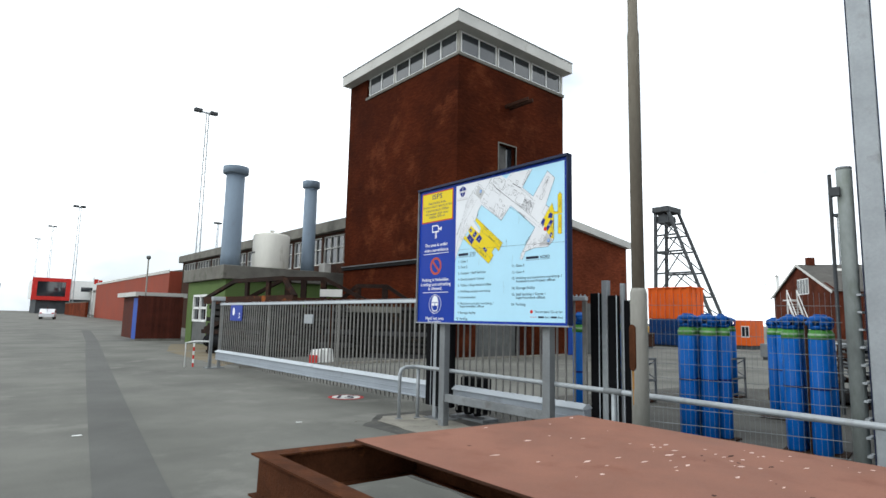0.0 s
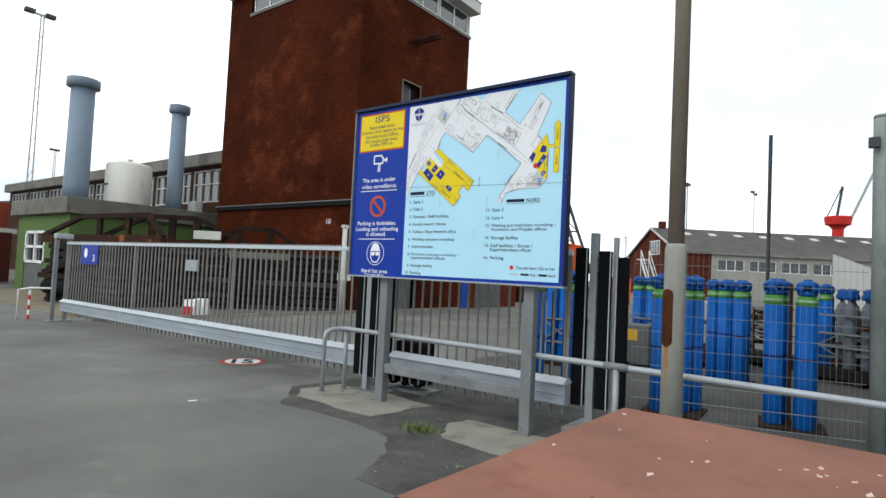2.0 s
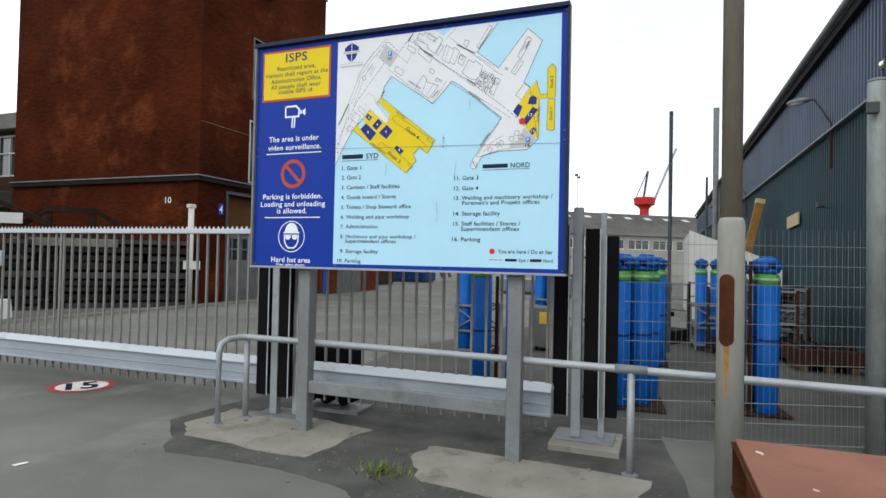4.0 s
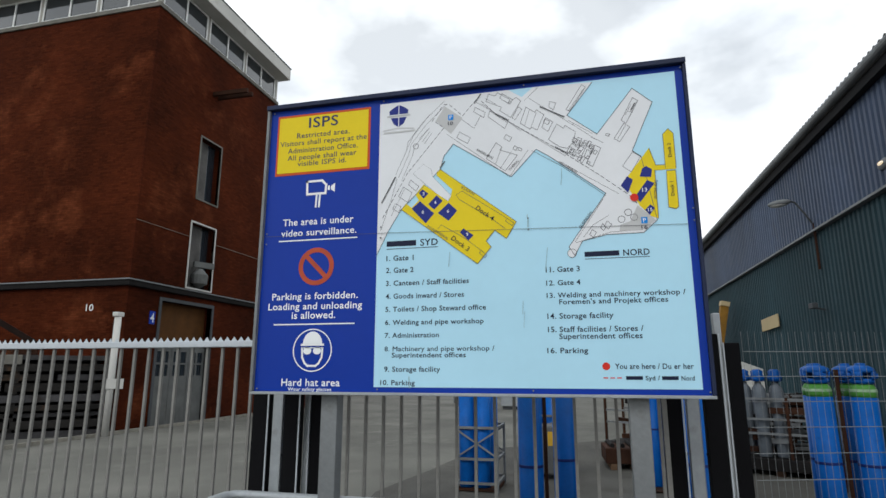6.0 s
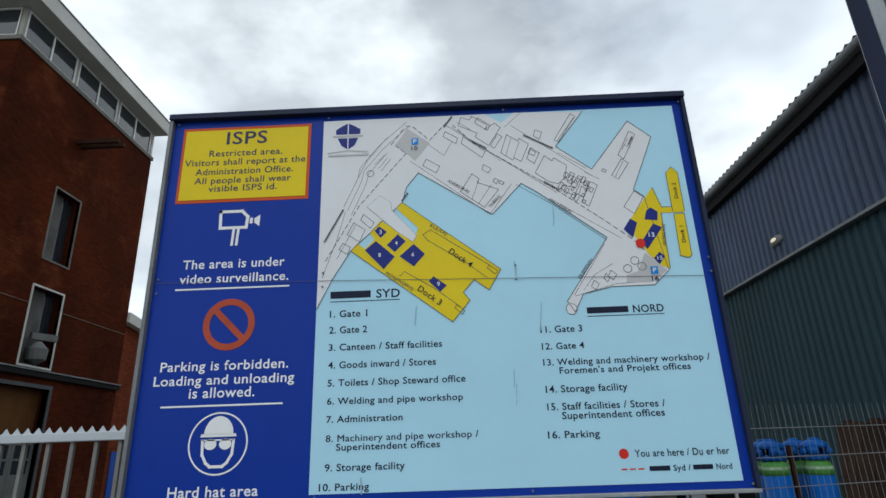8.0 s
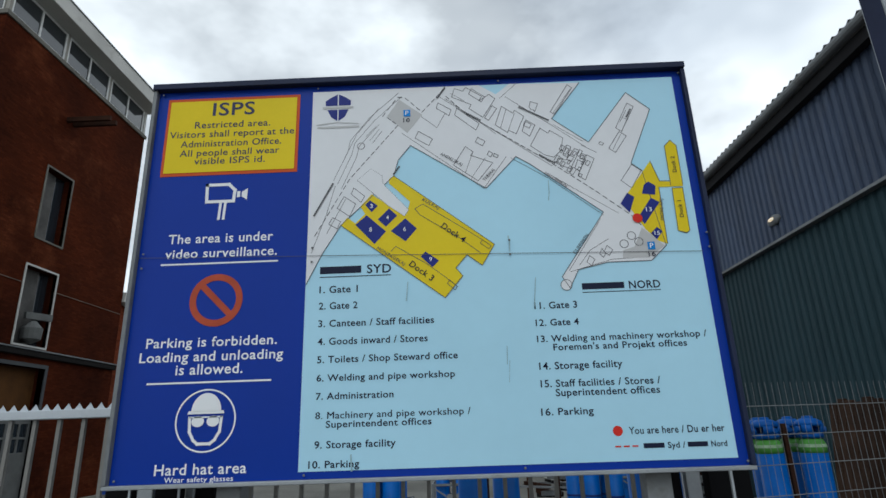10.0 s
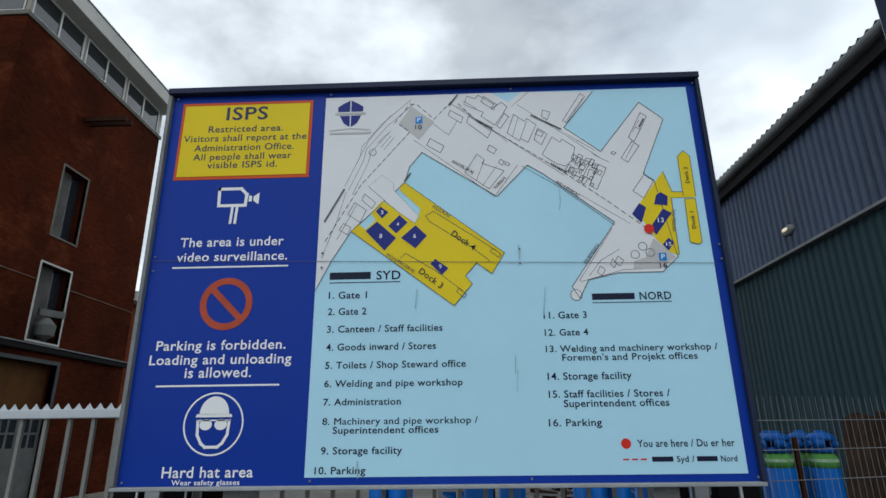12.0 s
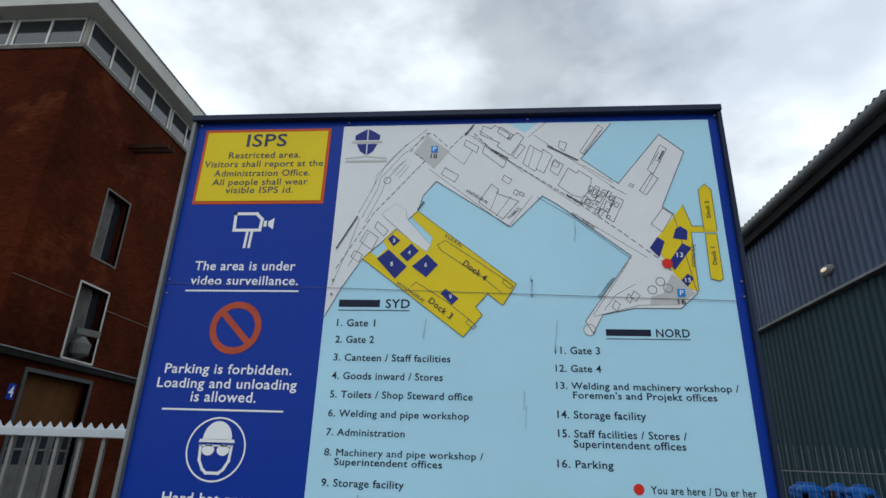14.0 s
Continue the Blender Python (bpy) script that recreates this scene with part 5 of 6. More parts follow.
for a, b, c, d in wins:
    f = B()
    for u0, u1, z0, z1 in ((a - 0.05, b + 0.05, d, d + 0.06), (a - 0.05, b + 0.05, c - 0.06, c), (a - 0.06, a, c, d), (b, b + 0.06, c, d)):
        box(f, u0, u1, TY - 0.03, TY + 0.1, z0, z1)
    w = part("window", f, OLD_CONCRETE if c > 8 else FASCIA, tower, "deep opening with a worn frame and boarded pane")
    part("boarding", box(B(), a, b - 0.45, TY + 0.3, TY + 0.34, c, d), mat("weathered_grey_boarding", (0.11, 0.105, 0.1), 0.85, var=0.35, scale=1.5, fine=20, bump=0.2), w, "weathered grey boarding")
    part("pane", box(B(), b - 0.449, b, TY + 0.3, TY + 0.34, c, d), GLASS_DARK, w)
f = B()
bar(f, (22.15, TY + 0.1, 6.0), (22.9, TY - 0.25, 6.0), 0.14, 0.22)
lathe(f, [(0.05, 5.1), (0.3, 5.25), (0.32, 5.6), (0.1, 5.85)], 14, (22.45, TY + 0.02))
part("extractor_fan", f, GREY_DOOR, tower, "grey extractor duct in the window")
# door
f = B()
for u0, u1, z0, z1 in ((door[0] - 0.12, door[0], 0, 4.5), (door[1], door[1] + 0.12, 0, 4.5), (door[0], door[1], 4.38, 4.5)):
    box(f, u0, u1, TY - 0.03, TY + 0.2, z0, z1)
dr = part("workshop_door", f, DARK_STEEL, tower, "grey folding workshop doors with small panes")
w = (door[1] - door[0]) / 3
for i in range(3):
    a, b = door[0] + i * w + 0.01, door[0] + (i + 1) * w - 0.01
    hl = [(a + 0.12, (a + b) / 2 - 0.04, 1.75, 2.15), ((a + b) / 2 + 0.04, b - 0.12, 1.75, 2.15), (a + 0.12, (a + b) / 2 - 0.04, 2.22, 2.62), ((a + b) / 2 + 0.04, b - 0.12, 2.22, 2.62)]
    part("door_leaf", holed(B(), "x", a, b, 0.03, 2.8, TY + 0.15, TY + 0.21, hl), GREY_DOOR, dr)
    for h in hl:
        part("pane", box(B(), h[0], h[1], TY + 0.175, TY + 0.185, h[2], h[3]), GLASS_DARK, dr)
part("header_board", box(B(), door[0], door[1], TY + 0.3, TY + 0.35, 2.82, 4.38), PLY, dr, "brown plywood panel over the doors")
# gutter line: ledge coloured black for the shadow under its cap
f = box(B(), TX - 0.14, TX - 0.01, TY - 0.14, TY1, 4.7, 4.895, 0.02)
box(f, TX - 0.009, 27.2, TY - 0.14, TY - 0.01, 4.7, 4.895, 0.02)
part("ledge", f, LEDGE_SHADE, tower, "narrow ledge round the tower, coloured black as shade")
f = box(B(), TX - 0.17, TX - 0.005, TY - 0.17, TY1, 4.896, 4.935)
box(f, TX - 0.004, 27.2, TY - 0.17, TY - 0.005, 4.896, 4.935)
part("ledge_cap", f, GALV_DULL, tower)
f = B()
for x in (22.25, 22.6):
    box(f, x, x + 0.12, TY - 1.6, TY + 0.1, 13.15, 13.32)
part("hoist_beam", f, RUST_DARK, tower, "pair of dark steel hoist beams")
CABLE = mat("grey_cable", (0.2, 0.15, 0.12), 0.8, var=0.3)
for u0, u1 in ((18.92, 21.61), (23.1, 27.15)):
    part("conduit", bar(B(), (u0, TY - 0.014, 6.98), (u1, TY - 0.014, 6.98), 0.013, n=6), CABLE, tower)
nb = thing("wall_notice", "small white 10 on the brick wall", "sign", AWAY @ Matrix(((0, 0, -1, TX - 0.004), (-1, 0, 0, 22.45), (0, 1, 0, 4.0), (0, 0, 0, 1))))
part("lettering", lettering("10", -0.15, 0.15, 0, 0.22, 0.002), WHITE, nb)
nb = thing("wall_notice", "small blue plate with a white 4 beside the doors", "sign", AWAY @ pose(20.1, TY - 0.012, 3.72, 90, 0, 0))
part("plate", box(B(), -0.13, 0.13, -0.2, 0.24, -0.01, 0.006), SIGN_BLUE, nb)
part("lettering", lettering("4", -0.09, 0.09, 0.02, 0.32, 0.01), SIGN_WHITE, nb)
wp = thing("bollard_post", "tall white painted steel post in the yard", "post", pose(17.5, 20.1, 0))
part("shaft", lathe(B(), [(0.1, 0), (0.1, 3.6)], 14), FASCIA, wp, smooth=True)
part("head", box(B(), -0.14, 0.14, -0.1, 0.1, 3.601, 3.74, 0.02), FASCIA, wp)
f = box(B(), -0.13, -0.115, -0.34, 0.22, 1.4, 1.7)
bmesh.ops.transform(f, matrix=Matrix.Rotation(radians(45), 4, "Z"), verts=f.verts)
part("notice", f, FASCIA, wp)

# ---- lower brick wing beyond the tower ----
wing = thing("brick_wing", "low red brick wing with a sloping white fascia", "building", AWAY)
f = B()
prism(f, [(27.21, 0.0), (34.0, 0.0), (34.0, 6.7), (27.21, 7.5)], 0, 0.4)
bmesh.ops.transform(f, matrix=Matrix(((1, 0, 0, 0), (0, 0, 1, TY + 0.2), (0, 1, 0, 0), (0, 0, 0, 1))), verts=f.verts)
bmesh.ops.recalc_face_normals(f, faces=f.faces)
part("wall", f, BRICK2, wing)
part("wall", box(B(), 33.6, 34.0, TY + 0.61, 31.0, 0, 6.7), BRICK2, wing)
part("fascia", bar(B(), (27.21, TY + 0.1, 7.72), (34.1, TY + 0.1, 6.88), 0.4, 0.42), FASCIA, wing)
part("roof", bar(B(), (27.21, 26, 7.9), (34.1, 26, 7.06), 9.6, 0.1), ROOF_GREY, wing)
part("door", box(B(), 29.2, 31.8, TY + 0.16, TY + 0.19, 0, 3.0), GREY_DOOR, wing, "wide grey door")
part("door", box(B(), 27.8, 28.4, TY + 0.16, TY + 0.19, 0, 2.4), BLUE_DOOR, wing, "narrow blue door")

# ---- long building with ribbon windows, green block ----
lb = thing("long_building", "long flat-roofed workshop with a ribbon of windows", "building", pose(-0.35, 0, -0.4))
part("wall", holed(B(), "y", 31.45, 69.6, 0.4, 8.1, 20.0, 20.4, [(31.9 + 4.7 * i, 36.3 + 4.7 * i, 5.9, 7.9) for i in range(8)]), RUST_DARK, lb)
part("wall", box(B(), 20.4, 34, 69.2, 69.6, 0, 8.1), BRICK2, lb)
part("roof", box(B(), 19.6, 34, 31.41, 70, 8.1, 8.85, 0.03), OLD_CONCRETE, lb, "stained concrete roof edge")
for i in range(8):
    a, b = 31.9 + 4.7 * i, 36.3 + 4.7 * i
    f = B()
    n = 5
    for k in range(n + 1):
        u = a + (b - a - 0.08) * k / n
        box(f, 20.05, 20.15, u, u + 0.05, 5.9, 7.9)
    box(f, 20.05, 20.14, a, b, 5.9, 5.98), box(f, 20.05, 20.14, a, b, 7.82, 7.9), box(f, 20.06, 20.13, a, b, 7.0, 7.06)
    w = part("window", f, FASCIA, lb, "white framed ribbon window")
    part("pane", box(B(), 20.16, 20.18, a, b, 5.95, 7.85), GLASS, w)
gb = thing("green_block", "low green rendered block with a concrete parapet", "building")
part("wall", holed(B(), "y", 33.6, 40.6, 0, 3.95, 12.0, 12.3, [(36.6, 39.4, 0.02, 3.12)]), GREEN, gb)
part("wall", box(B(), 12.301, 19.99, 33.6, 33.9, 0, 3.95), GREEN, gb)
part("wall", box(B(), 12.301, 19.99, 40.3, 40.6, 0, 3.95), GREEN, gb)
part("parapet", box(B(), 11.7, 19.98, 33.3, 40.9, 3.95, 4.76, 0.04), OLD_CONCRETE, gb, "thick weathered concrete parapet")
f = B()
for y_ in (36.6, 37.93, 39.26):
    box(f, 11.99, 12.12, y_, y_ + 0.14, 1.4, 3.12)
for z_ in (1.4, 2.2, 2.98):
    box(f, 11.99, 12.12, 36.6, 39.4, z_, z_ + 0.14)
dw = part("window", f, WHITE, gb, "white framed window over grey panels")
part("pane", box(B(), 12.13, 12.15, 36.6, 39.4, 1.45, 3.07), GLASS_DARK, dw)
part("panel", box(B(), 12.05, 12.12, 36.6, 39.4, 0.02, 1.39), GREY_DOOR, dw)
for (x, y_, r, top, label) in ((12.74, 35.2, 0.58, 11.05, "thick"), (17.62, 34.6, 0.43, 10.87, "thinner")):
    st = thing("chimney_stack", label + " blue-grey steel chimney stack with a wide collar", "chimney", pose(x, y_, 4.76), group="chimney stacks on the block")
    h = top - 4.76
    part("shaft", lathe(B(), [(r * 1.04, 0), (r, 0.8), (r * 0.97, h - 0.44)], 28), STACK_BLUE, st, smooth=True)
    part("collar", lathe(B(), [(r * 1.0, h - 0.5), (r * 1.33, h - 0.43), (r * 1.34, h - 0.02), (r * 1.3, h), (r * 0.9, h)], 28), STACK_BLUE, st, smooth=True)
tk = thing("storage_tank", "white round storage tank with a domed lid", "tank", pose(15.1, 34.7, 4.76))
part("shell", lathe(B(), [(1.1, 0), (1.13, 0.1), (1.13, 2.1), (1.06, 2.2)], 32), TANK_WHITE, tk, smooth=True)
part("lid", lathe(B(), [(1.05, 2.202), (0.6, 2.31), (0.1, 2.36)], 32), TANK_WHITE, tk, smooth=True)
part("vent", lathe(B(), [(0.09, 2.361), (0.09, 2.43), (0.16, 2.45), (0.16, 2.51)], 12), TANK_WHITE, tk)
part("name_bars", box(B(), -1.14, -1.07, -0.2, 0.3, 0.95, 1.05), GREY_DOOR, tk)
ac = solo("air_conditioner", box(B(), -0.25, 0.25, -0.38, 0.38, 0, 0.62, 0.03), FASCIA, "grey-white air conditioner box beside the stack", "air conditioner", pose(18.6, 34.0, 4.76))

# ---- brown board fence, shed, lamp post ----
fw = thing("board_fence", "dark red-brown wooden board fence", "fence", pose(9.5, 43.0, 0))
for i in range(15):
    part("board", box(B(), i * 0.195, i * 0.195 + 0.185, -0.03, 0.0, 0.15, 3.05), BROWN_BOARD, fw)
part("back_rail", box(B(), 0, 2.92, 0.002, 0.06, 2.6, 2.75), BROWN_BOARD, fw)
part("plinth", box(B(), 0, 2.92, -0.06, 0.06, 0, 0.149), OLD_CONCRETE, fw)
sh = thing("shed", "low shed with a white roof edge and a blue door", "shed", pose(10.35, 44.5, ground_z(44)))
part("wall", box(B(), -0.4, 2.4, 0, 5, 0, 3.0), BROWN_BOARD, sh)
part("roof", box(B(), -0.8, 2.6, -0.5, 5.4, 3.0, 3.3), FASCIA, sh)
part("door", box(B(), -0.46, -0.401, 0.0, 1.5, 0.0, 2.9), BLUE_DOOR, sh, "bright blue door")
rl = thing("street_lamp", "thin old street lamp by the brown fence", "street lamp", pose(10.1, 43.7, 0))
part("pole", pipe(B(), [(0, 0, 0), (0, 0, 5.6)], 0.05, 8), GREY_WALL, rl)
part("head", lathe(B(), [(0.08, 5.6), (0.16, 5.7), (0.12, 5.85)], 10), GREY_DOOR, rl)

# ---- rusty frames and piled steel behind the gate ----
def truss(at, foot, head, posts, label, h=1.3, chord=0.19):
    """A flat-topped truss along its own y: bottom chord and sloping ends between foot and head."""
    t = thing("rusty_truss", label, "steel truss", at, group="rusty trusses")
    part("bottom_chord", box(B(), -0.12, 0.12, foot[0], foot[1], 0, 0.36), RUST_BROWN, t, "chord with orange rust patches")
    part("top_chord", bar(B(), (0, head[0], h), (0, head[1], h), chord, chord), RUST_BLACK, t)
    for a, b in zip(foot, head):
        part("end_post", bar(B(), (0, a, 0.3), (0, b, h), 0.17, 0.17), RUST_BLACK, t)
    for k in posts:
        part("post", bar(B(), (0, k, 0.36), (0, k, h), 0.13, 0.28), RUST_BLACK, t)
    return t


RUST_BLACK = mat("blackened_rusty_steel", (0.02, 0.011, 0.008), 0.85, var=0.4, scale=1.5, fine=30, bump=0.3, stain=(0.05, 0.02, 0.01), stain_amount=0.4, stain_scale=2)
RUST_BROWN = mat("patchy_rusty_steel", (0.04, 0.016, 0.009), 0.85, var=0.4, scale=1.5, fine=30, bump=0.3, stain=(0.3, 0.09, 0.02), stain_amount=0.45, stain_scale=1.1)
truss(pose(10.7, 28.6, 2.42, 0, 0, 6), (-5.6, 3.2), (-4.6, 0.0), (-1.3, -3.3), "dark rusty steel truss lying on piled steel", 1.12)
truss(pose(13.4, 25.9, 2.42, 0, 0, 38), (-2.9, 3.3), (-0.8, 1.35), (-0.75, 0.3, 1.15), "dark rusty steel truss lying across the pile", 1.3)
truss(pose(16.3, 23.2, 2.42, 0, 0, 44), (-1.0, 2.4), (0.1, 1.6), (0.2, 1.55), "orange-brown rusty steel truss beside the tower", 1.0)
PILE = mat("dark_piled_steel", (0.026, 0.024, 0.022), 0.9, var=0.35, scale=1.2, fine=20, bump=0.2, stain=(0.06, 0.035, 0.02), stain_amount=0.35, stain_scale=1.5, rand=0.4)
PILE_GREY = mat("greyed_piled_steel", (0.06, 0.058, 0.06), 0.85, var=0.4, scale=1.0, fine=20, bump=0.2, stain=(0.028, 0.024, 0.022), stain_amount=0.5, stain_scale=1.4, rand=0.5)
rp = random.Random(21)
for (x, y_, rz, L, W) in ((11.3, 27.2, 8, 4.7, 2.4), (13.6, 26.2, 40, 5.2, 2.8), (16.6, 23.5, 46, 6.0, 2.6)):
    pt = thing("steel_pile", "tall pile of dark rusty steel sections on bearers", "steel pile", pose(x, y_, 0, 0, 0, rz), group="piles of steel")
    z = 0.0
    k = 0
    while z < 2.36:
        h = rp.uniform(0.07, 0.12) if k % 2 else rp.uniform(0.12, 0.24)
        h = min(h, 2.41 - z)
        if k % 2:
            for s in (-0.42, -0.1, 0.25, 0.45):
                part("bearer", box(B(), -W / 2, W / 2, s * L - 0.08, s * L + 0.08, z, z + h), PILE, pt)
        else:
            for s in range(5):
                a = -W / 2 + s * W / 5
                e = rp.uniform(-0.25, 0.25)
                m = rp.uniform(-0.3, 0.3) * L
                j = rp.uniform(-0.07, 0.07)
                part("section", box(B(), a + j, a + j + W / 5 - 0.06, -L / 2 + e, m, z, z + h - rp.uniform(0, 0.03)), (PILE_GREY, PILE)[(s + k // 2) % 2], pt)
                part("section", box(B(), a - j, a - j + W / 5 - 0.06, m + rp.uniform(0.03, 0.25), L / 2 + e, z, z + h), (PILE, PILE_GREY, DARK_STEEL)[s % 3], pt)
        z += h
        k += 1
    part("core", box(B(), -W / 2 + 0.5, W / 2 - 0.5, -L / 2 + 0.3, L / 2 - 0.3, 0, 2.3), SCRAP, pt)
    if L == 6.0:
        part("pale_beam", box(B(), -W / 2 - 0.12, -W / 2 - 0.01, -0.7, 2.4, 2.12, 2.4, 0.02), OLD_CONCRETE, pt, "pale grey concrete beam on the front of the pile")
bf = thing("rusty_bracket", "dark rusty triangular steel bracket by the gate post", "steel frame", pose(9.9, 27.4, 0, 0, 0, 10))
part("base_bar", box(B(), -0.15, 0.15, -1.6, 1.9, 0.95, 1.15), RUST_BLACK, bf)
part("slope_bar", bar(B(), (0, 1.75, 1.16), (0, -1.5, 1.95), 0.2, 0.2), RUST_BLACK, bf)
for a in (-1.2, 1.2):
    part("post", box(B(), -0.1, 0.1, a - 0.1, a + 0.1, 0, 0.95), RUST_BLACK, bf)
part("drum", bar(B(), (0, -0.9, 0.62), (0, 1.4, 0.62), 0.3, n=14), RUBBER, bf)
wpl = solo("white_placard", box(B(), -0.02, 0.02, -0.55, 0.55, 0, 0.34, 0.01), FASCIA, "small white placard on the rusty truss", "sign", pose(13.4, 23.72, 2.8, 0, 0, 38))
solo("placard_post", box(B(), -0.04, 0.04, -0.04, 0.04, 0, 2.795), RUST_DARK, "thin rusty post under a placard", "post", pose(13.43, 23.72, 0))
for x_, y_, rz in ((14.2, 1.5, 3), (15.6, 5.2, 4)):
    ck = thing("steel_crate", "low dark steel parts crate on the yard", "crate", pose(x_, y_ - 0.1, 0, 0, 0, rz), group="dark parts crates")
    part("tray", box(B(), -0.5, 0.5, -0.55, 0.55, 0.12, 0.42, 0.02), RUST_DARK, ck)
    for s in (-0.4, 0.0, 0.4):
        part("runner", box(B(), -0.5, 0.5, s - 0.06, s + 0.06, 0, 0.118), WOOD, ck)
    for k in range(5):
        part("part", bar(B(), (-0.4, -0.4 + 0.2 * k, 0.46), (0.4, -0.38 + 0.2 * k, 0.46), 0.045, n=8), SCRAP, ck)
rk = thing("parts_rack", "dark steel rack of scrap parts beside the cylinders", "rack", pose(15.5, 2.35, 0, 0, 0, -22))
part("base", box(B(), -0.5, 0.5, -0.95, 0.85, 0.1, 0.32, 0.02), SCRAP, rk)
for y_ in (-0.9, -0.1, 0.75):
    part("runner", box(B(), -0.5, 0.5, y_ - 0.06, y_ + 0.1, 0, 0.099), PALLET, rk)
for x_ in (-0.45, 0.45):
    for y_ in (-0.9, -0.3, 0.8):
        part("upright", box(B(), x_ - 0.025, x_ + 0.025, y_ - 0.025, y_ + 0.025, 0.321, 1.45), RUST_DARK, rk)
    for z_ in (0.75, 1.02, 1.4):
        part("side_bar", box(B(), x_ - 0.02, x_ + 0.02, -0.9, 0.8, z_, z_ + 0.04), GALV_DULL, rk)
rk_rnd = random.Random(4)
for k in range(22):
    x_, y_, z_ = rk_rnd.uniform(-0.35, 0.35), rk_rnd.uniform(-0.85, 0.1), 0.4 + 0.05 * k
    w_ = rk_rnd.uniform(0.06, 0.14)
    part("scrap_part", bar(B(), (x_ - 0.05, y_, z_), (x_ + 0.08, y_ + rk_rnd.uniform(0.2, 0.7), z_ + rk_rnd.uniform(-0.06, 0.08)), w_, w_ * 0.8), (SCRAP, RUST_DARK, GALV_DULL)[k % 3], rk)
for x_, y_, rz in ((17.2, 2.0, 8), (17.2, 4.6, -30), (18.9, 2.6, 14)):
    copy_thing(rk, pose(x_ * S, y_ * S, 0, 0, 0, rz))
grey = thing("gas_cylinder", "grey gas cylinder with a dark blue guard cap", "gas cylinder", pose(15.3, 2.6, 0.325), group="grey gas cylinders")
part("body", lathe(B(), [(0.1, 0), (0.115, 0.02), (0.115, 1.2), (0.1, 1.29), (0.05, 1.36), (0.04, 1.42)], 20), CYL_GREY, grey, smooth=True)
part("guard_cap", lathe(B(), [(0.05, 1.421), (0.11, 1.43), (0.12, 1.5), (0.09, 1.56), (0.1, 1.62), (0.04, 1.66)], 14), CAP_BLUE, grey, "dark blue guard cap", smooth=True)
for x_, y_ in ((15.62, 2.55), (15.25, 2.3), (15.55, 2.25), (15.75, 2.75)):
    copy_thing(grey, pose(x_ * S, y_ * S, 0.325 * S, 0, 0, 50 * y_))
bk = thing("barrier_blocks", "pair of white and red plastic barrier blocks", "barrier", pose(11.9, 21.5, 0, 0, 0, 35))
for k, (m_, dx) in enumerate(((WHITE, -0.42), (WHITE, 0.3))):
    f = prism(B(), [(-0.33, 0), (0.33, 0), (0.2, 0.55), (-0.22, 0.55)], -0.2, 0.2)
    bmesh.ops.transform(f, matrix=Matrix(((1, 0, 0, dx), (0, 0, -1, 0), (0, 1, 0, 0), (0, 0, 0, 1))), verts=f.verts)
    bmesh.ops.recalc_face_normals(f, faces=f.faces)
    part("block", f, m_, bk)
part("red_end", box(B(), -0.8, -0.76, -0.19, 0.19, 0, 0.34, 0.01), RED, bk)

# ---- right-hand warehouse ----
WY = 0.5
wh = thing("warehouse", "long corrugated metal warehouse, blue-grey above green-grey", "building")
X0, X1 = 8.9, 70.0


def corrugated(x0, x1, z0, z1, y, depth, pitch):
    b = B()
    x, rows = x0, []
    while x < x1:
        for dx, dy in ((0, 0), (0.3, 0), (0.42, depth), (0.85, depth)):
            rows.append((x + dx * pitch, y + dy))
        x += pitch
    prev = None
    for px, py in rows:
        cur = (b.verts.new((px, py, z0)), b.verts.new((px, py, z1)))
        if prev:
            b.faces.new((prev[0], prev[1], cur[1], cur[0]))
        prev = cur
    return b


part("upper_cladding", corrugated(X0, X1, 5.2, 7.32, WY + 0.02, 0.035, 0.19), SHEET_BLUE, wh, "blue-grey corrugated cladding")
part("lower_cladding", corrugated(X0, X1, 0.0, 5.15, WY - 0.075, 0.035, 0.2), SHEET_GREEN, wh, "green-grey sheet cladding")
part("backing_wall", box(B(), X0, X1, WY - 0.4, WY - 0.08, 0, 7.25), SHEET_GREEN, wh)
part("end_wall", box(B(), X0, X0 + 0.3, WY - 16, WY - 0.41, 0, 7.4), SHEET_GREEN, wh)
part("drip_edge", box(B(), X0, X1, WY - 0.05, WY + 0.09, 5.151, 5.199), GALV_DULL, wh)
f = B()
nx = int((X1 - X0) / 0.19)
prev = None
for i in range(nx * 2):
    x = X0 + i * 0.095
    dz = 0.07 if i % 2 else 0.0
    cur = (f.verts.new((x, WY + 0.3, 7.42 + dz)), f.verts.new((x, WY - 9, 10.26 + dz)))
    if prev:
        f.faces.new((prev[0], cur[0], cur[1], prev[1]))
    prev = cur
part("roof", f, ROOF_GREY, wh, "corrugated roof sheets with a toothed edge")
part("gutter", bar(B(), (X0, WY + 0.27, 7.36), (X1, WY + 0.27, 7.36), 0.085, n=12), GALV_DULL, wh)
# near-black strip standing in for the shade under the eave
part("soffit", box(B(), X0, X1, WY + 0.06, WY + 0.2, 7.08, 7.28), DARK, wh)
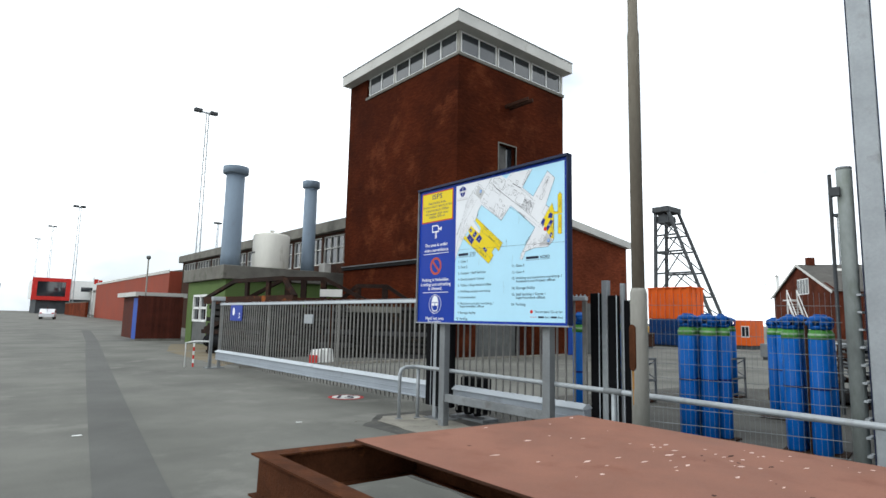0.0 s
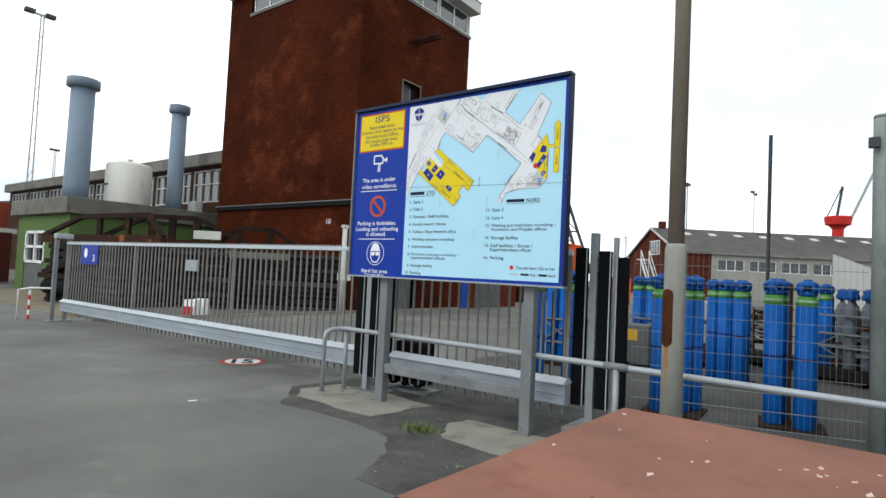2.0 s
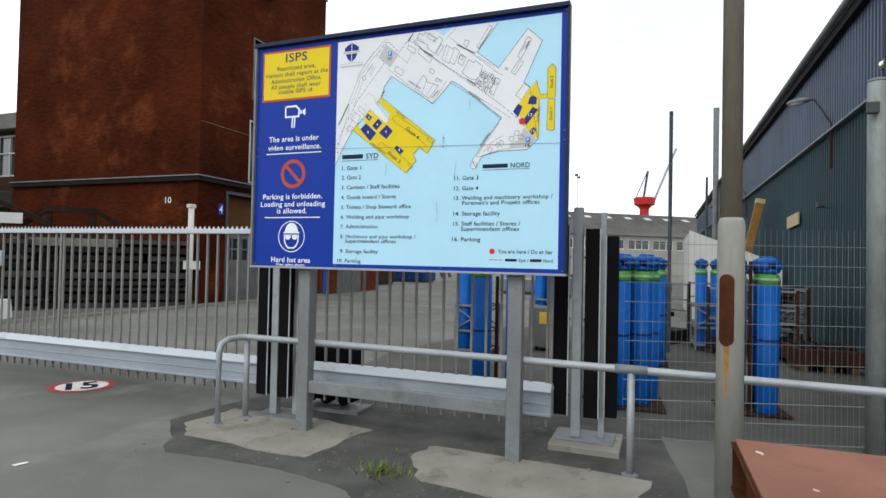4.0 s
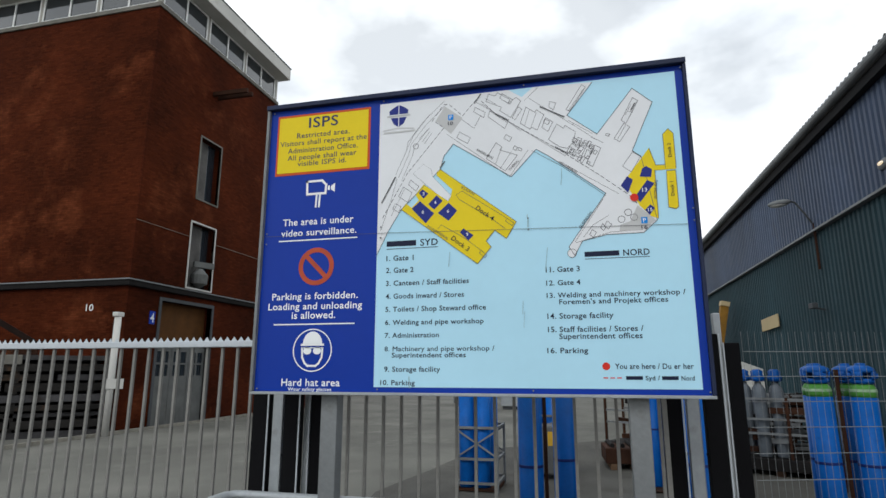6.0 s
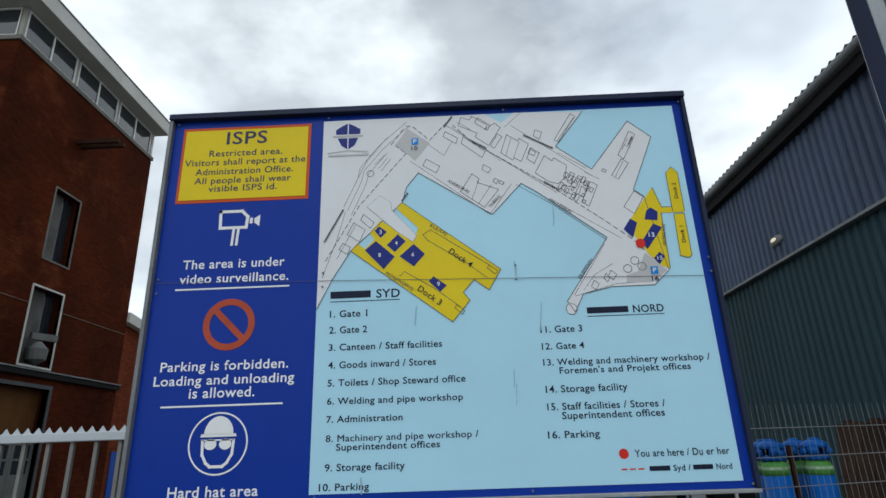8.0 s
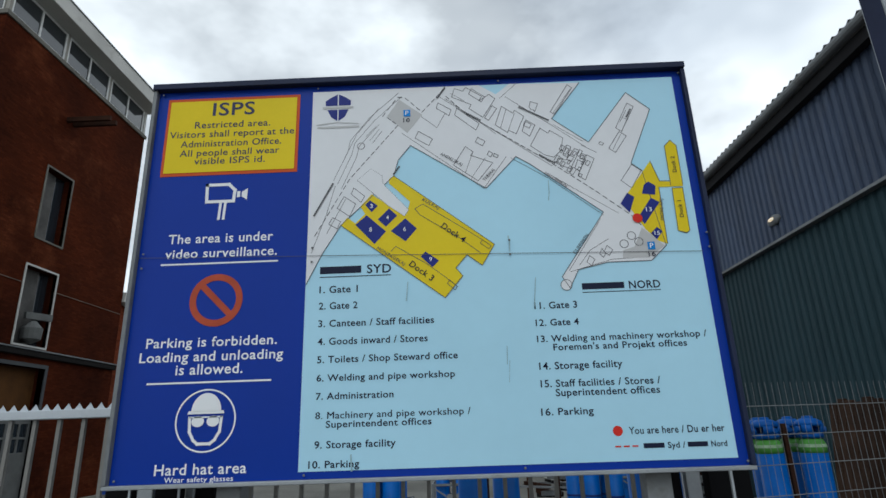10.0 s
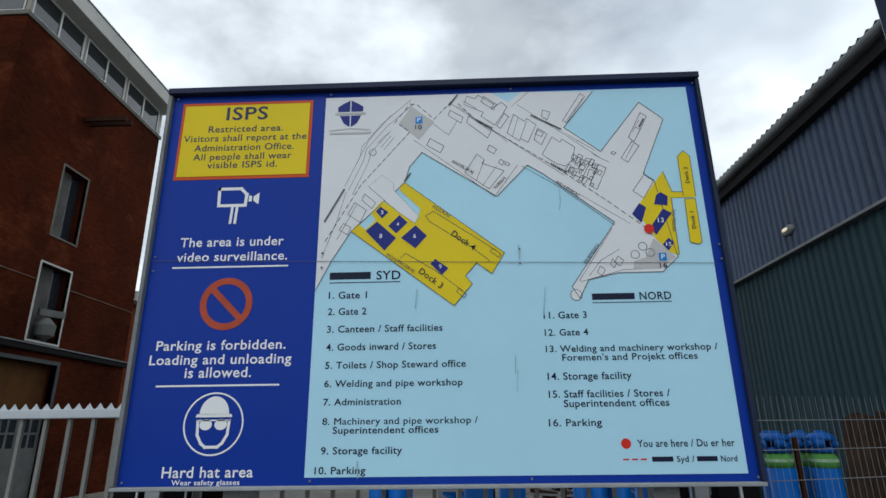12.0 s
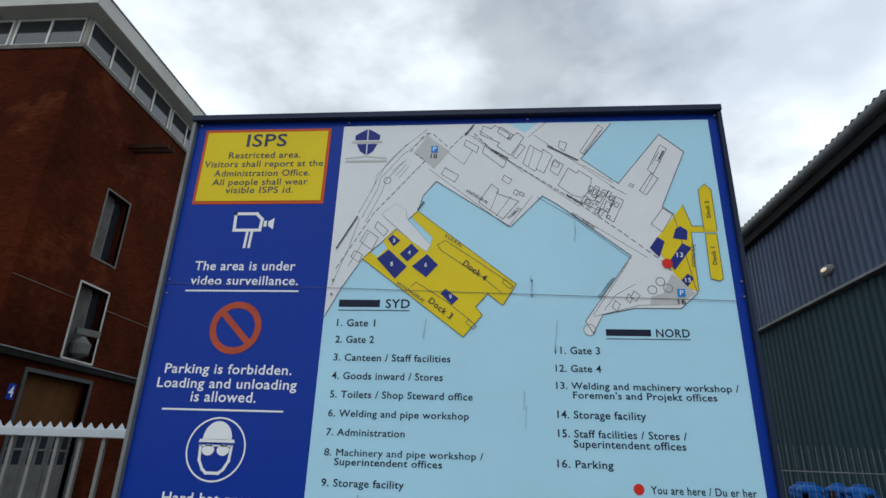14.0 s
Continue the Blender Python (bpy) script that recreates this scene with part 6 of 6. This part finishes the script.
for x in (17.2, 31.5, 44.0):
    wl = thing("wall_lamp", "grey wall lamp on a bent dark arm", "wall lamp", pose(x, WY + 0.03, 0), group="warehouse wall lamps")
    part("conduit", pipe(B(), [(0, 0.02, 4.25), (0, 0.02, 5.35)], 0.03, 8), RUST_DARK, wl)
    part("arm", pipe(B(), [(0, 0.04, 5.33), (0, 0.2, 5.62), (0, 0.36, 5.88), (0, 0.48, 5.92)], 0.024, 8), DARK_STEEL, wl)
    f = B()
    bmesh.ops.create_uvsphere(f, u_segments=14, v_segments=8, radius=1.0, matrix=pose(0, 0.69, 5.88, -8, 0, 0) @ Matrix.Diagonal((0.12, 0.27, 0.08, 1)))
    part("head", f, GALV_DULL, wl, smooth=True)
    f = B()
    bmesh.ops.create_uvsphere(f, u_segments=14, v_segments=8, radius=1.0, matrix=pose(0, 0.71, 5.845, -8, 0, 0) @ Matrix.Diagonal((0.1, 0.21, 0.065, 1)))
    part("lens", f, FASCIA, wl, smooth=True)
bl = thing("bulkhead_lamp", "small lit oval lamp on the corrugated wall", "wall lamp", pose(13.74, WY + 0.06, 5.58))
f = B()
bmesh.ops.create_uvsphere(f, u_segments=16, v_segments=8, radius=1.0, matrix=Matrix.Diagonal((0.22, 0.07, 0.1, 1)))
part("housing", f, GALV_DULL, bl, smooth=True)
f = B()
bmesh.ops.create_uvsphere(f, u_segments=12, v_segments=6, radius=1.0, matrix=pose(0, 0.045, 0.01) @ Matrix.Diagonal((0.1, 0.05, 0.035, 1)))
part("bulb", f, LAMP, bl, smooth=True)
bs = thing("board_stack", "dark weathered boards standing against the warehouse wall", "boards", pose(11.8, WY + 0.06, 0))
for k in range(7):
    f = box(B(), 0.2 * k, 0.2 * k + 0.185, 0, 0.06, 0, 2.24 + 0.03 * (k % 3), 0.008)
    bmesh.ops.transform(f, matrix=Matrix.Translation((0, 0.32, 0)) @ Matrix.Rotation(radians(7), 4, "X"), verts=f.verts)
    part("board", f, PALLET, bs)
cm = thing("wall_camera", "small dark camera on the warehouse wall", "camera", pose(17.35, WY, 3.33))
part("bracket", bar(B(), (0, 0, 0), (0, 0.25, 0.05), 0.04), DARK_STEEL, cm)
part("housing", box(B(), -0.2, 0.08, 0.2, 0.32, 0.02, 0.15, 0.02), DARK_STEEL, cm)
solo("tan_sign", box(B(), -0.8, 0.8, 0, 0.03, -0.18, 0.18), TAN, "plain tan plate on the warehouse wall", "sign", pose(21.4, WY + 0.02, 3.33, 0, 2, 0))
ye = thing("yellow_jib", "leaning dirty yellow steel jib beside the warehouse", "machine", pose(25.4, 1.08, 0))
OCHRE = mat("dirty_ochre_paint", (0.27, 0.14, 0.025), 0.7, var=0.3, scale=2, fine=20, bump=0.1, stain=(0.14, 0.08, 0.03), stain_amount=0.5, stain_scale=3)
part("jib", bar(B(), (0, 0.62, 0.3), (0, -0.22, 4.25), 0.3, 0.26), OCHRE, ye)
part("head", bar(B(), (0, -0.22, 4.26), (0, -0.26, 4.42), 0.34, 0.3), TAN, ye)
part("foot", box(B(), -0.4, 0.4, 0.3, 1.0, 0, 0.35, 0.03), DARK_STEEL, ye)
ln = thing("lean_to", "pale corrugated lean-to shed beside the warehouse", "shed", pose(24.0, 0.6, 0))
f = B()
x, prev, k = 0.0, None, 0
while x < 6.0:
    z1 = 3.2 - 1.2 * (1 - x / 6.0)
    cur = (f.verts.new((-x * 0 + x * 0.33 - 2, 2.6 * (x / 6.0) + 0.1 + (0.04 if k % 2 else 0), 0)), f.verts.new((x * 0.33 - 2, 2.6 * (x / 6.0) + 0.1 + (0.04 if k % 2 else 0), z1)))
    if prev:
        f.faces.new((prev[0], cur[0], cur[1], prev[1]))
    prev, x, k = cur, x + 0.1, k + 1
part("sheeting", f, SHEET_WHITE, ln)
part("side", box(B(), 0.0, 6, 2.6, 2.66, 0, 3.15), SHEET_WHITE, ln)
for x, y_, h, r_, c in ((42.0, 1.0, 12.1, 0.18, GALV_DULL), (43.0, 1.45, 7.8, 0.08, DARK_STEEL)):
    solo("vent_pipe", pipe(B(), [(0, 0, 0), (0, 0, h)], r_, 12), c, "tall thin vent pipe by the warehouse", "pipe", pose(x, y_, 0), group="vent pipes")
part("pipe_stay", bar(B(), (42, WY + 0.06, 7.0), (42, 0.85, 7.0), 0.06), DARK_STEEL, wh)
part("downpipe", bar(B(), (43.0, WY + 0.12, 0), (43.0, WY + 0.12, 7.7), 0.09, n=10), GALV_DULL, wh)

# ---- far yard: containers, crane, brick house ----
ct = thing("orange_skip", "open orange steel skip with ribs on a blue container", "container", pose(46.0, 24.65, 2.32))
part("body", box(B(), 0, 2.3, -1.87, 1.87, 0, 2.55, 0.03), ORANGE, ct)
part("rim", box(B(), -0.12, 2.35, -1.95, 1.95, 2.551, 2.65, 0.02), ORANGE, ct)
for k in range(6):
    part("rib", box(B(), -0.1, -0.002, -1.8 + 0.7 * k, -1.66 + 0.7 * k, 0, 2.55), ORANGE, ct)
for k in range(3):
    part("rib", box(B(), 0.15 + 0.8 * k, 0.3 + 0.8 * k, -1.95, -1.872, 0, 2.55), ORANGE, ct)
DEEP_BLUE = mat("dark_blue_container_paint", (0.012, 0.05, 0.17), 0.55, var=0.2, scale=1.0, fine=15, bump=0.05, stain=(0.03, 0.03, 0.05), stain_amount=0.4)
bc = thing("blue_container", "dark blue ribbed steel container in the yard", "container", pose(46.0, 24.65, 0))
part("body", box(B(), 0, 2.4, -1.87, 1.87, 0.14, 2.31), DEEP_BLUE, bc)
for k in range(9):
    part("rib", box(B(), -0.09, -0.001, -1.85 + 0.43 * k, -1.68 + 0.43 * k, 0.2, 2.28), DEEP_BLUE, bc)
part("skid", box(B(), 0.1, 2.3, -1.7, 1.7, 0, 0.139), DARK_STEEL, bc)
oc = thing("orange_cabin", "small orange site cabin with a white window", "cabin", pose(48.0, 19.6, 0))
part("body", box(B(), 0, 2.4, -0.66, 0.7, 0.3, 2.3, 0.03), ORANGE, oc)
wn = part("window", box(B(), -0.03, -0.001, -0.5, 0.1, 0.95, 1.85), WHITE, oc)
for k in range(2):
    part("pane", box(B(), -0.035, -0.031, -0.45 + 0.27 * k, -0.22 + 0.27 * k, 1.02, 1.78), GLASS_DARK, wn)
part("skid", box(B(), 0.1, 2.3, -0.6, 0.65, 0, 0.299), DARK_STEEL, oc)
for k, (x, y_, w, d, h, m_) in enumerate(((36, 12.2, 3, 2.0, 0.9, GALV_DULL), (44, 11.0, 2.4, 1.6, 1.1, GREY_DOOR), (50, 31, 4, 3, 1.6, YELLOW), (52, 35, 3, 2, 2.2, RED), (45, 29, 2.5, 2.5, 1.2, RUST_DARK), (55, 38, 5, 3, 2.4, DARK_STEEL), (40, 24, 2.6, 1.3, 1.2, RUST_DARK), (33, 9.5, 1.8, 1.4, 1.1, GALV))):
    c = thing("equipment_crate", "far crate of yard equipment", "crate", pose(x, y_, 0), group="crates in the far yard")
    part("body", box(B(), -w / 2, w / 2, -d / 2, d / 2, 0.15, h, 0.04), m_, c)
    part("skid", box(B(), -w / 2 + 0.1, w / 2 - 0.1, -d / 2 + 0.1, d / 2 - 0.1, 0, 0.149), DARK_STEEL, c)
# lattice crane
lc = thing("lattice_crane", "dark steel lattice crane frame", "crane", pose(60, 30.4, 0) @ Matrix.Diagonal((1, 1, 0.935, 1)))
fy = lambda side, z: (3.4 if side else -3.0 + 4.3 * (z / 15.7) ** 1.0 + (0.9 if z > 14 else 0))
for x in (0.0, 2.4):
    part("rear_leg", bar(B(), (x, 3.4, 0), (x, 3.1, 15.7), 0.3), DARK_STEEL, lc)
    part("front_leg", bar(B(), (x, -3.9, 0), (x, 1.6, 15.5), 0.28), DARK_STEEL, lc)
    lv = [3.0, 5.2, 8.0, 10.6, 12.6, 14.2]
    for i, z in enumerate(lv):
        a = -3.9 + 5.5 * z / 15.5
        part("tie", bar(B(), (x, a, z), (x, 3.3, z), 0.2), DARK_STEEL, lc)
        if i < len(lv) - 1:
            z2 = lv[i + 1]
            a2 = -3.9 + 5.5 * z2 / 15.5
            part("brace", bar(B(), (x, a, z), (x, (a2 + 3.3) / 2, z2), 0.11), DARK_STEEL, lc)
            part("brace", bar(B(), (x, 3.3, z), (x, (a2 + 3.3) / 2, z2), 0.11), DARK_STEEL, lc)
for z in (5.2, 10.6, 15.4):
    part("cross_tie", bar(B(), (0, 3.2, z), (2.4, 3.2, z), 0.25), DARK_STEEL, lc)
part("sheave_head", box(B(), -0.3, 2.7, 1.4, 3.4, 15.4, 16.1, 0.1), DARK_STEEL, lc)
part("pulley", bar(B(), (0.2, 2.4, 14.6), (2.0, 2.4, 14.6), 0.7, n=14), DARK_STEEL, lc)
# brick house with long roof
HOUSE = Matrix.Translation((98.0, 27.0, 0)) @ Matrix.Rotation(radians(-53.1), 4, "Z")
BROWN_BRICK = brick_mat("brown_brick", (0.115, 0.034, 0.02), (0.08, 0.024, 0.015), (0.82, 0.77, 0.72), (0.09, 0.027, 0.017))
hs = thing("brick_house", "brick gabled workshop with a long grey roof and a chimney", "building", HOUSE)
GW, HL, EV, RG = 25.8, 75.0, 7.4, 12.2
f = prism(B(), [(0, 0), (GW, 0), (GW, EV), (GW / 2, RG), (0, EV)], -0.4, 0)
bmesh.ops.transform(f, matrix=Matrix(((0, 0, -1, 0), (1, 0, 0, 0), (0, 1, 0, 0), (0, 0, 0, 1))), verts=f.verts)
bmesh.ops.recalc_face_normals(f, faces=f.faces)
part("wall", f, BROWN_BRICK, hs)
part("wall", holed(B(), "x", 0.41, 5.0, 0, EV, 0, 0.4, []), BROWN_BRICK, hs)
part("wall", holed(B(), "x", 5.01, HL, 0, EV, 0, 0.4, [(6 + 5.2 * i, 10.4 + 5.2 * i, 4.6, 6.4) for i in range(12)]), GREY_WALL, hs)
for i in range(12):
    a = 6 + 5.2 * i
    f = B()
    for k in range(4):
        box(f, a + k * 1.43, a + k * 1.43 + 0.11, 0.1, 0.2, 4.6, 6.4)
    box(f, a, a + 4.4, 0.1, 0.2, 4.6, 4.7), box(f, a, a + 4.4, 0.1, 0.2, 6.3, 6.4)
    w = part("window", f, WHITE, hs)
    part("pane", box(B(), a, a + 4.4, 0.21, 0.23, 4.6, 6.4), GLASS_DARK, w)
for s in (0, 1):
    f = B()
    y_a, y_b = (-0.5, GW / 2) if not s else (GW + 0.5, GW / 2)
    z_a = EV - 0.25
    vs = [(-0.5, y_a, z_a), (HL, y_a, z_a), (HL, y_b, RG + 0.15), (-0.5, y_b, RG + 0.15)]
    f.faces.new([f.verts.new(v) for v in vs])
    bmesh.ops.solidify(f, geom=f.faces[:], thickness=0.15)
    part("roof", f, ROOF_GREY, hs)
for i in range(11):
    f = bar(B(), (5 + 4.6 * i, 9.2, 10.95), (5 + 4.6 * i, 10.4, 11.4), 1.3, 0.14)
    part("skylight", f, FASCIA, hs)
part("verge_board", bar(B(), (-0.45, -0.4, EV - 0.35), (-0.45, GW / 2, RG), 0.1, 0.35), FASCIA, hs)
part("verge_board", bar(B(), (-0.45, GW + 0.4, EV - 0.35), (-0.45, GW / 2, RG), 0.1, 0.35), FASCIA, hs)
part("chimney", box(B(), 1.2, 2.3, GW / 2 - 0.55, GW / 2 + 0.55, 11.6, 13.5), BROWN_BRICK, hs)
wn = part("window", box(B(), -0.06, 0.0, GW / 2 - 3.8, GW / 2 + 1.0, 7.2, 9.8), WHITE, hs)
for k in range(4):
    part("pane", box(B(), -0.09, -0.061, GW / 2 - 3.65 + 1.2 * k, GW / 2 - 2.7 + 1.2 * k, 7.35, 9.65), GLASS, wn)
es = thing("steel_stair", "white steel outside stair on the gable", "stairs", HOUSE @ pose(-2.2, 9.0, 0, 0, 0, 0) @ Matrix.Scale(1.5, 4))
for s in (0, 1.0):
    part("stringer", bar(B(), (s, -1.5, 0), (s, 2.2, 4.2), 0.12, 0.25), WHITE, es)
    part("handrail", bar(B(), (s, -1.5, 1.1), (s, 2.2, 5.3), 0.08), WHITE, es)
    part("post", bar(B(), (s, 2.2, 0), (s, 2.2, 5.3), 0.1), WHITE, es)
for k in range(14):
    part("tread", box(B(), 0, 1.0, -1.5 + 0.26 * k, -1.25 + 0.26 * k, 0.3 * k + 0.1, 0.3 * k + 0.14), WHITE, es)
part("landing", box(B(), 0, 1.0, 2.2, 3.6, 4.15, 4.25), WHITE, es)
# tall thin pole in the yard
solo("flag_pole", pipe(B(), [(0, 0, 0), (0, 0, 5.3)], 0.04, 8), DARK_STEEL, "tall dark blue pole in the yard", "pole", pose(15.0, 4.08, 0))


def flood_mast(x, y, h, arm, label):
    m_ = thing("floodlight_mast", label, "floodlight mast", pose(x, y, ground_z(y)), group="floodlight masts")
    for s in (-0.3, 0.3):
        part("leg", bar(B(), (s, 0, 0), (s * 0.5, 0, h), 0.13), GALV, m_)
    for k in range(int(h / 2.0)):
        part("rung", bar(B(), (-0.28, 0, 2.0 * k), (0.28, 0, 2.0 * k + 1.2), 0.05), GALV, m_)
    part("cross_arm", bar(B(), (-arm, 0, h), (arm, 0, h), 0.22), GALV, m_)
    for s in (-arm, arm * 0.6):
        part("floodlight", box(B(), s - 0.5, s + 0.5, -0.4, 0.4, h - 0.1, h + 0.35, 0.05), DARK_STEEL, m_)
    return m_


for x, y, h, a in ((24.3, 80, 29.2, 1.3), (18.1, 140, 22.5, 0.8), (20.5, 210, 26, 0.8), (23.5, 290, 30, 0.7), (50, 150, 24, 0.6), (115, 30.5, 21.0, 0.6), (150, 24.3, 24, 2.6), (5.5, 175, 14, 0.6)):
    flood_mast(x, y, h, a, "slender lattice floodlight mast in the far harbour")
wtb = thing("wind_turbine", "far white wind turbine", "wind turbine", pose(420, 148, 0))
part("tower", pipe(B(), [(0, 0, 0), (0, 0, 36)], 1.0, 10), WHITE, wtb)
for a in (10, 130, 250):
    part("blade", bar(B(), (-1.2, 0, 36), (-1.2, 16 * math.sin(radians(a)), 36 + 16 * math.cos(radians(a))), 0.9, 0.3), WHITE, wtb)
rcn = thing("harbour_crane", "far red harbour crane with a thin jib", "crane", pose(150, 8.1, -1.45))
part("column", lathe(B(), [(1.2, 0), (1.1, 17), (1.6, 17.6)], 16), RED, rcn)
part("platform", lathe(B(), [(1.4, 17.61), (2.4, 18.0), (2.6, 19.6), (2.4, 19.8)], 20), RED, rcn)
part("mast", bar(B(), (0, 0.2, 19.8), (0, -0.7, 26.3), 0.5), DARK_STEEL, rcn)
part("stay", bar(B(), (0, 2.0, 19.8), (0, -0.6, 26.2), 0.2), DARK_STEEL, rcn)
part("jib", bar(B(), (0, -2.0, 18.5), (0, -7.1, 31.6), 0.5), GALV, rcn)
far = thing("harbour_sheds", "low grey harbour sheds on the far side", "building", pose(190, 30, 0))
part("hall", box(B(), 0, 30, -40, 14, 0, 6.0), GREY_WALL, far)
part("roof", box(B(), -0.5, 30.5, -40.5, 14.5, 6.0, 6.6), ROOF_GREY, far)

# ---- far end of the road ----
rw_ = thing("red_warehouse", "long red sheet-clad warehouse along the road", "building", pose(18.9, 72.0, -0.55))
part("wall", box(B(), 0, 0.4, 0, 46, 0.0, 7.4), RED_SHEET, rw_)
part("end_wall", box(B(), 0.41, 24, 0, 0.4, 0.0, 7.4), RED_SHEET, rw_)
f = prism(B(), [(0, 7.4), (24, 7.4), (12, 9.6)], 0, 46)
bmesh.ops.transform(f, matrix=Matrix(((1, 0, 0, 0), (0, 0, 1, 0), (0, 1, 0, 0), (0, 0, 0, 1))), verts=f.verts)
bmesh.ops.recalc_face_normals(f, faces=f.faces)
part("roof", f, ROOF_GREY, rw_)
part("eave_trim", box(B(), -0.1, -0.001, -0.1, 46.1, 7.2, 7.55), FASCIA, rw_)
lw = thing("red_wall", "low red brick boundary wall", "wall", pose(17.5, 118, ground_z(118)))
part("wall", box(B(), 0, 0.4, 0, 25, 0, 2.6), BRICK2, lw)
part("coping", box(B(), -0.05, 0.45, 0, 25, 2.6, 2.75), OLD_CONCRETE, lw)
wb = thing("white_building", "modern white building with a red framed window", "building", pose(12.0, 150.0, ground_z(150)))
part("upper_storey", box(B(), 0.5, 14, 0, 14, 3.2, 7.4), WHITE, wb)
part("ground_storey", box(B(), 1.0, 13.5, 0.6, 13, 0, 3.19), DARK_STEEL, wb)
f = B()
for u0, u1, z0, z1 in ((0, 7, 2.9, 3.7), (0, 7, 6.9, 7.7), (0, 0.9, 3.7, 6.9), (6.1, 7, 3.7, 6.9)):
    box(f, u0, u1, -0.6, -0.01, z0, z1)
rd = part("red_frame", f, RED, wb, "thick red window frame")
part("pane", box(B(), 0.9, 6.1, -0.2, -0.1, 3.7, 6.9), GLASS_DARK, rd)
part("window", box(B(), 9, 11.4, -0.05, -0.01, 5.0, 6.0), GLASS_DARK, wb)
gw = thing("grey_hall", "low pale grey hall at the road's end", "building", pose(23.0, 135.0, ground_z(135)))
part("hall", box(B(), 0, 16, 0, 30, 0, 5.2), SHEET_WHITE, gw)
part("roof", box(B(), -0.3, 16.3, -0.3, 30.3, 5.2, 5.5), ROOF_GREY, gw)
gl = thing("grey_hall", "grey halls far down the road", "building", pose(-5.0, 215.0, ground_z(200)))
part("hall", box(B(), -14, 14, 0, 30, 0, 7.0), GREY_WALL, gl)
part("roof", box(B(), -14.5, 14.5, -0.5, 30.5, 7.0, 8.2), ROOF_GREY, gl)
part("door", box(B(), 3, 9, -0.1, -0.01, 0, 2.5), WHITE, gl)
for k, y_ in enumerate((122, 125)):
    fl = thing("flag", "red flag on a short pole", "flag", pose(19.0 + 1.2 * k, y_, ground_z(122)), group="red flags")
    part("pole", bar(B(), (0, 0, 0), (0, 0, 7.2), 0.08, n=6), WHITE, fl)
    part("cloth", prism(B(), [(0, 0), (0.5, 0.1), (0.75, 0.14), (0, 0.04)], 6.0, 6.9), RED, fl)
car = thing("white_car", "white parked hatchback on the road", "car", pose(10.3, 100, ground_z(100), 0, 0, 80))
f = prism(B(), [(-2.1, 0.35), (2.1, 0.35), (2.15, 0.75), (1.3, 0.9), (0.55, 1.42), (-1.2, 1.46), (-1.95, 0.95), (-2.15, 0.8)], -0.88, 0.88)
bmesh.ops.transform(f, matrix=Matrix(((1, 0, 0, 0), (0, 0, -1, 0), (0, 1, 0, 0), (0, 0, 0, 1))), verts=f.verts)
bmesh.ops.recalc_face_normals(f, faces=f.faces)
part("body", f, CAR_WHITE, car)
part("rear_window", bar(B(), (-1.85, 0, 1.05), (-1.38, 0, 1.36), 0.03, 1.4), GLASS_DARK, car)
for s in (-0.889, 0.889):
    part("side_window", prism(B(), [(-1.5, -0.008), (0.9, -0.008), (0.9, 0.008), (-1.5, 0.008)], 0.98, 1.32), GLASS_DARK, car).location = (0, s, 0)
for x in (-1.35, 1.35):
    for s in (-0.8, 0.8):
        w = part("wheel", bar(B(), (x, s - 0.1, 0.33), (x, s + 0.1, 0.33), 0.33, n=18), RUBBER, car)
        part("rim", bar(B(), (x, s - 0.105, 0.33), (x, s + 0.105, 0.33), 0.2, n=12), GALV, w)
for s in (-0.7, 0.7):
    part("tail_light", box(B(), -2.17, -2.1, s - 0.15, s + 0.15, 0.8, 0.95), RED, car)
